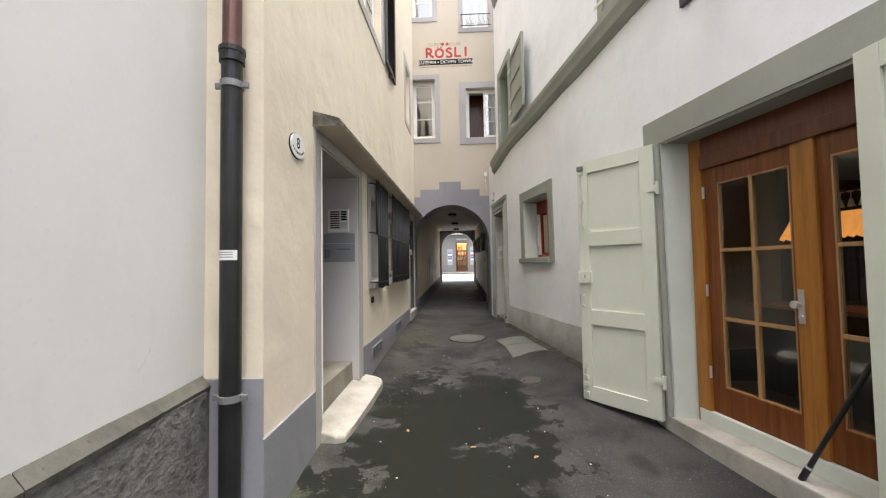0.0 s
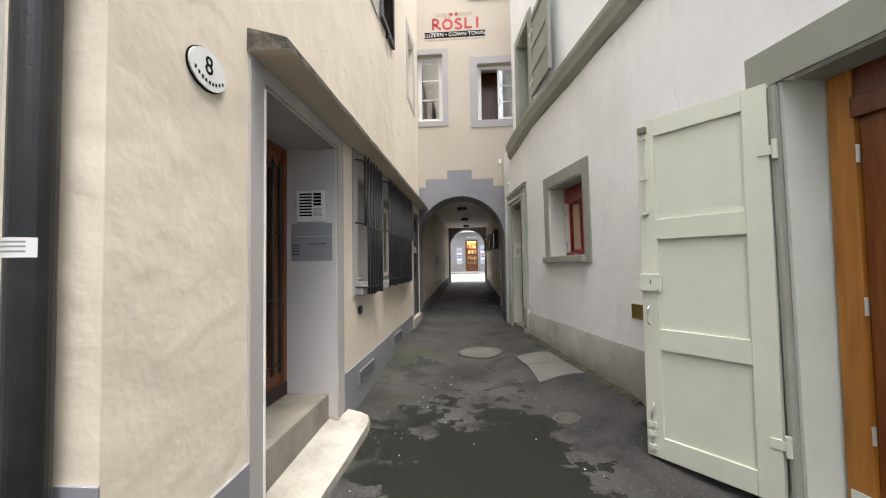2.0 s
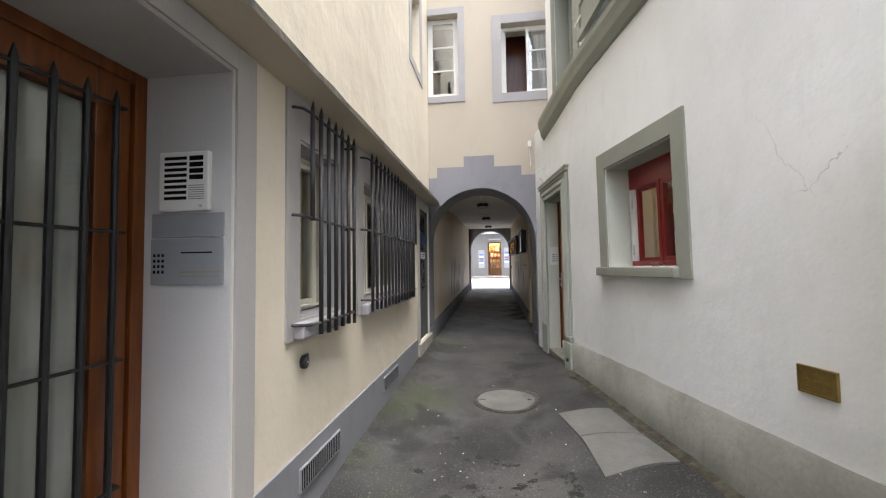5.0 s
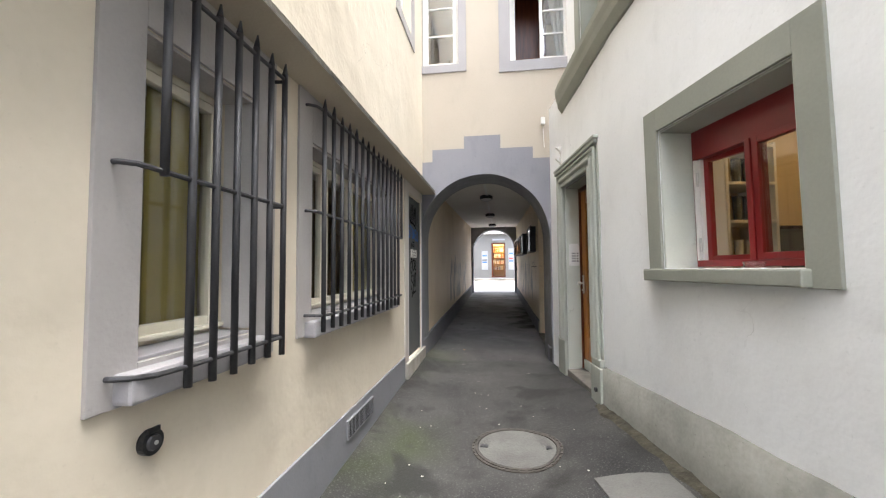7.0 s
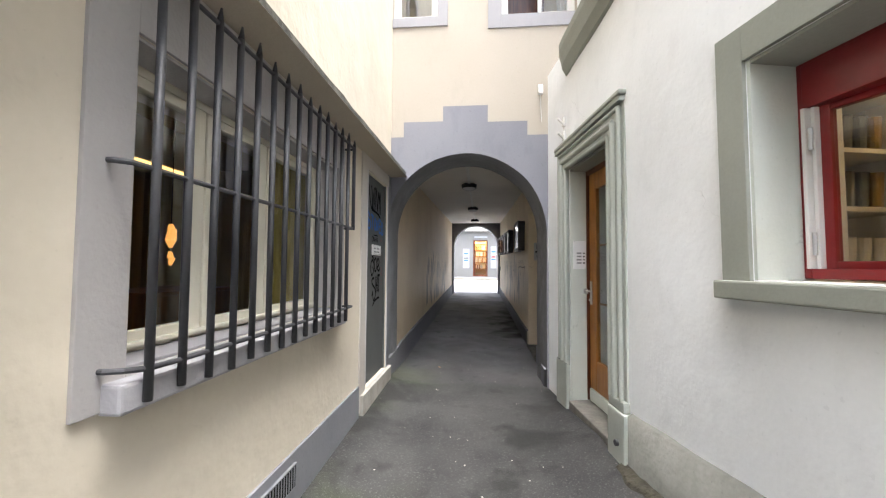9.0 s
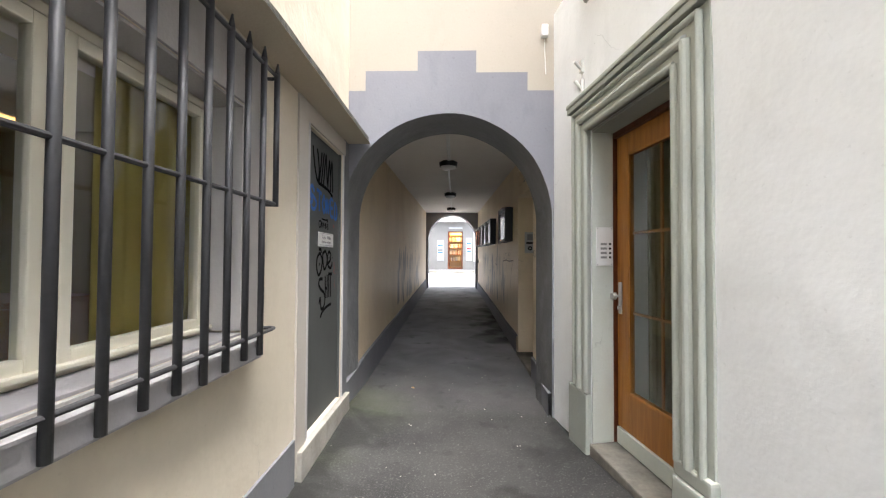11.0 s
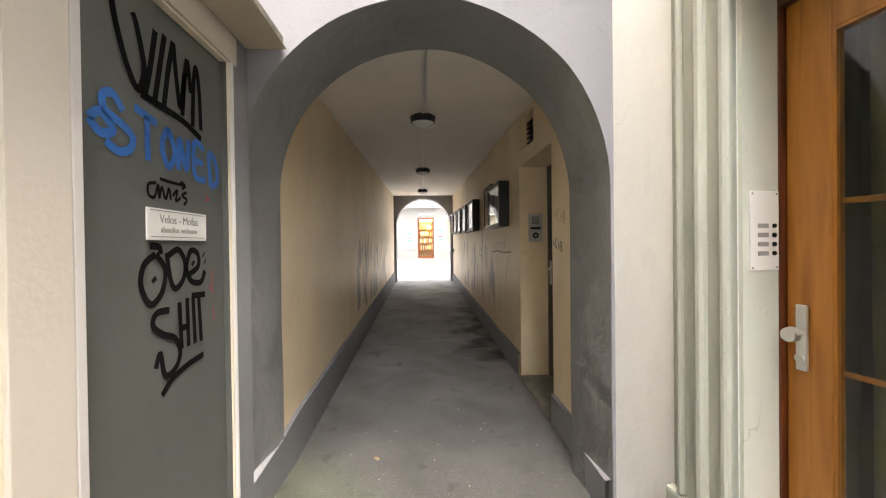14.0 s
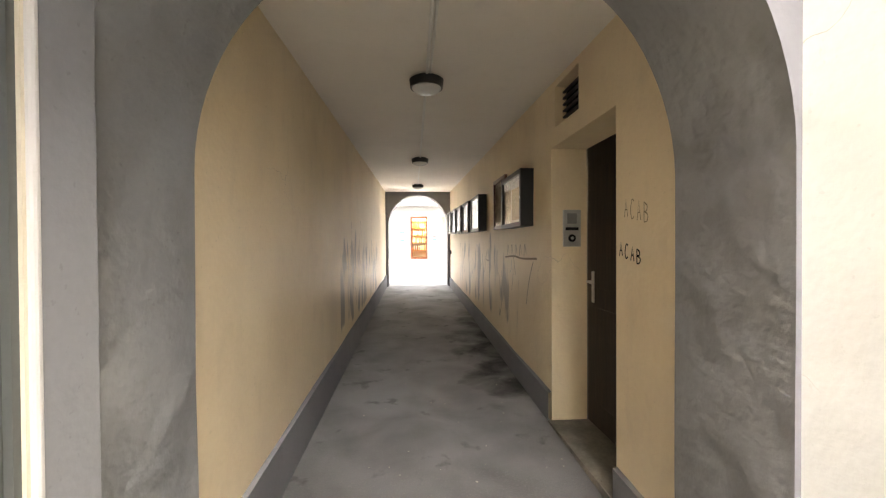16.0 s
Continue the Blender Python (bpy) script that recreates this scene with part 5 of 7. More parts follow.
def end_windows():
    for i, (a0, a1, c0, c1) in enumerate(NORTH_OPENINGS):
        open_left = i == 1
        simple_window("window_%d" % (5 + i), a0, a1, c0, c1, end_wall, WHITEPAINT,
                      "white window with one casement open to a warm room" if open_left else "white window with three panes that mirror the sky", 0.14, 2 if a1 - a0 > 0.6 else 1, 3, open_left)
        bm = bmesh.new()
        w = 0.125 if i != 1 else 0.17
        for x0, x1, z0, z1 in ((a0 - w, a0 - 0.002, c0 - w, c1 + w), (a1 + 0.002, a1 + w, c0 - w, c1 + w), (a0 - 0.002, a1 + 0.002, c1 + 0.002, c1 + w), (a0 - 0.002, a1 + 0.002, c0 - w, c0 - 0.002)):
            box(bm, x0, x1, -0.016, 0.02, z0, z1, 0.003, end_wall)
        structure("trim_window_%d" % (5 + i), bm, SILLGREY, "grey stone window surround", "trim")
    t = thing("curtain", (0.6, 10.5, 4.9), "pale curtain inside the open window", "curtain")
    bm = bmesh.new()
    prev = None
    for i in range(16):
        cur = [bm.verts.new((0.86 + 0.012 * i * 0.7, 10.5 + 0.02 * math.sin(i * 1.2), 4.9)), bm.verts.new((0.72 + 0.018 * i, 10.5 + 0.02 * math.sin(i * 1.2), 6.0))]
        if prev:
            bm.faces.new((*prev, *cur[::-1])).smooth = True
        prev = cur
    part("cloth", bm, CURTAIN, t)
    # added brown body that stands in for the dim warm room behind
    w = thing("wardrobe", (0.3, 11.1, 4.0), "red-brown wardrobe added to give the open window its dark warm interior", "wardrobe")
    part("body", block(-0.3, 0.75, 0.72, 1.2, 4.0, 6.3, 0.01, end_wall), REDWOOD, w)
    for a0, a1 in ((-0.28, 0.215), (0.225, 0.73)):
        part("door", block(a0, a1, 0.698, 0.72, 4.05, 6.25, 0.006, end_wall), REDWOOD, w)
    p = thing("wall_picture", (0.35, 12.98, 5.2), "small framed picture on the room wall", "picture")
    part("picture_frame", frame_ring(bmesh.new(), 0.2, 0.5, 5.2, 5.55, 0.03, 2.74, 2.77, end_wall, 0.003), DARKWOOD, p)
    part("sheet", block(0.23, 0.47, 2.765, 2.775, 5.23, 5.52, 0, end_wall), CURTAIN, p)
    g = thing("window_rail", (0.4, 10.19, 7.75), "small black iron rail at an upper window", "railing")
    part("rail", rod(bmesh.new(), (0.02, 10.17, 8.05), (0.8, 10.17, 8.05), 0.012, 8), BLACKIRON, g)
    part("rail", rod(bmesh.new(), (0.02, 10.17, 7.75), (0.8, 10.17, 7.75), 0.012, 8), BLACKIRON, g)
    for i in range(7):
        x = 0.05 + 0.115 * i
        part("baluster", tube(bmesh.new(), [(x, 10.17, 7.75), (x + 0.03, 10.16, 7.83), (x - 0.02, 10.16, 7.93), (x, 10.17, 8.05)], 0.006, 6), BLACKIRON, g)


end_windows()


def painted_sign():
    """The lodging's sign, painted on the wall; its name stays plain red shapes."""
    t = thing("painted_sign", (-0.38, 10.218, 6.7), "painted guest house sign in red, black and grey", "sign")
    up = Matrix(((1, 0, 0, 0), (0, 0, -1, 0), (0, 1, 0, 0), (0, 0, 0, 1)))
    part("band", block(-1.09, 0.32, -0.004, 0.01, 6.76, 6.90, 0, end_wall), INKBLACK, t)
    lettering("LUZERN \u2022 DOWN TOWN", 0.125, Matrix.Translation((-0.385, 10.2155, 6.828)) @ up, SIGNWHITE, t, "lettering", 0.98)
    lettering("GUEST    HOUSE", 0.115, Matrix.Translation((-0.40, 10.217, 7.30)) @ up, INKFADED, t, "lettering", 1.02)
    for x in (-0.46, -0.34):
        bm = bmesh.new()
        v = [bm.verts.new((x + dx, 10.216, 7.305 + dz)) for dx, dz in ((0, 0.055), (0.05, 0), (0, -0.055), (-0.05, 0))]
        bm.faces.new(v)
        part("lozenge", bm, INKRED, t)
    z0, z1 = 6.955, 7.215

    def shape(strokes, w=0.056):
        for s in strokes:
            part("red_shape", ribbon(bmesh.new(), curve_points(s) if len(s) > 2 else [Vector(p) for p in s], w, lambda a, b, c: (a, 10.218 - b, c)), INKRED, t)

    ring = lambda x: [(x + 0.10 * math.cos(k * math.pi / 6), 7.07 + 0.105 * math.sin(k * math.pi / 6)) for k in range(13)]
    shape([[(-0.88, z0), (-0.88, z1)], [(-0.88, z1), (-0.77, 7.17), (-0.78, 7.09), (-0.88, 7.07)], [(-0.83, 7.07), (-0.70, z0)], ring(-0.545)])
    shape([[(-0.23, 7.16), (-0.30, 7.19), (-0.36, 7.13), (-0.26, 7.06), (-0.23, 6.99), (-0.30, 6.955), (-0.37, 6.99)], [(-0.13, z1), (-0.13, z0)], [(-0.13, z0 + 0.02), (0.02, z0 + 0.02)], [(0.14, z0), (0.14, z1)]])
    for x in (-0.59, -0.50):
        part("red_dot", block(x - 0.018, x + 0.018, -0.003, 0.0, 7.205, 7.24, 0, end_wall), INKRED, t)
    for k in range(22):
        x = -1.08 + 0.063 * k
        part("bar", block(x, x + (0.045 if k % 4 else 0.02), -0.002, 0.004, 6.695, 6.725, 0, end_wall), INKFADED, t)


painted_sign()


def end_fixtures():
    for z, lab in ((3.83, "small white wall detector near the corner"),):
        t = thing("wall_detector", (0.585, 10.2, z), lab, "sensor")
        part("casing", block(0.555, 0.615, -0.06, 0.0, z - 0.06, z + 0.05, 0.01, end_wall), WHITEPAINT, t)
        part("cable", tube(bmesh.new(), [(0.585, 10.2, z - 0.05), (0.59, 10.205, z - 0.2), (0.60, 10.21, z - 0.4)], 0.005, 6), WHITEPAINT, t)
    for z in (3.20, 3.05):
        t = thing("wall_bracket", right_wall(9.6, 0, z), "small white wall bracket above the door", "bracket", group="brackets above the glazed door")
        part("plate", block(9.58, 9.62, -0.03, 0.0, z - 0.05, z + 0.05, 0.008, right_wall), WHITEPAINT, t)
        part("arm", rod(bmesh.new(), right_wall(9.6, -0.02, z - 0.02), right_wall(9.57, -0.09, z + 0.02), 0.012, 8), WHITEPAINT, t)
    t = thing("wall_cable", right_wall(9.6, -0.01, 2.95), "thin white cable down the wall", "cable")
    part("strand", tube(bmesh.new(), [right_wall(9.6, -0.012, 3.25), right_wall(9.605, -0.012, 3.1), right_wall(9.62, -0.012, 2.92)], 0.006, 6), WHITEPAINT, t)


end_fixtures()

# ---- the white house: shop door, shutters, window, glazed door ----


def right_surrounds():
    def band(name, boxes, to=right_wall, mat=GREENGREY, out=-0.02, inn=0.03):
        bm = bmesh.new()
        for a0, a1, c0, c1 in boxes:
            box(bm, a0, a1, out, inn, c0, c1, 0.004, to)
        structure(name, bm, mat, "green-grey painted stone surround", "trim")
    band("trim_shop_door", [(1.35, 3.98, 2.602, 2.84), (3.782, 3.98, -0.1, 2.60), (1.35, 1.618, -0.1, 2.60)])
    band("trim_window_east", [(6.078, 6.228, 1.52, 2.80), (7.282, 7.432, 1.60, 2.80), (6.228, 7.282, 2.632, 2.80)])
    band("trim_upper_east", [(7.73, 7.868, 4.1, 5.75), (8.702, 8.85, 4.1, 5.75), (7.868, 8.702, 5.602, 5.75), (2.56, 2.698, 4.1, 5.5), (3.502, 3.64, 4.1, 5.5), (2.698, 3.502, 5.362, 5.5)], right_upper)
    # moulded surround of the glazed door: stepped orders, on rough base stones
    bm = bmesh.new()
    for w, out in ((0.30, -0.012), (0.245, -0.026), (0.13, -0.034)):
        box(bm, 8.528 - w * 0.78, 8.528, out, 0.02, 0.70, 2.662 + w * 0.8, 0.006, right_wall)
        box(bm, 9.482, 9.482 + w, out, 0.02, 0.70, 2.662 + w * 0.8, 0.006, right_wall)
        box(bm, 8.528, 9.482, out, 0.02, 2.662, 2.662 + w * 0.8, 0.006, right_wall)
    for d, r in ((0.022, 0.022), (0.125, 0.030), (0.235, 0.018)):
        rod(bm, right_wall(9.482 + d, -0.030, 0.71), right_wall(9.482 + d, -0.030, 2.66 + 0.8 * d), r, 12)
        rod(bm, right_wall(8.528 - 0.78 * d, -0.030, 0.71), right_wall(8.528 - 0.78 * d, -0.030, 2.66 + 0.8 * d), r, 12)
        rod(bm, right_wall(8.528 - 0.78 * d, -0.030, 2.66 + 0.8 * d), right_wall(9.482 + d, -0.030, 2.66 + 0.8 * d), r, 12)
    box(bm, 8.285, 9.80, -0.055, 0.02, 2.88, 2.92, 0.008, right_wall)
    box(bm, 8.265, 9.80, -0.065, 0.02, 2.92, 2.955, 0.012, right_wall)
    structure("trim_glazed_door", bm, TRIMGREEN, "moulded green-grey door surround", "trim")
    bm = bmesh.new()
    box(bm, 8.26, 8.53, -0.055, 0.03, 0.0, 0.64, 0.015, right_wall)
    box(bm, 8.28, 8.53, -0.045, 0.03, 0.64, 0.72, 0.015, right_wall)
    box(bm, 9.48, 9.80, -0.045, 0.03, 0.0, 0.70, 0.015, right_wall)
    structure("trim_door_base", bm, TRIMGREEN, "worn base stones of the door surround", "trim")
    bm = rod(bmesh.new(), right_wall(8.36, -0.05, 0.42), right_wall(8.36, -0.075, 0.42), 0.022, 14)
    t = thing("boot_bolt", right_wall(8.36, -0.06, 0.36), "round iron bolt in the base stone", "bolt")
    part("head", bm, IRON, t)
    # pale green linings of the reveals
    bm = bmesh.new()
    box(bm, 3.69, 3.779, 0.002, 0.25, 0.1, 2.598, 0.0, lambda a, b, c: right_wall(a + (0.07 * (1 - b / 0.25) if a < 3.75 else 0.0), b, c))
    box(bm, 7.262, 7.279, 0.002, 0.25, 1.617, 2.628, 0.0, right_wall)
    box(bm, 9.462, 9.479, 0.002, 0.19, 0.35, 2.638, 0.0, right_wall)
    box(bm, 6.232, 6.249, 0.002, 0.25, 1.617, 2.628, 0.0, right_wall)
    box(bm, 8.532, 8.549, 0.002, 0.19, 0.35, 2.638, 0.0, right_wall)
    structure("trim_reveals", bm, PALEGREEN, "pale green painted reveal linings", "trim")
    bm = bmesh.new()
    box(bm, 1.62, 3.69, 0.002, 0.25, 2.58, 2.599, 0.0, right_wall)
    box(bm, 6.249, 7.262, 0.002, 0.25, 2.612, 2.629, 0.0, right_wall)
    box(bm, 8.549, 9.462, 0.002, 0.19, 2.64, 2.659, 0.0, right_wall)
    structure("trim_lintels", bm, GREENGREY, "grey painted lintel undersides", "trim")
    structure("floor_shop_sill", block(1.40, 3.86, -0.03, 0.26, -0.2, 0.10, 0.012, right_wall), STEPSTONE, "worn stone door sill", "step")
    structure("floor_glazed_door_sill", block(8.535, 9.478, -0.02, 0.50, 0.0, 0.345, 0.012, right_wall), CAPSTONE, "worn stone door sill", "step")


right_surrounds()


def door_handle(parent, at, out, up=1.0):
    """Steel back plate with knob and lock."""
    h = part("door_handle", block(at[0] - 0.018, at[0] + 0.018, at[1] - 0.012, at[1], at[2] - 0.13, at[2] + 0.10, 0.003, out), STEEL, parent, "brushed steel back plate with knob")
    bm = rod(bmesh.new(), out(at[0], at[1] - 0.01, at[2]), out(at[0], at[1] - 0.05, at[2]), 0.010, 12)
    rod(bm, out(at[0], at[1] - 0.05, at[2]), out(at[0], at[1] - 0.075, at[2]), 0.027, 18, 0.024)
    part("knob", bm, STEEL, h)
    part("lock", rod(bmesh.new(), out(at[0], at[1] - 0.01, at[2] - 0.085), out(at[0], at[1] - 0.024, at[2] - 0.085), 0.014, 14), STEEL, h)


def panel_of_panes(name, a0, a1, c0, c1, stile, bottom, top, cols, rows, b, to, mat, muntin, parent, label="", half=0.014, pane=0.022):
    bm = bmesh.new()
    box(bm, a0, a0 + stile, b, b + 0.05, c0, c1, 0.004, to)
    box(bm, a1 - stile, a1, b, b + 0.05, c0, c1, 0.004, to)
    box(bm, a0 + stile, a1 - stile, b + 0.001, b + 0.049, c0, c0 + bottom, 0.003, to)
    box(bm, a0 + stile, a1 - stile, b + 0.001, b + 0.049, c1 - top, c1, 0.003, to)
    leaf = part(name, bm, mat, parent, label)
    g0, g1, h0, h1 = a0 + stile, a1 - stile, c0 + bottom, c1 - top
    for k in range(1, cols):
        a = g0 + (g1 - g0) * k / cols
        part("muntin", block(a - half, a + half, b + 0.006 + (0.024 if pane < 0.02 else 0.0), b + 0.044, h0, h1, 0.003, to), muntin, leaf)
    for r in range(1, rows):
        z = h0 + (h1 - h0) * r / rows
        part("muntin", block(g0, g1, b + 0.008 + (0.024 if pane < 0.02 else 0.0), b + 0.042, z - half, z + half, 0.003, to), muntin, leaf)
    part("bead", frame_ring(bmesh.new(), g0 - 0.001, g1 + 0.001, h0 - 0.001, h1 + 0.001, 0.012, b + 0.004, b + 0.045, to), muntin, leaf)
    if pane < 0.02:
        glass_pane(g0 + 0.008, g1 - 0.008, h0 + 0.008, h1 - 0.008, b + pane, to, leaf)
        return leaf
    for k in range(cols):
        for r in range(rows):
            glass_pane(g0 + (g1 - g0) * k / cols + 0.013, g0 + (g1 - g0) * (k + 1) / cols - 0.013, h0 + (h1 - h0) * r / rows + 0.013, h0 + (h1 - h0) * (r + 1) / rows - 0.013, b + pane, to, leaf)
    return leaf


def shop_door():
    t = thing("door_3", right_upright(2.8, 0.25, 0.1), "orange-brown double shop door with small panes", "door", kind="structure")
    to = right_upright
    bm = bmesh.new()
    # lit stiles get orange wood; leaves and head get darker wood as recess shade
    box(bm, 3.55, 3.68, 0.20, 0.30, 0.10, 2.62, 0.006, to)
    part("door_frame", bm, ORANGEWOOD, t)
    # the shadow at the top of the recess is put into these boards' colour
    part("head_frame", block(1.66, 3.55, 0.21, 0.29, 2.40, 2.62, 0.006, to), REDWOOD, t, "head board coloured dark red-brown for the recess shade")
    part("transom", block(1.66, 3.56, 0.19, 0.21, 2.30, 2.42, 0.006, to), REDWOOD, t)
    part("kick_board", block(1.66, 3.66, 0.195, 0.24, 0.10, 0.215, 0.004, to), PALEGREEN, t, "pale green kick board")
    left = panel_of_panes("door_leaf", 2.715, 3.545, 0.22, 2.31, 0.12, 0.23, 0.145, 2, 3, 0.23, to, DOORWOOD, MUNTIN, t)
    panel_of_panes("door_leaf", 1.87, 2.70, 0.22, 2.31, 0.12, 0.23, 0.145, 2, 3, 0.23, to, DOORWOOD, MUNTIN, t)
    part("cover_strip", block(2.655, 2.73, 0.205, 0.235, 0.22, 2.36, 0.008, to), ORANGEWOOD, t)
    part("stile_face", block(2.732, 2.815, 0.222, 0.232, 0.22, 2.32, 0.003, to), ORANGEWOOD, t)
    door_handle(left, (2.785, 0.222, 1.20), to)
    for z in (0.55, 1.25, 2.1):
        part("hinge", rod(bmesh.new(), to(3.55, 0.215, z - 0.05), to(3.55, 0.215, z + 0.05), 0.012, 10), STEEL, t)
    p = thing("broom_pole", to(2.55, 0.12, 0.1), "black pole leaning in the doorway", "pole")
    part("shaft", rod(bmesh.new(), to(2.68, 0.06, 0.17), to(2.18, 0.19, 1.35), 0.0155, 12), BLACKIRON, p)
    part("foot", rod(bmesh.new(), to(2.71, 0.05, 0.10), to(2.672, 0.06, 0.19), 0.02, 12), BLACKIRON, p)
    part("ring", rod(bmesh.new(), to(2.673, 0.062, 0.187), to(2.667, 0.064, 0.202), 0.0215, 12), STEEL, p)


shop_door()


def shop_interior():
    to = right_upright
    r = thing("wine_shelf", to(2.9, 2.6, 0.12), "dark shop shelf with bottles under warm light", "shelf")
    for i in range(4):
        part("board", block(1.6, 4.2, 2.5, 2.85, 0.5 + 0.5 * i, 0.53 + 0.5 * i, 0.003, to), DARKWOOD, r)
    for a in (1.6, 2.9, 4.17):
        part("upright", block(a, a + 0.03, 2.5, 2.85, 0.12, 2.4, 0.003, to), DARKWOOD, r)
    for i in range(26):
        a, z = 1.7 + 0.095 * i, 0.53 + 0.5 * (i % 3)
        b = thing("bottle", to(a, 2.66, z), "dark glass bottle on the shop shelf", "bottle", group="bottles on the shop shelf")
        bm = rod(bmesh.new(), to(a, 2.66, z), to(a, 2.66, z + 0.2), 0.036, 10)
        rod(bm, to(a, 2.66, z + 0.2), to(a, 2.66, z + 0.25), 0.036, 10, 0.014)
        rod(bm, to(a, 2.66, z + 0.25), to(a, 2.66, z + 0.32), 0.014, 10)
        part("body", bm, DOORGREY if i % 2 else REDWOOD, b)
    c = thing("counter", to(2.2, 1.6, 0.12), "wooden shop counter with orange goods", "counter")
    part("body", block(2.9, 4.3, 1.5, 2.0, 0.12, 1.0, 0.01, to), DARKWOOD, c)
    part("top", block(2.87, 4.33, 1.46, 2.04, 1.0, 1.04, 0.006, to), ORANGEWOOD, c)
    l = thing("lamp_canopy", to(3.6, 1.7, 1.70), "lit orange pleated cloth lamp over the counter", "lamp")
    bm = bmesh.new()
    prev = None
    for i in range(25):
        a = 3.22 + 0.033 * i
        w = 0.018 * (i % 2)
        cur = [bm.verts.new(to(a, b, c)) for b, c in ((1.50 - w, 1.69 + w), (1.66, 1.90 + w), (1.72, 1.955), (1.86, 1.75))]
        for k in range(3):
            if prev:
                bm.faces.new((prev[k], prev[k + 1], cur[k + 1], cur[k]))
        prev = cur
    part("shade", bm, WARMGLOW, l)
    for a in (3.3, 3.9):
        part("cord", rod(bmesh.new(), to(a, 1.72, 1.95), to(a, 1.72, 3.7), 0.004, 6), INKBLACK, l)
    for i in range(9):
        g = thing("hanging_glass", to(3.25 + 0.085 * i, 1.72, 2.02), "upturned wine glass hanging over the counter", "glass", group="glasses hanging in the shop")
        at = (3.25 + 0.085 * i, 1.72)
        part("bowl", rod(bmesh.new(), to(*at, 1.99), to(*at, 2.06), 0.03, 10, 0.012), LAMPGLASS, g)
        part("stem", rod(bmesh.new(), to(*at, 2.06), to(*at, 2.13), 0.004, 6), LAMPGLASS, g)
        part("foot", rod(bmesh.new(), to(*at, 2.125), to(*at, 2.13), 0.025, 10), LAMPGLASS, g)
    k = thing("glass_rack", to(3.6, 1.72, 2.13), "dark rack for hanging glasses under the shop ceiling", "rack")
    part("board", block(3.2, 4.0, 1.66, 1.78, 2.131, 2.15, 0.003, to), DARKWOOD, k)
    for a in (3.24, 3.96):
        part("hanger", rod(bmesh.new(), to(a, 1.72, 2.15), to(a, 1.72, 3.7), 0.006, 6), BLACKIRON, k)


shop_interior()


def shutter_leaf(hinge, tip, z0, z1, label, flip, fittings=True):
    """A panelled shutter leaf standing open; it runs from its hinge to its tip."""
    h, q = Vector((*hinge, 0)), Vector((*tip, 0))
    u = (q - h).normalized()
    n = Vector((-u.y, u.x, 0)) * flip
    w = (q - h).length

    def to(a, b, c):
        p = h + u * a + n * b
        return (p.x, p.y, c)
    t = thing("door_shutter", to(w / 2, 0, z0), label, "shutter", group="shutters of the shop door")
    bm = block(0.0, w, -0.05, -0.016, z0, z1, 0.004, to)
    part("board", bm, SHUTTER, t)
    hgt = z1 - z0
    part("stile", block(0.0, 0.135, -0.016, 0.006, z0, z1, 0.004, to), SHUTTER, t)
    part("stile", block(w - 0.125, w, -0.016, 0.006, z0, z1, 0.004, to), SHUTTER, t)
    for r0, r1 in ((0.0, 0.06), (0.314, 0.375), (0.638, 0.698), (0.948, 1.0)):
        part("rail", block(0.135, w - 0.125, -0.016, 0.0055, z0 + hgt * r0, z0 + hgt * r1, 0.004, to), SHUTTER, t)
    # hinges with their pins
    for z in (z0 + 0.36, z1 - 0.42):
        hg = part("hinge", block(-0.04, 0.06, 0.004, 0.016, z - 0.03, z + 0.03, 0.003, to), SHUTTER, t)
        part("pin", rod(bmesh.new(), to(-0.03, 0.01, z - 0.06), to(-0.03, 0.01, z + 0.06), 0.017, 10), SHUTTER, hg)
    if not fittings:
        return t
    # lock box with keyhole
    lk = part("lock_box", block(w - 0.155, w + 0.012, 0.004, 0.03, z0 + 1.245, z0 + 1.375, 0.004, to), SHUTTER, t)
    part("keyhole", block(w - 0.085, w - 0.077, 0.028, 0.0315, z0 + 1.30, z0 + 1.335, 0, to), INKBLACK, lk)
    for a, z in ((w - 0.14, 1.26), (w - 0.14, 1.36), (w - 0.005, 1.26), (w - 0.005, 1.36)):
        part("rivet", rod(bmesh.new(), to(a, 0.028, z0 + z), to(a, 0.034, z0 + z), 0.007, 8), STEEL, lk)
    gr = part("pull", tube(bmesh.new(), [to(w - 0.055, 0.005, z0 + 1.13), to(w - 0.055, 0.035, z0 + 1.11), to(w - 0.055, 0.035, z0 + 1.01), to(w - 0.055, 0.005, z0 + 0.99)], 0.008, 8), STEEL, t)
    # bolts at the top and foot
    bt = part("bolt", rod(bmesh.new(), to(w - 0.05, 0.018, z1 - 0.75), to(w - 0.05, 0.018, z1 - 0.08), 0.007, 8), STEEL, t)
    for z in (z1 - 0.13, z1 - 0.45, z1 - 0.72):
        part("staple", block(w - 0.075, w - 0.025, 0.004, 0.026, z - 0.014, z + 0.014, 0.003, to), SHUTTER, bt)
    part("catch", block(w - 0.08, w - 0.02, 0.004, 0.04, z1 - 0.10, z1 - 0.05, 0.004, to), CAPSTONE, bt)
    b2 = part("bolt", rod(bmesh.new(), to(w - 0.05, 0.018, z0 + 0.03), to(w - 0.05, 0.018, z0 + 0.34), 0.007, 8), STEEL, t)
    for z in (z0 + 0.07, z0 + 0.17, z0 + 0.24):
        part("staple", block(w - 0.08, w - 0.02, 0.004, 0.028, z - 0.02, z + 0.02, 0.003, to), SHUTTER, b2)
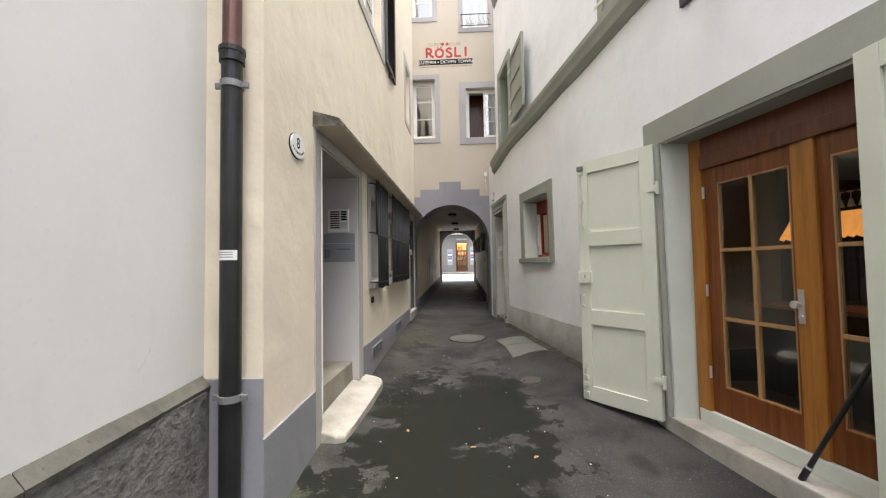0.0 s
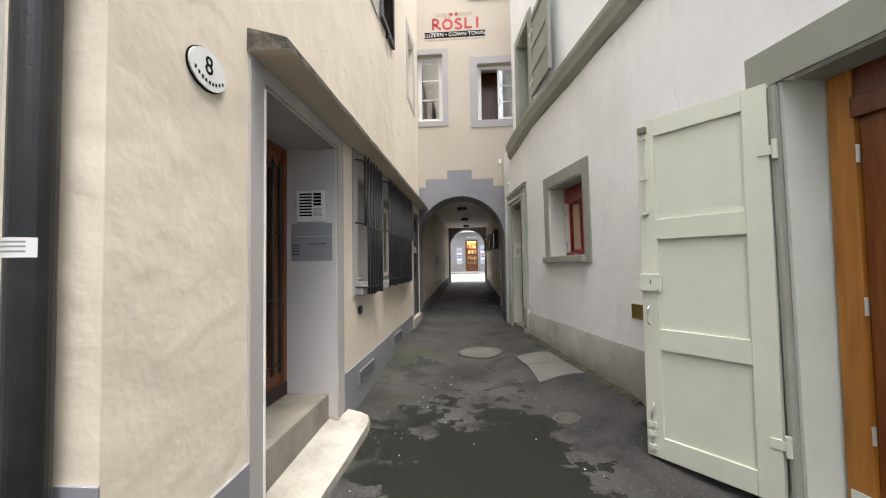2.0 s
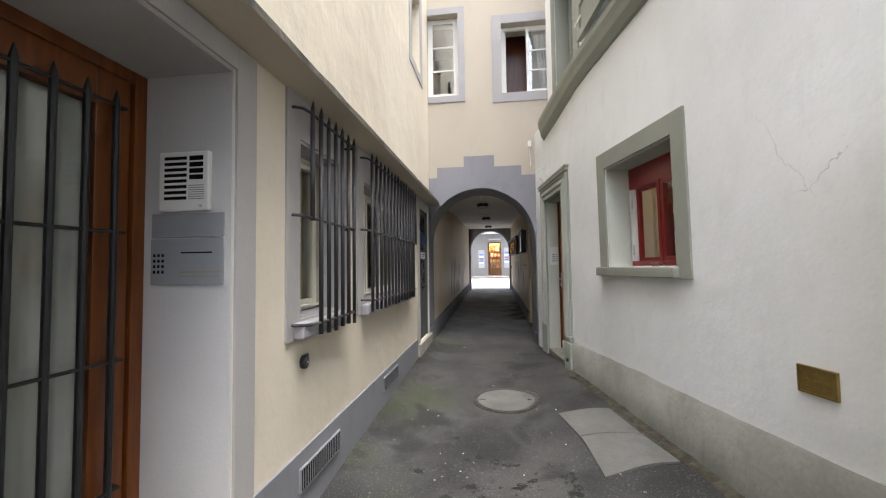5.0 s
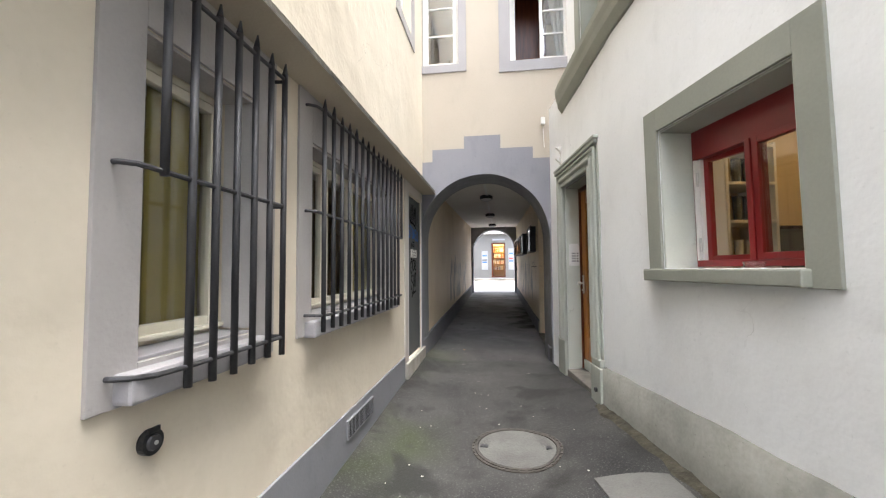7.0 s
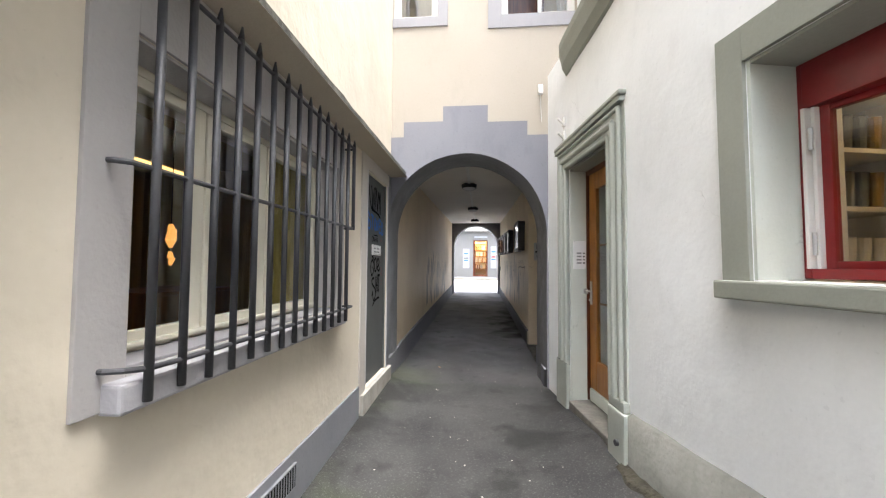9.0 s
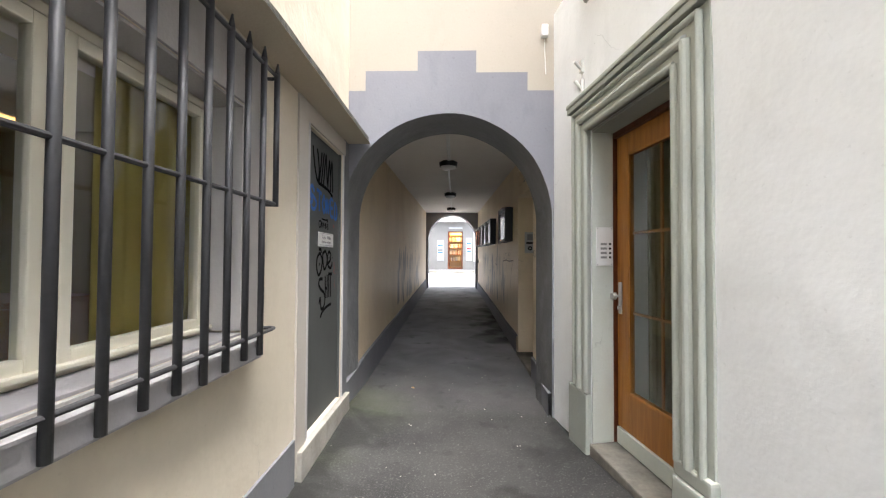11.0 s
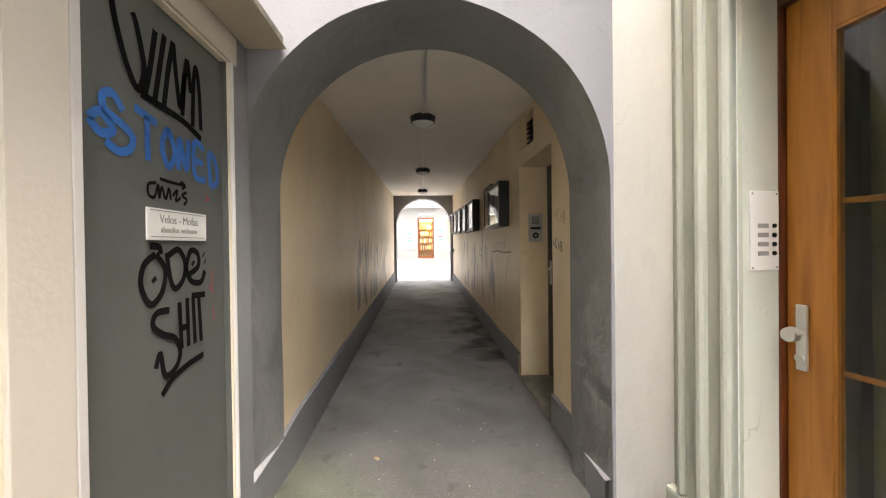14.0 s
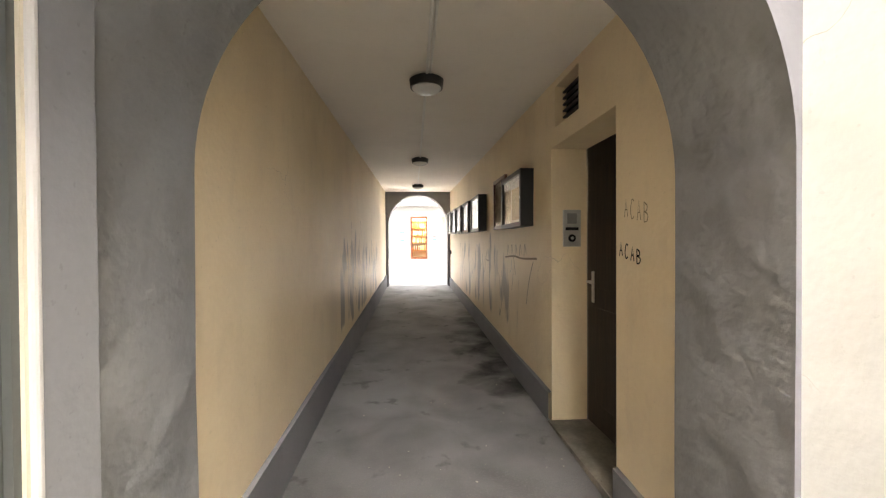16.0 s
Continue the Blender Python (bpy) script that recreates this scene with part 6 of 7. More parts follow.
    part("pull", tube(bmesh.new(), [to(w - 0.06, 0.005, z0 + 0.40), to(w - 0.075, 0.03, z0 + 0.38), to(w - 0.05, 0.03, z0 + 0.30), to(w - 0.055, 0.01, z0 + 0.25)], 0.006, 8), STEEL, b2)
    return t


shutter_leaf((1.785, 3.80), (1.27, 4.46), 0.045, 2.61, "pale green panelled door shutter standing open", 1)
shutter_leaf((2.19, 1.42), (2.125, 2.23), 0.045, 2.61, "pale green panelled door shutter nearly closed", 1, False)


def hinge_posts():
    bm = rod(bmesh.new(), right_wall(3.80, -0.02, 0.1), right_wall(3.80, -0.02, 2.58), 0.03, 10)
    structure("trim_shutter_post", bm, GREENGREY, "rounded grey stone edge by the shutter", "trim")


hinge_posts()


def red_window():
    to = right_wall
    t = thing("window_9", to(6.75, 0.25, 1.62), "dark red framed kitchen window, one casement ajar", "window", kind="structure")
    bm = frame_ring(bmesh.new(), 6.235, 7.276, 1.625, 2.628, 0.045, 0.24, 0.31, to, 0.004)
    box(bm, 6.27, 7.24, 0.235, 0.30, 2.40, 2.60, 0.004, to)
    part("window_frame", bm, REDPAINT, t)
    part("post", block(6.755, 6.795, 0.225, 0.285, 1.66, 2.41, 0.005, to), REDPAINT, t)
    s = part("sash", frame_ring(bmesh.new(), 6.285, 6.755, 1.665, 2.405, 0.042, 0.235, 0.28, to, 0.005), REDPAINT, t)
    glass_pane(6.322, 6.718, 1.702, 2.368, 0.255, to, s)
    # the open casement swings a little into the room
    hinge, ang = (7.20, 0.275), radians(9)
    sw = lambda a, b, c: to(hinge[0] - a * math.cos(ang), hinge[1] + a * math.sin(ang) + b, c)
    o = part("sash", frame_ring(bmesh.new(), 0.0, 0.415, 1.665, 2.41, 0.038, 0.0, 0.04, sw, 0.005), REDPAINT, t, "red casement standing ajar")
    glass_pane(0.034, 0.381, 1.70, 2.375, 0.018, sw, o)
    part("edge_strip", block(7.222, 7.240, 0.225, 0.27, 1.67, 2.40, 0.003, to), WHITEPAINT, t, "white rebate of the open casement")
    part("edge_strip", block(7.200, 7.216, 0.25, 0.29, 1.67, 2.40, 0.003, to), WHITEPAINT, t, "white rebate of the open casement")
    for z in (1.78, 2.25):
        part("hinge", rod(bmesh.new(), to(7.20, 0.225, z - 0.05), to(7.20, 0.225, z + 0.05), 0.009, 8), STEEL, t)
    part("window_sill", block(6.20, 7.43, -0.075, 0.24, 1.525, 1.612, 0.01, to), GREENGREY, t, "grey painted stone sill")
    g = thing("glass_ashtray", to(6.62, 0.1, 1.612), "small clear glass ashtray on the sill", "ashtray")
    bm = rod(bmesh.new(), to(6.62, 0.09, 1.612), to(6.62, 0.09, 1.618), 0.05, 16)
    part("base", bm, GLASS, g)
    bm = bmesh.new()
    n = 18
    ring = [[bm.verts.new(Vector(to(6.62, 0.09, z)) + Vector((r * math.cos(6.2832 * i / n), r * math.sin(6.2832 * i / n), 0))) for i in range(n)] for r, z in ((0.05, 1.615), (0.055, 1.65), (0.045, 1.65), (0.042, 1.62))]
    for p, q in zip(ring, ring[1:]):
        for i in range(n):
            bm.faces.new((p[i], p[(i + 1) % n], q[(i + 1) % n], q[i]))
    part("wall_ring", bm, GLASS, g)


red_window()


def kitchen():
    to = right_upright
    s = thing("kitchen_shelf", to(7.55, 1.2, 0.12), "white kitchen shelves with glasses", "shelf")
    for z in (1.40, 1.68, 1.96, 2.26, 2.56):
        part("board", block(7.38, 7.735, 0.62, 1.02, z, z + 0.025, 0.003, to), WHITEPAINT, s)
    for d in (0.6, 1.0):
        part("upright", block(7.38, 7.735, d, d + 0.022, 0.12, 2.6, 0.003, to), WHITEPAINT, s)
    for i in range(4):
        for z in (1.425, 1.705, 1.985, 2.285):
            d = 0.68 + 0.09 * i
            h = 0.13 if z < 1.9 else 0.20
            k = thing("drinking_glass" if h < 0.15 else "kitchen_jar", to(7.48, d, z), "drinking glass on the kitchen shelf" if h < 0.15 else "dark jar on the kitchen shelf", "glass" if h < 0.15 else "jar", group="glasses and jars on the kitchen shelf")
            part("body", rod(bmesh.new(), to(7.48, d, z), to(7.48, d, z + h), 0.027, 10, 0.035), LAMPGLASS if h < 0.15 else (DOORGREY if i % 3 else BRASS), k)
    p = thing("wall_picture", to(7.74, 1.4, 1.6), "dark framed picture on the kitchen wall", "picture")
    part("picture_frame", frame_ring(bmesh.new(), 1.2, 1.75, 1.55, 1.98, 0.03, 0.0, 0.022, lambda a, b, c: to(7.748 - b, a, c), 0.003), DARKWOOD, p)
    part("sheet", block(1.23, 1.72, 0.002, 0.01, 1.58, 1.95, 0, lambda a, b, c: to(7.748 - b, a, c)), DOORGREY, p)
    l = thing("kitchen_lamp", to(6.7, 1.0, 3.3), "round glowing kitchen ceiling lamp", "lamp")
    part("shade", rod(bmesh.new(), to(6.7, 1.0, 3.45), to(6.7, 1.0, 3.62), 0.2, 20), KITCHENGLOW, l)
    part("plate", rod(bmesh.new(), to(6.7, 1.0, 3.62), to(6.7, 1.0, 3.7), 0.12, 20), WHITEPAINT, l)


kitchen()


def brass_plaque():
    t = thing("brass_plaque", right_wall(5.24, 0, 0.965), "small worn brass plaque on the white wall", "plaque")
    pl = part("plate", block(5.145, 5.335, -0.014, 0.0, 0.965, 1.10, 0.002, right_wall), BRASS, t)
    part("rim", frame_ring(bmesh.new(), 5.142, 5.338, 0.962, 1.103, 0.010, -0.019, 0.0, right_wall, 0.002), BRASS, pl)
    for i in range(3):
        for k in range(3):
            part("bar", block(5.175 + 0.048 * k, 5.205 + 0.048 * k, -0.0165, -0.014, 0.99 + 0.032 * i, 1.005 + 0.032 * i, 0.001, right_wall), BRASS, pl)


brass_plaque()


def glazed_door():
    to = right_upright
    t = thing("door_4", to(9.0, 0.28, 0.35), "orange-brown wooden door with six glass panes", "door", kind="structure")
    bm = bmesh.new()
    box(bm, 9.455, 9.478, 0.17, 0.26, 0.35, 2.655, 0.004, to)
    box(bm, 8.534, 8.56, 0.17, 0.26, 0.35, 2.655, 0.004, to)
    box(bm, 8.56, 9.455, 0.17, 0.26, 2.60, 2.655, 0.004, to)
    part("door_frame", bm, REDWOOD, t)
    leaf = panel_of_panes("door_leaf", 8.50, 9.453, 0.475, 2.60, 0.145, 0.275, 0.15, 2, 3, 0.20, to, ORANGEWOOD, ORANGEWOOD, t, "", 0.010, 0.016)
    part("kick_board", block(8.56, 9.453, 0.19, 0.24, 0.352, 0.468, 0.004, to), PALEGREEN, t, "pale grey-green threshold board")
    door_handle(leaf, (9.395, 0.195, 1.43), to)
    c = thing("curtain", to(9.0, 0.3, 0.5), "dark olive curtain behind the door glass", "curtain")
    bm = bmesh.new()
    prev = None
    for i in range(34):
        a = 8.58 + 0.021 * i
        w = 0.014 * math.sin(i * 1.15) + 0.01 * math.sin(i * 0.41)
        cur = [bm.verts.new(to(a, 0.33 + w, 0.5)), bm.verts.new(to(a + 0.004 * (i % 5), 0.33 + w, 2.6))]
        if prev:
            bm.faces.new((*prev, *cur[::-1])).smooth = True
        prev = cur
    part("cloth", bm, DARKOLIVE, c)
    s = thing("bell_plate", right_wall(9.46, 0.1, 1.65), "steel bell plate with four buttons and name tags", "doorbell")
    rev = lambda a, b, c: right_wall(9.461 - b, a, c)
    pl = part("plate", block(0.03, 0.165, 0.0, 0.005, 1.65, 1.935, 0.002, rev), SIGNWHITE, s)
    for i in range(4):
        z = 1.81 - 0.033 * i
        part("button", rod(bmesh.new(), rev(0.14, 0.004, z), rev(0.14, 0.011, z), 0.008, 12), INKBLACK, pl)
        part("name_tag", block(0.065, 0.115, 0.005, 0.0065, z - 0.008, z + 0.008, 0, rev), INKGREY, pl)
    for a, z in ((0.04, 1.925), (0.155, 1.925), (0.04, 1.66), (0.155, 1.66)):
        part("screw", rod(bmesh.new(), rev(a, 0.004, z), rev(a, 0.0065, z), 0.004, 8), INKGREY, pl)


glazed_door()


def upper_east():
    simple_window("window_10", 7.87, 8.70, 4.16, 5.60, right_upper, GREENGREY, "upper window of the white house", 0.2)
    simple_window("window_11", 2.7, 3.5, 4.16, 5.36, right_upper, GREENGREY, "upper window of the white house", 0.2)
    bm = frame_ring(bmesh.new(), 7.872, 8.698, 4.162, 5.598, 0.014, 0.002, 0.198, right_upper)
    frame_ring(bm, 2.702, 3.498, 4.162, 5.358, 0.014, 0.002, 0.198, right_upper)
    structure("trim_upper_reveals", bm, GREENGREY, "grey painted reveal linings of the upper windows", "trim")
    for a0, a1, k in ((6.70, 7.62, 0.10), (3.62, 4.5, 0.04)):
        to = lambda a, b, c: right_upper(a, b - 0.02 - k * (7.62 - a if a0 > 5 else a - 3.6), c)
        t = thing("window_shutter", to((a0 + a1) / 2, 0, 4.2), "green-grey panelled window shutter folded back", "shutter", group="shutters of the white house")
        part("board", block(a0, a1, -0.04, -0.01, 4.19, 5.46, 0.004, to), GREENGREY, t)
        part("stile", block(a0, a0 + 0.09, -0.06, -0.04, 4.19, 5.46, 0.003, to), GREENGREY, t)
        part("stile", block(a1 - 0.09, a1, -0.06, -0.04, 4.19, 5.46, 0.003, to), GREENGREY, t)
        for z in (4.19, 4.55, 4.92, 5.37):
            part("rail", block(a0 + 0.09, a1 - 0.09, -0.059, -0.04, z, z + 0.09, 0.003, to), GREENGREY, t)
        for z in (4.4, 5.2):
            part("hinge", block(a1 - 0.16, a1 + 0.05, -0.066, -0.06, z - 0.02, z + 0.02, 0.002, to), SHUTTER, t)
    l = thing("wall_spotlight", right_wall(3.0, 0, 3.6), "black round spotlight on the white wall", "lamp")
    part("arm", rod(bmesh.new(), right_wall(3.0, 0.02, 3.80), right_wall(3.0, -0.10, 3.74), 0.016, 10), BLACKIRON, l)
    part("head", rod(bmesh.new(), right_wall(3.0, -0.06, 3.78), right_wall(3.02, -0.17, 3.58), 0.055, 16, 0.075), BLACKIRON, l)
    part("mount", block(2.94, 3.06, -0.02, 0.01, 3.74, 3.86, 0.006, right_wall), BLACKIRON, l)
    s = thing("cable_box", right_wall(3.35, 0, 3.66), "small grey cable box on the white wall", "cable box")
    part("casing", block(3.25, 3.42, -0.04, 0.0, 3.66, 3.74, 0.008, right_wall), IRON, s)


upper_east()

# ---- covers in the paving ----


def ground_cover(name, outline, h, mat, label, category, thick=0.03):
    t = thing(name, (outline[0][0], outline[0][1], ground_z(*outline[0])), label, category)
    bm = bmesh.new()
    if len(outline) == 4:
        n = 8
        p = [Vector(q) for q in outline]
        at = lambda i, j: (p[0] * (1 - i / n) + p[3] * i / n) * (1 - j / n) + (p[1] * (1 - i / n) + p[2] * i / n) * j / n
        grid = [[bm.verts.new((*at(i, j), ground_z(*at(i, j)) + h)) for j in range(n + 1)] for i in range(n + 1)]
        for i in range(n):
            for j in range(n):
                bm.faces.new((grid[i][j], grid[i + 1][j], grid[i + 1][j + 1], grid[i][j + 1]))
        rim = [e for e in bm.edges if e.is_boundary]
        down = bmesh.ops.extrude_edge_only(bm, edges=rim)["geom"]
        for v in down:
            if isinstance(v, bmesh.types.BMVert):
                v.co.z -= thick
        part("slab", bm, mat, t)
        return t
    top = [bm.verts.new((x, y, ground_z(x, y) + h)) for x, y in outline]
    low = [bm.verts.new((x, y, ground_z(x, y) - thick)) for x, y in outline]
    bm.faces.new(top)
    for i in range(len(top)):
        bm.faces.new((top[i], top[(i + 1) % len(top)], low[(i + 1) % len(top)], low[i]))
    bmesh.ops.bevel(bm, geom=[e for e in bm.edges if e.verts[0] in top and e.verts[1] in top], offset=0.004, segments=1, affect="EDGES")
    part("slab", bm, mat, t)
    return t


def ring_mesh(cx, cy, r0, r1, h, n=48):
    bm = bmesh.new()
    rows = [[bm.verts.new((cx + r * math.cos(6.2832 * i / n), cy + r * math.sin(6.2832 * i / n), ground_z(cx + r * math.cos(6.2832 * i / n), cy + r * math.sin(6.2832 * i / n)) + z)) for i in range(n)]
            for r, z in ((r0, -0.02), (r0, h), (r1, h), (r1, -0.02))]
    for p, q in zip(rows, rows[1:]):
        for i in range(n):
            bm.faces.new((p[i], p[(i + 1) % n], q[(i + 1) % n], q[i]))
    return bm


def covers():
    circle = lambda cx, cy, r, n=44: [(cx + r * math.cos(6.2832 * i / n), cy + r * math.sin(6.2832 * i / n)) for i in range(n)]
    m = ground_cover("manhole_cover", circle(0.035, 7.61, 0.318), 0.012, METALCOVER, "round concrete-filled manhole cover with iron rim", "manhole cover")
    part("rim", ring_mesh(0.035, 7.61, 0.326, 0.345, 0.014), RUSTY, m)
    part("rim", ring_mesh(0.035, 7.61, 0.352, 0.372, 0.010), RUSTY, m)
    for i in range(40):
        a = 6.2832 * i / 40
        c, s = math.cos(a), math.sin(a)
        x, y = 0.035 + 0.362 * c, 7.61 + 0.362 * s
        part("stud", block(x - 0.008, x + 0.008, y - 0.008, y + 0.008, ground_z(x, y), ground_z(x, y) + 0.015), RUSTY, m)
    for x in (-0.235, 0.305):
        part("lift_hole", block(x - 0.035, x + 0.035, 7.58, 7.635, ground_z(x, 7.6) + 0.005, ground_z(x, 7.6) + 0.016, 0.004), BLACKIRON, m)
    for k, pts in enumerate(([(0.535, 7.09), (0.635, 6.56), (1.118, 6.545), (1.007, 7.06)], [(0.638, 6.55), (0.70, 6.02), (1.24, 6.11), (1.12, 6.535)])):
        ground_cover("cover_slab", pts, 0.016, METALCOVER, "square worn concrete cover slab", "cover slab")
    d = ground_cover("drain_cover", circle(0.815, 5.17, 0.135, 8), 0.008, RUSTY, "small rusty octagonal drain cover", "drain cover")
    for i in range(7):
        for j in range(7):
            x, y = 0.815 + 0.03 * (i - 3), 5.17 + 0.03 * (j - 3)
            if math.hypot(x - 0.815, y - 5.17) < 0.105:
                part("stud", block(x - 0.009, x + 0.009, y - 0.009, y + 0.009, ground_z(x, y), ground_z(x, y) + 0.013), RUSTY, d)
    # litter, leaves and chewing-gum spots
    bm = bmesh.new()
    rng = random.Random(7)
    for _ in range(150):
        y = rng.uniform(1.5, 14.0)
        x = rng.uniform(-0.95, 0.6 + max(0, 0.8 * (9 - y) / 7))
        r = rng.uniform(0.003, 0.009)
        z = ground_z(x, y) + 0.007
        pts = [bm.verts.new((x + r * rng.uniform(0.5, 1.3) * math.cos(k * 1.2566), y + r * rng.uniform(0.5, 1.3) * math.sin(k * 1.2566), z)) for k in range(5)]
        f = bm.faces.new(pts)
        v = bmesh.ops.extrude_discrete_faces(bm, faces=[f])["faces"][0]
        for w in v.verts:
            w.co.z += 0.003
    tagged(part("litter", bm, STEPSTONE), "pale crumbs and gum spots on the asphalt", "litter", kind="stuff")
    for i, (x, y, a) in enumerate(((-0.55, 3.75, 0.4), (0.05, 3.45, 1.9), (-0.7, 10.9, 0.9), (0.55, 3.3, 2.4))):
        t = thing("fallen_leaf", (x, y, ground_z(x, y)), "small dry brown leaf on the asphalt", "leaf", group="dry leaves on the ground")
        bm = bmesh.new()
        pts = [(0.0, -0.03, 0), (0.014, -0.01, 0.006), (0.012, 0.012, 0.008), (0.0, 0.032, 0.003), (-0.012, 0.012, 0.007), (-0.014, -0.01, 0.005)]
        c = bm.verts.new((x, y, ground_z(x, y) + 0.009))
        v = [bm.verts.new((x + px * math.cos(a) - py * math.sin(a), y + px * math.sin(a) + py * math.cos(a), ground_z(x, y) + 0.009 + pz)) for px, py, pz in pts]
        for k in range(6):
            bm.faces.new((c, v[k], v[(k + 1) % 6]))
        part("blade", bm, MUNTIN, t)


covers()

# ---- the passage ----


def passage_lamps():
    prev = 10.68
    for i, y in enumerate((12.3, 15.5, 18.7)):
        z = PASS_C(y)
        t = thing("ceiling_lamp", (-0.34, y, z), "round passage lamp with a black ring and frosted glass, unlit", "lamp", group="passage ceiling lamps")
        part("mount", rod(bmesh.new(), (-0.34, y, z), (-0.34, y, z - 0.022), 0.10, 28), BLACKIRON, t)
        part("ring", rod(bmesh.new(), (-0.34, y, z - 0.02), (-0.34, y, z - 0.082), 0.135, 32, 0.128), BLACKIRON, t)
        bm = bmesh.new()
        bmesh.ops.create_uvsphere(bm, u_segments=24, v_segments=12, radius=0.117, matrix=Matrix.Translation((-0.34, y, z - 0.078)) @ Matrix.Diagonal((1, 1, 0.42, 1)))
        for f in bm.faces:
            f.smooth = True
        part("diffuser", bm, LAMPGLASS, t)
        c = thing("cable_conduit", (-0.34, prev, PASS_C(prev)), "grey conduit along the passage ceiling", "conduit", group="conduits on the passage ceiling")
        part("tube", rod(bmesh.new(), (-0.34, prev, PASS_C(prev) - 0.012), (-0.34, y - 0.12, PASS_C(y - 0.12) - 0.012), 0.012, 8), WHITEPAINT, c)
        if i == 0:
            part("tube", rod(bmesh.new(), (-0.315, prev, PASS_C(prev) - 0.010), (-0.315, y - 0.12, PASS_C(y - 0.12) - 0.010), 0.009, 8), WHITEPAINT, c)
        prev = y + 0.12


passage_lamps()


def passage_niche():
    t = thing("door_5", pass_right(11.8, 0.3, 0.35), "dark brown door set back in the passage wall", "door", kind="structure")
    part("door_leaf", block(11.36, 12.35, 0.30, 0.345, 0.345, 2.60, 0.003, pass_right), DARKWOOD, t)
    for c0, c1 in ((0.55, 1.3), (1.45, 2.4)):
        part("panel", block(11.5, 12.2, 0.288, 0.30, c0, c1, 0.006, pass_right), DARKWOOD, t)
    h = part("door_handle", block(12.23, 12.265, 0.29, 0.30, 1.33, 1.58, 0.003, pass_right), STEEL, t)
    part("lever", tube(bmesh.new(), [pass_right(12.247, 0.29, 1.5), pass_right(12.247, 0.245, 1.5), pass_right(12.2, 0.235, 1.5), pass_right(12.13, 0.235, 1.495)], 0.009, 8), STEEL, h)
    structure("floor_niche", block(11.33, 12.38, -0.03, 0.36, 0.1, 0.335, 0.006, pass_right), CAPSTONE, "worn stone niche threshold", "step")
    structure("wall_niche_back", block(11.2, 12.6, 0.35, 0.45, -0.2, 3.4, 0, pass_right), ROOMDARK, "closing wall behind the niche", "wall")
    v = thing("ventilation_opening", pass_right(12.06, 0.1, 2.74), "dark square opening with a grille above the door", "vent")
    # black sheet painted in for the darkness of the opening
    part("dark_hollow", block(11.845, 12.275, 0.09, 0.10, 2.745, 3.055, 0, pass_right), INKBLACK, v)
    for i in range(6):
        part("slat", block(11.845, 12.275, 0.06, 0.08, 2.76 + 0.05 * i, 2.775 + 0.05 * i, 0, pass_right), BLACKIRON, v)
    face = lambda a, b, c: (0.0 + a, 12.37 - b, c)
    s = thing("intercom", (0.86, 12.37, 1.78), "steel intercom with speaker grille and camera eye", "intercom")
    pl = part("plate", block(0.785, 0.935, 0.0, 0.012, 1.78, 2.085, 0.003, face), STEEL, s)
    part("speaker", block(0.82, 0.90, 0.012, 0.015, 1.97, 2.055, 0.002, face), INKGREY, pl)
    part("name_button", block(0.805, 0.915, 0.012, 0.016, 1.915, 1.94, 0.002, face), INKBLACK, pl)
    part("button_ring", rod(bmesh.new(), face(0.86, 0.011, 1.85), face(0.86, 0.016, 1.85), 0.032, 18), INKBLACK, pl)
    part("button", rod(bmesh.new(), face(0.86, 0.015, 1.85), face(0.86, 0.022, 1.85), 0.013, 14), STEEL, pl)


passage_niche()


def display_cases():
    rng = random.Random(3)
    spans = [(12.83, 13.62, 1.975, 2.52, 0.13), (13.83, 14.46, 1.995, 2.64, 0.035), (15.08, 15.86, 2.01, 2.56, 0.13), (16.15, 16.9, 2.02, 2.58, 0.13), (17.15, 17.9, 2.04, 2.60, 0.13), (18.1, 18.85, 2.06, 2.62, 0.13), (19.05, 19.75, 2.08, 2.64, 0.13)]
    for i, (a0, a1, c0, c1, d) in enumerate(spans):
        thin = d < 0.1
        t = thing("display_case", pass_right((a0 + a1) / 2, -d / 2, c0), "shallow reddish wooden picture frame on the passage wall" if thin else "black glazed display case on the passage wall", "display case",
                  group="display cases in the passage")
        mat = REDWOOD if thin else BLACKIRON
        part("case_frame", frame_ring(bmesh.new(), a0, a1, c0, c1, 0.045, -d, 0.0, pass_right, 0.004), mat, t)
        part("back_board", block(a0 + 0.045, a1 - 0.045, -0.02, 0.0, c0 + 0.045, c1 - 0.045, 0, pass_right), CURTAIN if not thin else ROOMWARM, t)
        n = 2 if not thin else 1
        for k in range(n):
            w = (a1 - a0 - 0.16) / n
            p0 = a0 + 0.08 + w * k + 0.015
            part("poster", block(p0, p0 + w - 0.03, -0.024, -0.02, c0 + 0.09, c1 - 0.09 - 0.05 * rng.random(), 0, pass_right), (SIGNWHITE, INKFADED, ROOMWARM)[(i + k) % 3], t)
        glass_pane(a0 + 0.04, a1 - 0.04, c0 + 0.04, c1 - 0.04, -d + 0.015, pass_right, t)
        part("lock", rod(bmesh.new(), pass_right(a0 + 0.022, -d - 0.004, (c0 + c1) / 2), pass_right(a0 + 0.022, -d + 0.004, (c0 + c1) / 2), 0.008, 8), STEEL, t)


display_cases()


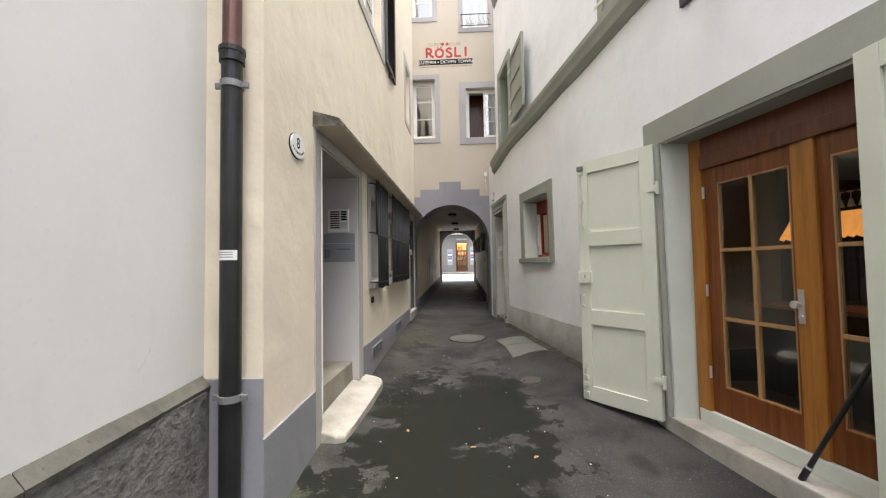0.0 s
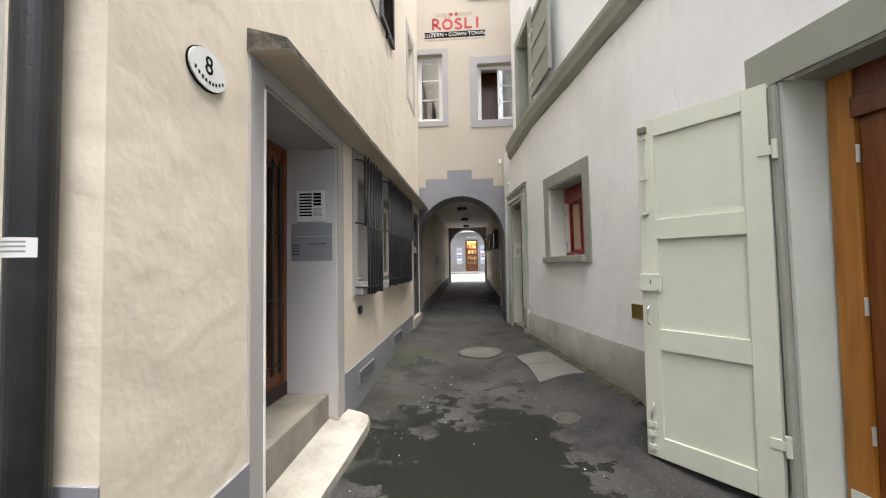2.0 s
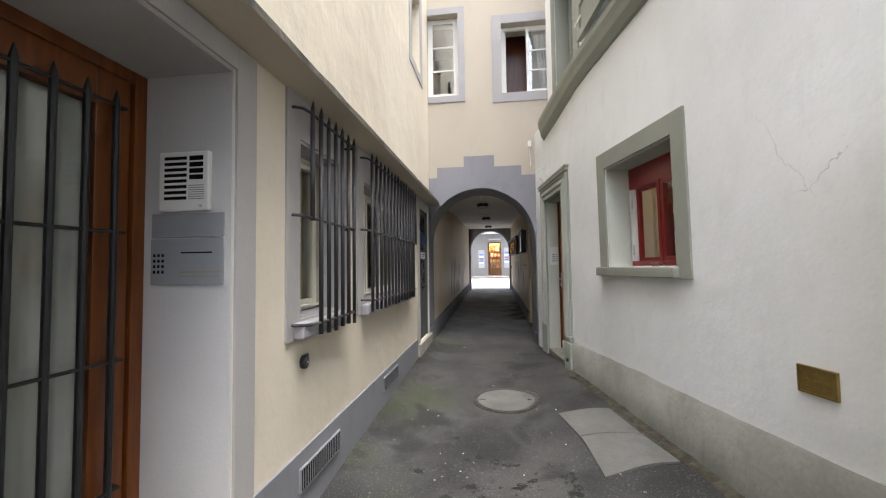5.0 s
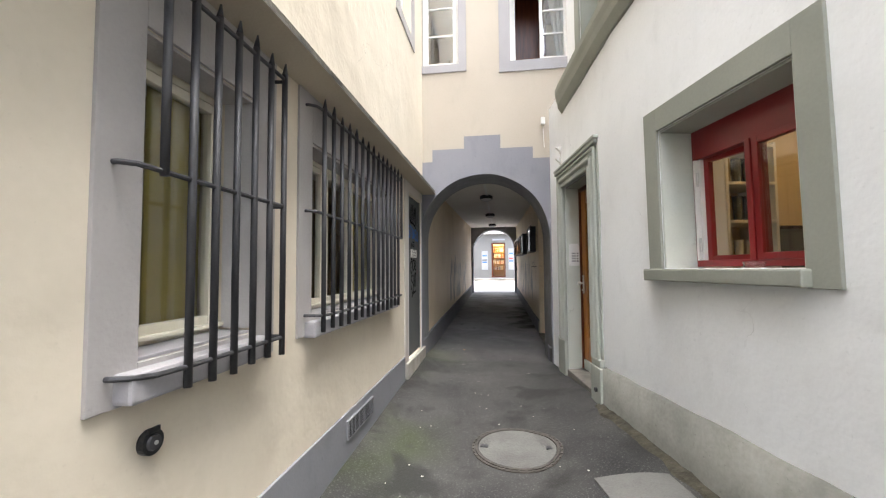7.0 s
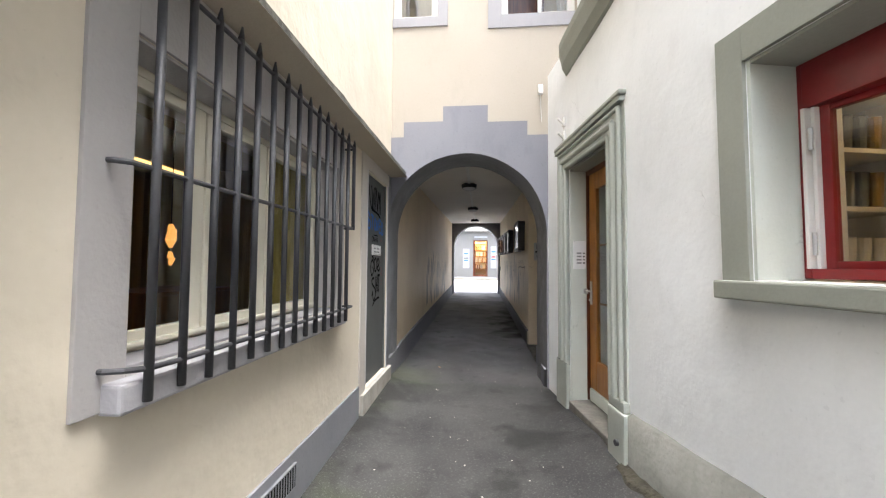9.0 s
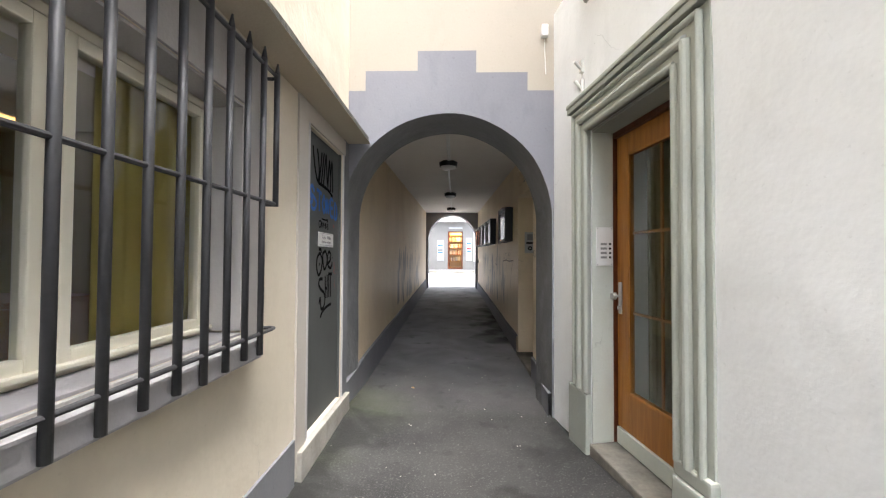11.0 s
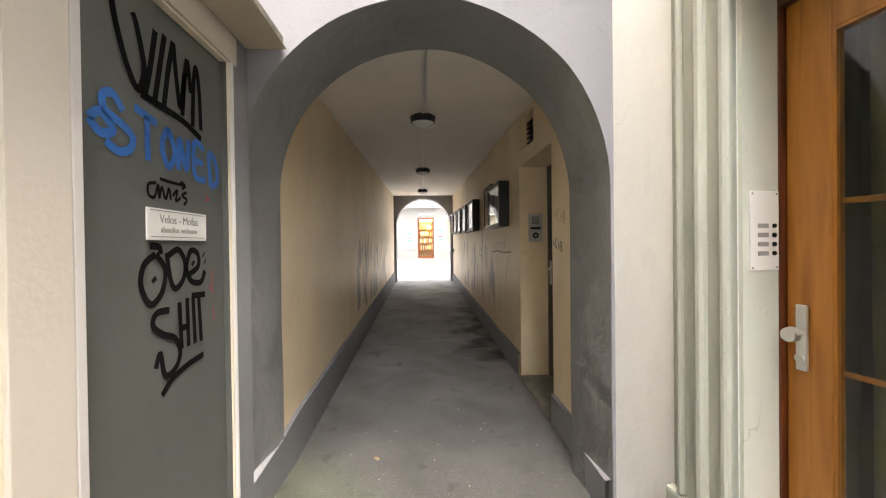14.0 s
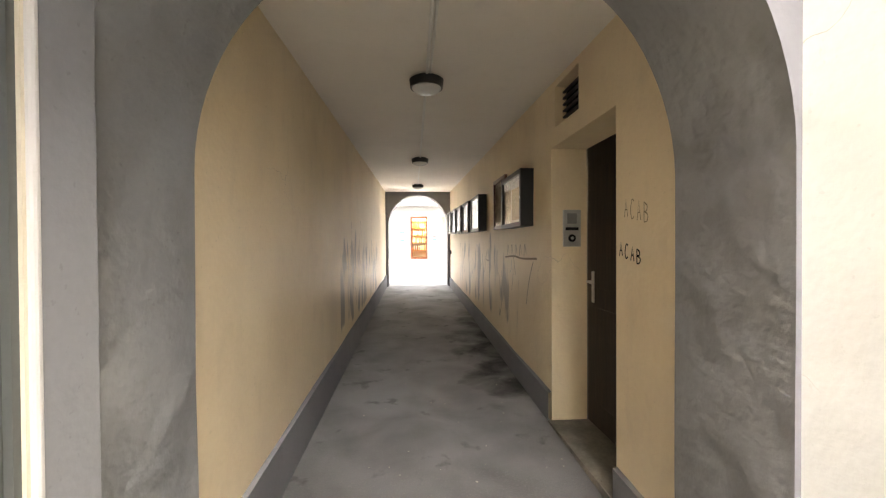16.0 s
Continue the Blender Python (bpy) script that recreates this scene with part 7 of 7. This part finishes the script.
def passage_marks():
    glyph = {"A": [[(0, 0), (.3, 1), (.62, 0)], [(.1, .4), (.55, .4)]], "C": [[(.6, .9), (.25, 1), (0, .5), (.2, 0), (.6, .1)]],
             "B": [[(0, 0), (.02, 1)], [(0, 1), (.5, .8), (.4, .55), (.05, .52)], [(.05, .52), (.6, .35), (.5, .05), (0, 0)]]}
    for word, a, c, w, h, lw, mat, lab in (("ACAB", 11.24, 1.945, 0.060, 0.10, 0.006, INKFADED, "faded scribbled letters on the passage wall"), ("ACAB", 11.29, 1.735, 0.056, 0.075, 0.009, INKBLACK, "black scribbled letters on the passage wall")):
        t = thing("graffiti", pass_right(a, 0, c), lab, "graffiti", group="scribbles in the passage")
        for i, ch in enumerate(word):
            for s in glyph[ch]:
                pts = [(a - (i + 0.15) * w - p[0] * w * 0.85, c + p[1] * h - 0.012 * i) for p in s]
                part("stroke", ribbon(bmesh.new(), curve_points(pts) if len(pts) > 3 else [Vector(p) for p in pts], lw, lambda a, b, c: pass_right(a, -b, c), 0.012), mat, t)
    t = thing("graffiti", pass_right(13.9, 0, 1.65), "yellow and black scrawl under the display cases", "graffiti", group="scribbles in the passage")
    part("stroke", ribbon(bmesh.new(), curve_points([(13.9, 1.65), (13.5, 1.672), (13.2, 1.655), (12.72, 1.668)]), 0.02, lambda a, b, c: pass_right(a, -b, c), 0.012), INKFADED, t)
    for k in range(5):
        part("stroke", ribbon(bmesh.new(), curve_points([(13.8 - 0.17 * k, 1.68), (13.77 - 0.17 * k, 1.80), (13.72 - 0.17 * k, 1.70)]), 0.012, lambda a, b, c: pass_right(a, -b, c), 0.012), INKFADED, t)
    part("stroke", ribbon(bmesh.new(), curve_points([(12.82, 1.64), (12.95, 1.45), (13.05, 1.2)]), 0.014, lambda a, b, c: pass_right(a, -b, c), 0.012), INKFADED, t)
    t = thing("graffiti", pass_left(15.2, 0, 1.3), "grey scuffs and scrawls on the passage wall", "graffiti", group="scribbles in the passage")
    rng = random.Random(11)
    for k in range(26):
        a, c = rng.uniform(14.3, 17.5), rng.uniform(1.2, 2.2)
        pts = [(a, c), (a + rng.uniform(-.1, .1), c - rng.uniform(.05, .25)), (a + rng.uniform(-.12, .2), c - rng.uniform(.2, .45))]
        part("stroke", ribbon(bmesh.new(), curve_points(pts), rng.uniform(0.008, 0.02), lambda a, b, c: pass_left(a, -b, c), 0.012), INKFADED if k % 3 else INKGREY, t)
    t = thing("graffiti", pass_right(15.0, 0, 1.3), "grey scuffs and scrawls under the cases", "graffiti", group="scribbles in the passage")
    for k in range(26):
        a, c = rng.uniform(13.4, 18.5), rng.uniform(1.1, 1.85)
        pts = [(a, c), (a + rng.uniform(-.1, .1), c - rng.uniform(.05, .25)), (a + rng.uniform(-.15, .15), c - rng.uniform(.15, .4))]
        part("stroke", ribbon(bmesh.new(), curve_points(pts), rng.uniform(0.006, 0.016), lambda a, b, c: pass_right(a, -b, c), 0.012), INKFADED if k % 3 else INKGREY, t)
    sw = thing("light_switch", pass_right(20.0, -0.02, 1.6), "small grey switch near the passage end", "switch")
    part("casing", block(19.96, 20.04, -0.04, 0.0, 1.55, 1.65, 0.006, pass_right), IRON, sw)


passage_marks()

# ---- the street beyond the passage ----


def street():
    y = 30.0
    to = lambda a, b, c: (a, y + b, c)
    # pale slab laid over the road to reflect daylight into the passage
    structure("road", block(-40, 40, 20.9, 28.2, 0.4, 0.72, 0.0, lambda a, b, c: (a, b, ground_z(0, b) + 0.006 if c > 0.6 else 0.3)), ROADPALE, "street paving slab, kept pale to bounce light into the passage", "road")
    structure("pavement", block(-25, 25, 28.2, 30.0, 0.5, 0.985, 0.01), CAPSTONE, "pale stone pavement across the street", "pavement")
    structure("wall_street_far", wall_mesh((-25, 25), (0.0, 8.2), [(-0.62, 0.27, 1.06, 3.28), (-4.2, -2.2, 1.5, 3.5), (0.9, 2.6, 1.5, 3.4), (-2.2, -1.1, 5.2, 7.2), (0.5, 1.6, 5.2, 7.2)], 0.4, to, 2.0), SHOPFRONT, "pale house front with a bookshop, coloured darker against the street's glare", "wall")
    structure("trim_shop_base", block(-1.9, 1.3, -0.06, 0.0, 0.95, 1.03, 0, to), GREY, "dark stone base strip of the shop", "trim")
    d = thing("door_6", to(-0.17, 0.1, 1.06), "open brown shop door with books behind", "door", kind="structure")
    part("door_frame", frame_ring(bmesh.new(), -0.62, 0.27, 1.06, 3.28, 0.075, 0.05, 0.14, to, 0.004), REDWOOD, d)
    part("door_leaf", block(-0.545, -0.51, 0.14, 0.9, 1.07, 3.2, 0.004, to), REDWOOD, d)
    structure("wall_bookshop", block(-0.9, 0.6, 1.6, 1.7, 0.9, 3.5, 0, to), ROOMWARM, "bookshop back wall", "wall")
    structure("floor_bookshop", block(-0.9, 0.6, 0.3, 1.7, 0.9, 1.06, 0, to), REDWOOD, "bookshop floor", "floor")
    structure("ceiling_bookshop", block(-0.9, 0.6, 0.4, 1.7, 3.4, 3.5, 0, to), ROOMWARM, "bookshop ceiling", "ceiling")
    for nm, a in (("west", -0.95), ("east", 0.55)):
        structure("wall_bookshop_" + nm, block(a, a + 0.06, 0.4, 1.7, 0.9, 3.5, 0, to), ROOMWARM, "bookshop side wall", "wall")
    s = thing("bookcase", to(-0.15, 1.4, 1.06), "wooden bookcase filled with books", "bookcase")
    for z in (1.1, 1.5, 1.9, 2.3, 2.7, 3.1):
        part("board", block(-0.55, 0.45, 1.3, 1.58, z, z + 0.03, 0, to), ORANGEWOOD, s)
    for a in (-0.58, 0.45):
        part("upright", block(a, a + 0.03, 1.3, 1.58, 1.06, 3.3, 0, to), ORANGEWOOD, s)
    rng = random.Random(5)
    mats = [REDWOOD, ROOMWARM, MUNTIN, CURTAIN, REDPAINT, ORANGEWOOD, SIGNGREY]
    for z in (1.53, 1.93, 2.33, 2.73):
        a = -0.54
        while a < 0.40:
            w, h = rng.uniform(0.025, 0.06), rng.uniform(0.2, 0.31)
            b = thing("book", to(a, 1.32, z), "book standing on the shop shelf", "book", group="books in the bookshop")
            part("cover", block(a, a + w - 0.004, 1.31, 1.5, z, z + h, 0, to), mats[rng.randrange(len(mats))], b)
            a += w
    # lamp hidden above the door head, added to brighten the shop inside
    l = thing("shop_fill_lamp", to(-0.15, 0.9, 3.3), "unseen warm ceiling lamp added to light the bookshop", "lamp")
    part("shade", rod(bmesh.new(), to(-0.15, 0.9, 3.28), to(-0.15, 0.9, 3.4), 0.22, 16), glowing("bookshop_fill_glow", (1.0, 0.7, 0.38), 14.0), l)
    for i, (a0, a1, c0, c1) in enumerate(((-4.2, -2.2, 1.5, 3.5), (0.9, 2.6, 1.5, 3.4), (-2.2, -1.1, 5.2, 7.2), (0.5, 1.6, 5.2, 7.2))):
        simple_window("window_%d" % (12 + i), a0, a1, c0, c1, to, WHITEPAINT, "display window of the bookshop" if i < 2 else "upper window across the street", 0.1, 2, 1 if i < 2 else 3)
        structure("wall_window_back_%d" % i, block(a0 - 0.1, a1 + 0.1, 0.42, 0.5, c0 - 0.1, c1 + 0.1, 0, to), ROOMWARM, "room behind the window", "wall")
    g = thing("sign_board", to(-1.05, -0.02, 1.9), "white notice board beside the shop door", "sign")
    part("board", block(-1.25, -0.85, -0.03, 0.0, 1.55, 2.75, 0.004, to), SIGNGREY, g)
    for k in range(5):
        part("bar", block(-1.2, -0.92, -0.034, -0.03, 1.85 + 0.14 * k, 1.93 + 0.14 * k, 0, to), (SIGNWHITE, INKBLUE, DOORGREY)[k % 3], g)
    g = thing("sign_board", to(0.95, -0.02, 1.9), "poster board beside the shop window", "sign")
    part("board", block(0.45, 0.80, -0.03, 0.0, 1.55, 2.9, 0.004, to), SIGNGREY, g)
    for k in range(5):
        part("bar", block(0.5, 0.75, -0.034, -0.03, 1.9 + 0.16 * k, 1.98 + 0.16 * k, 0, to), (SIGNWHITE, INKBLUE, INKRED)[k % 3], g)
    aw = thing("shop_sign", to(-0.17, -0.03, 3.45), "grey lettered band above the shop door", "sign")
    part("band", block(-0.55, 0.25, -0.04, 0.0, 3.42, 3.52, 0.003, to), SIGNGREY, aw)
    cn = thing("awning_box", to(-0.4, -0.1, 4.0), "pale awning case above the shop front", "awning")
    part("casing", block(-1.6, 1.2, -0.22, 0.0, 3.95, 4.15, 0.02, to), SIGNWHITE, cn)
    for k in range(12):
        part("scallop", block(-1.55 + 0.225 * k, -1.36 + 0.225 * k, -0.21, -0.19, 3.83, 3.95, 0.005, to), CURTAIN, cn)


street()
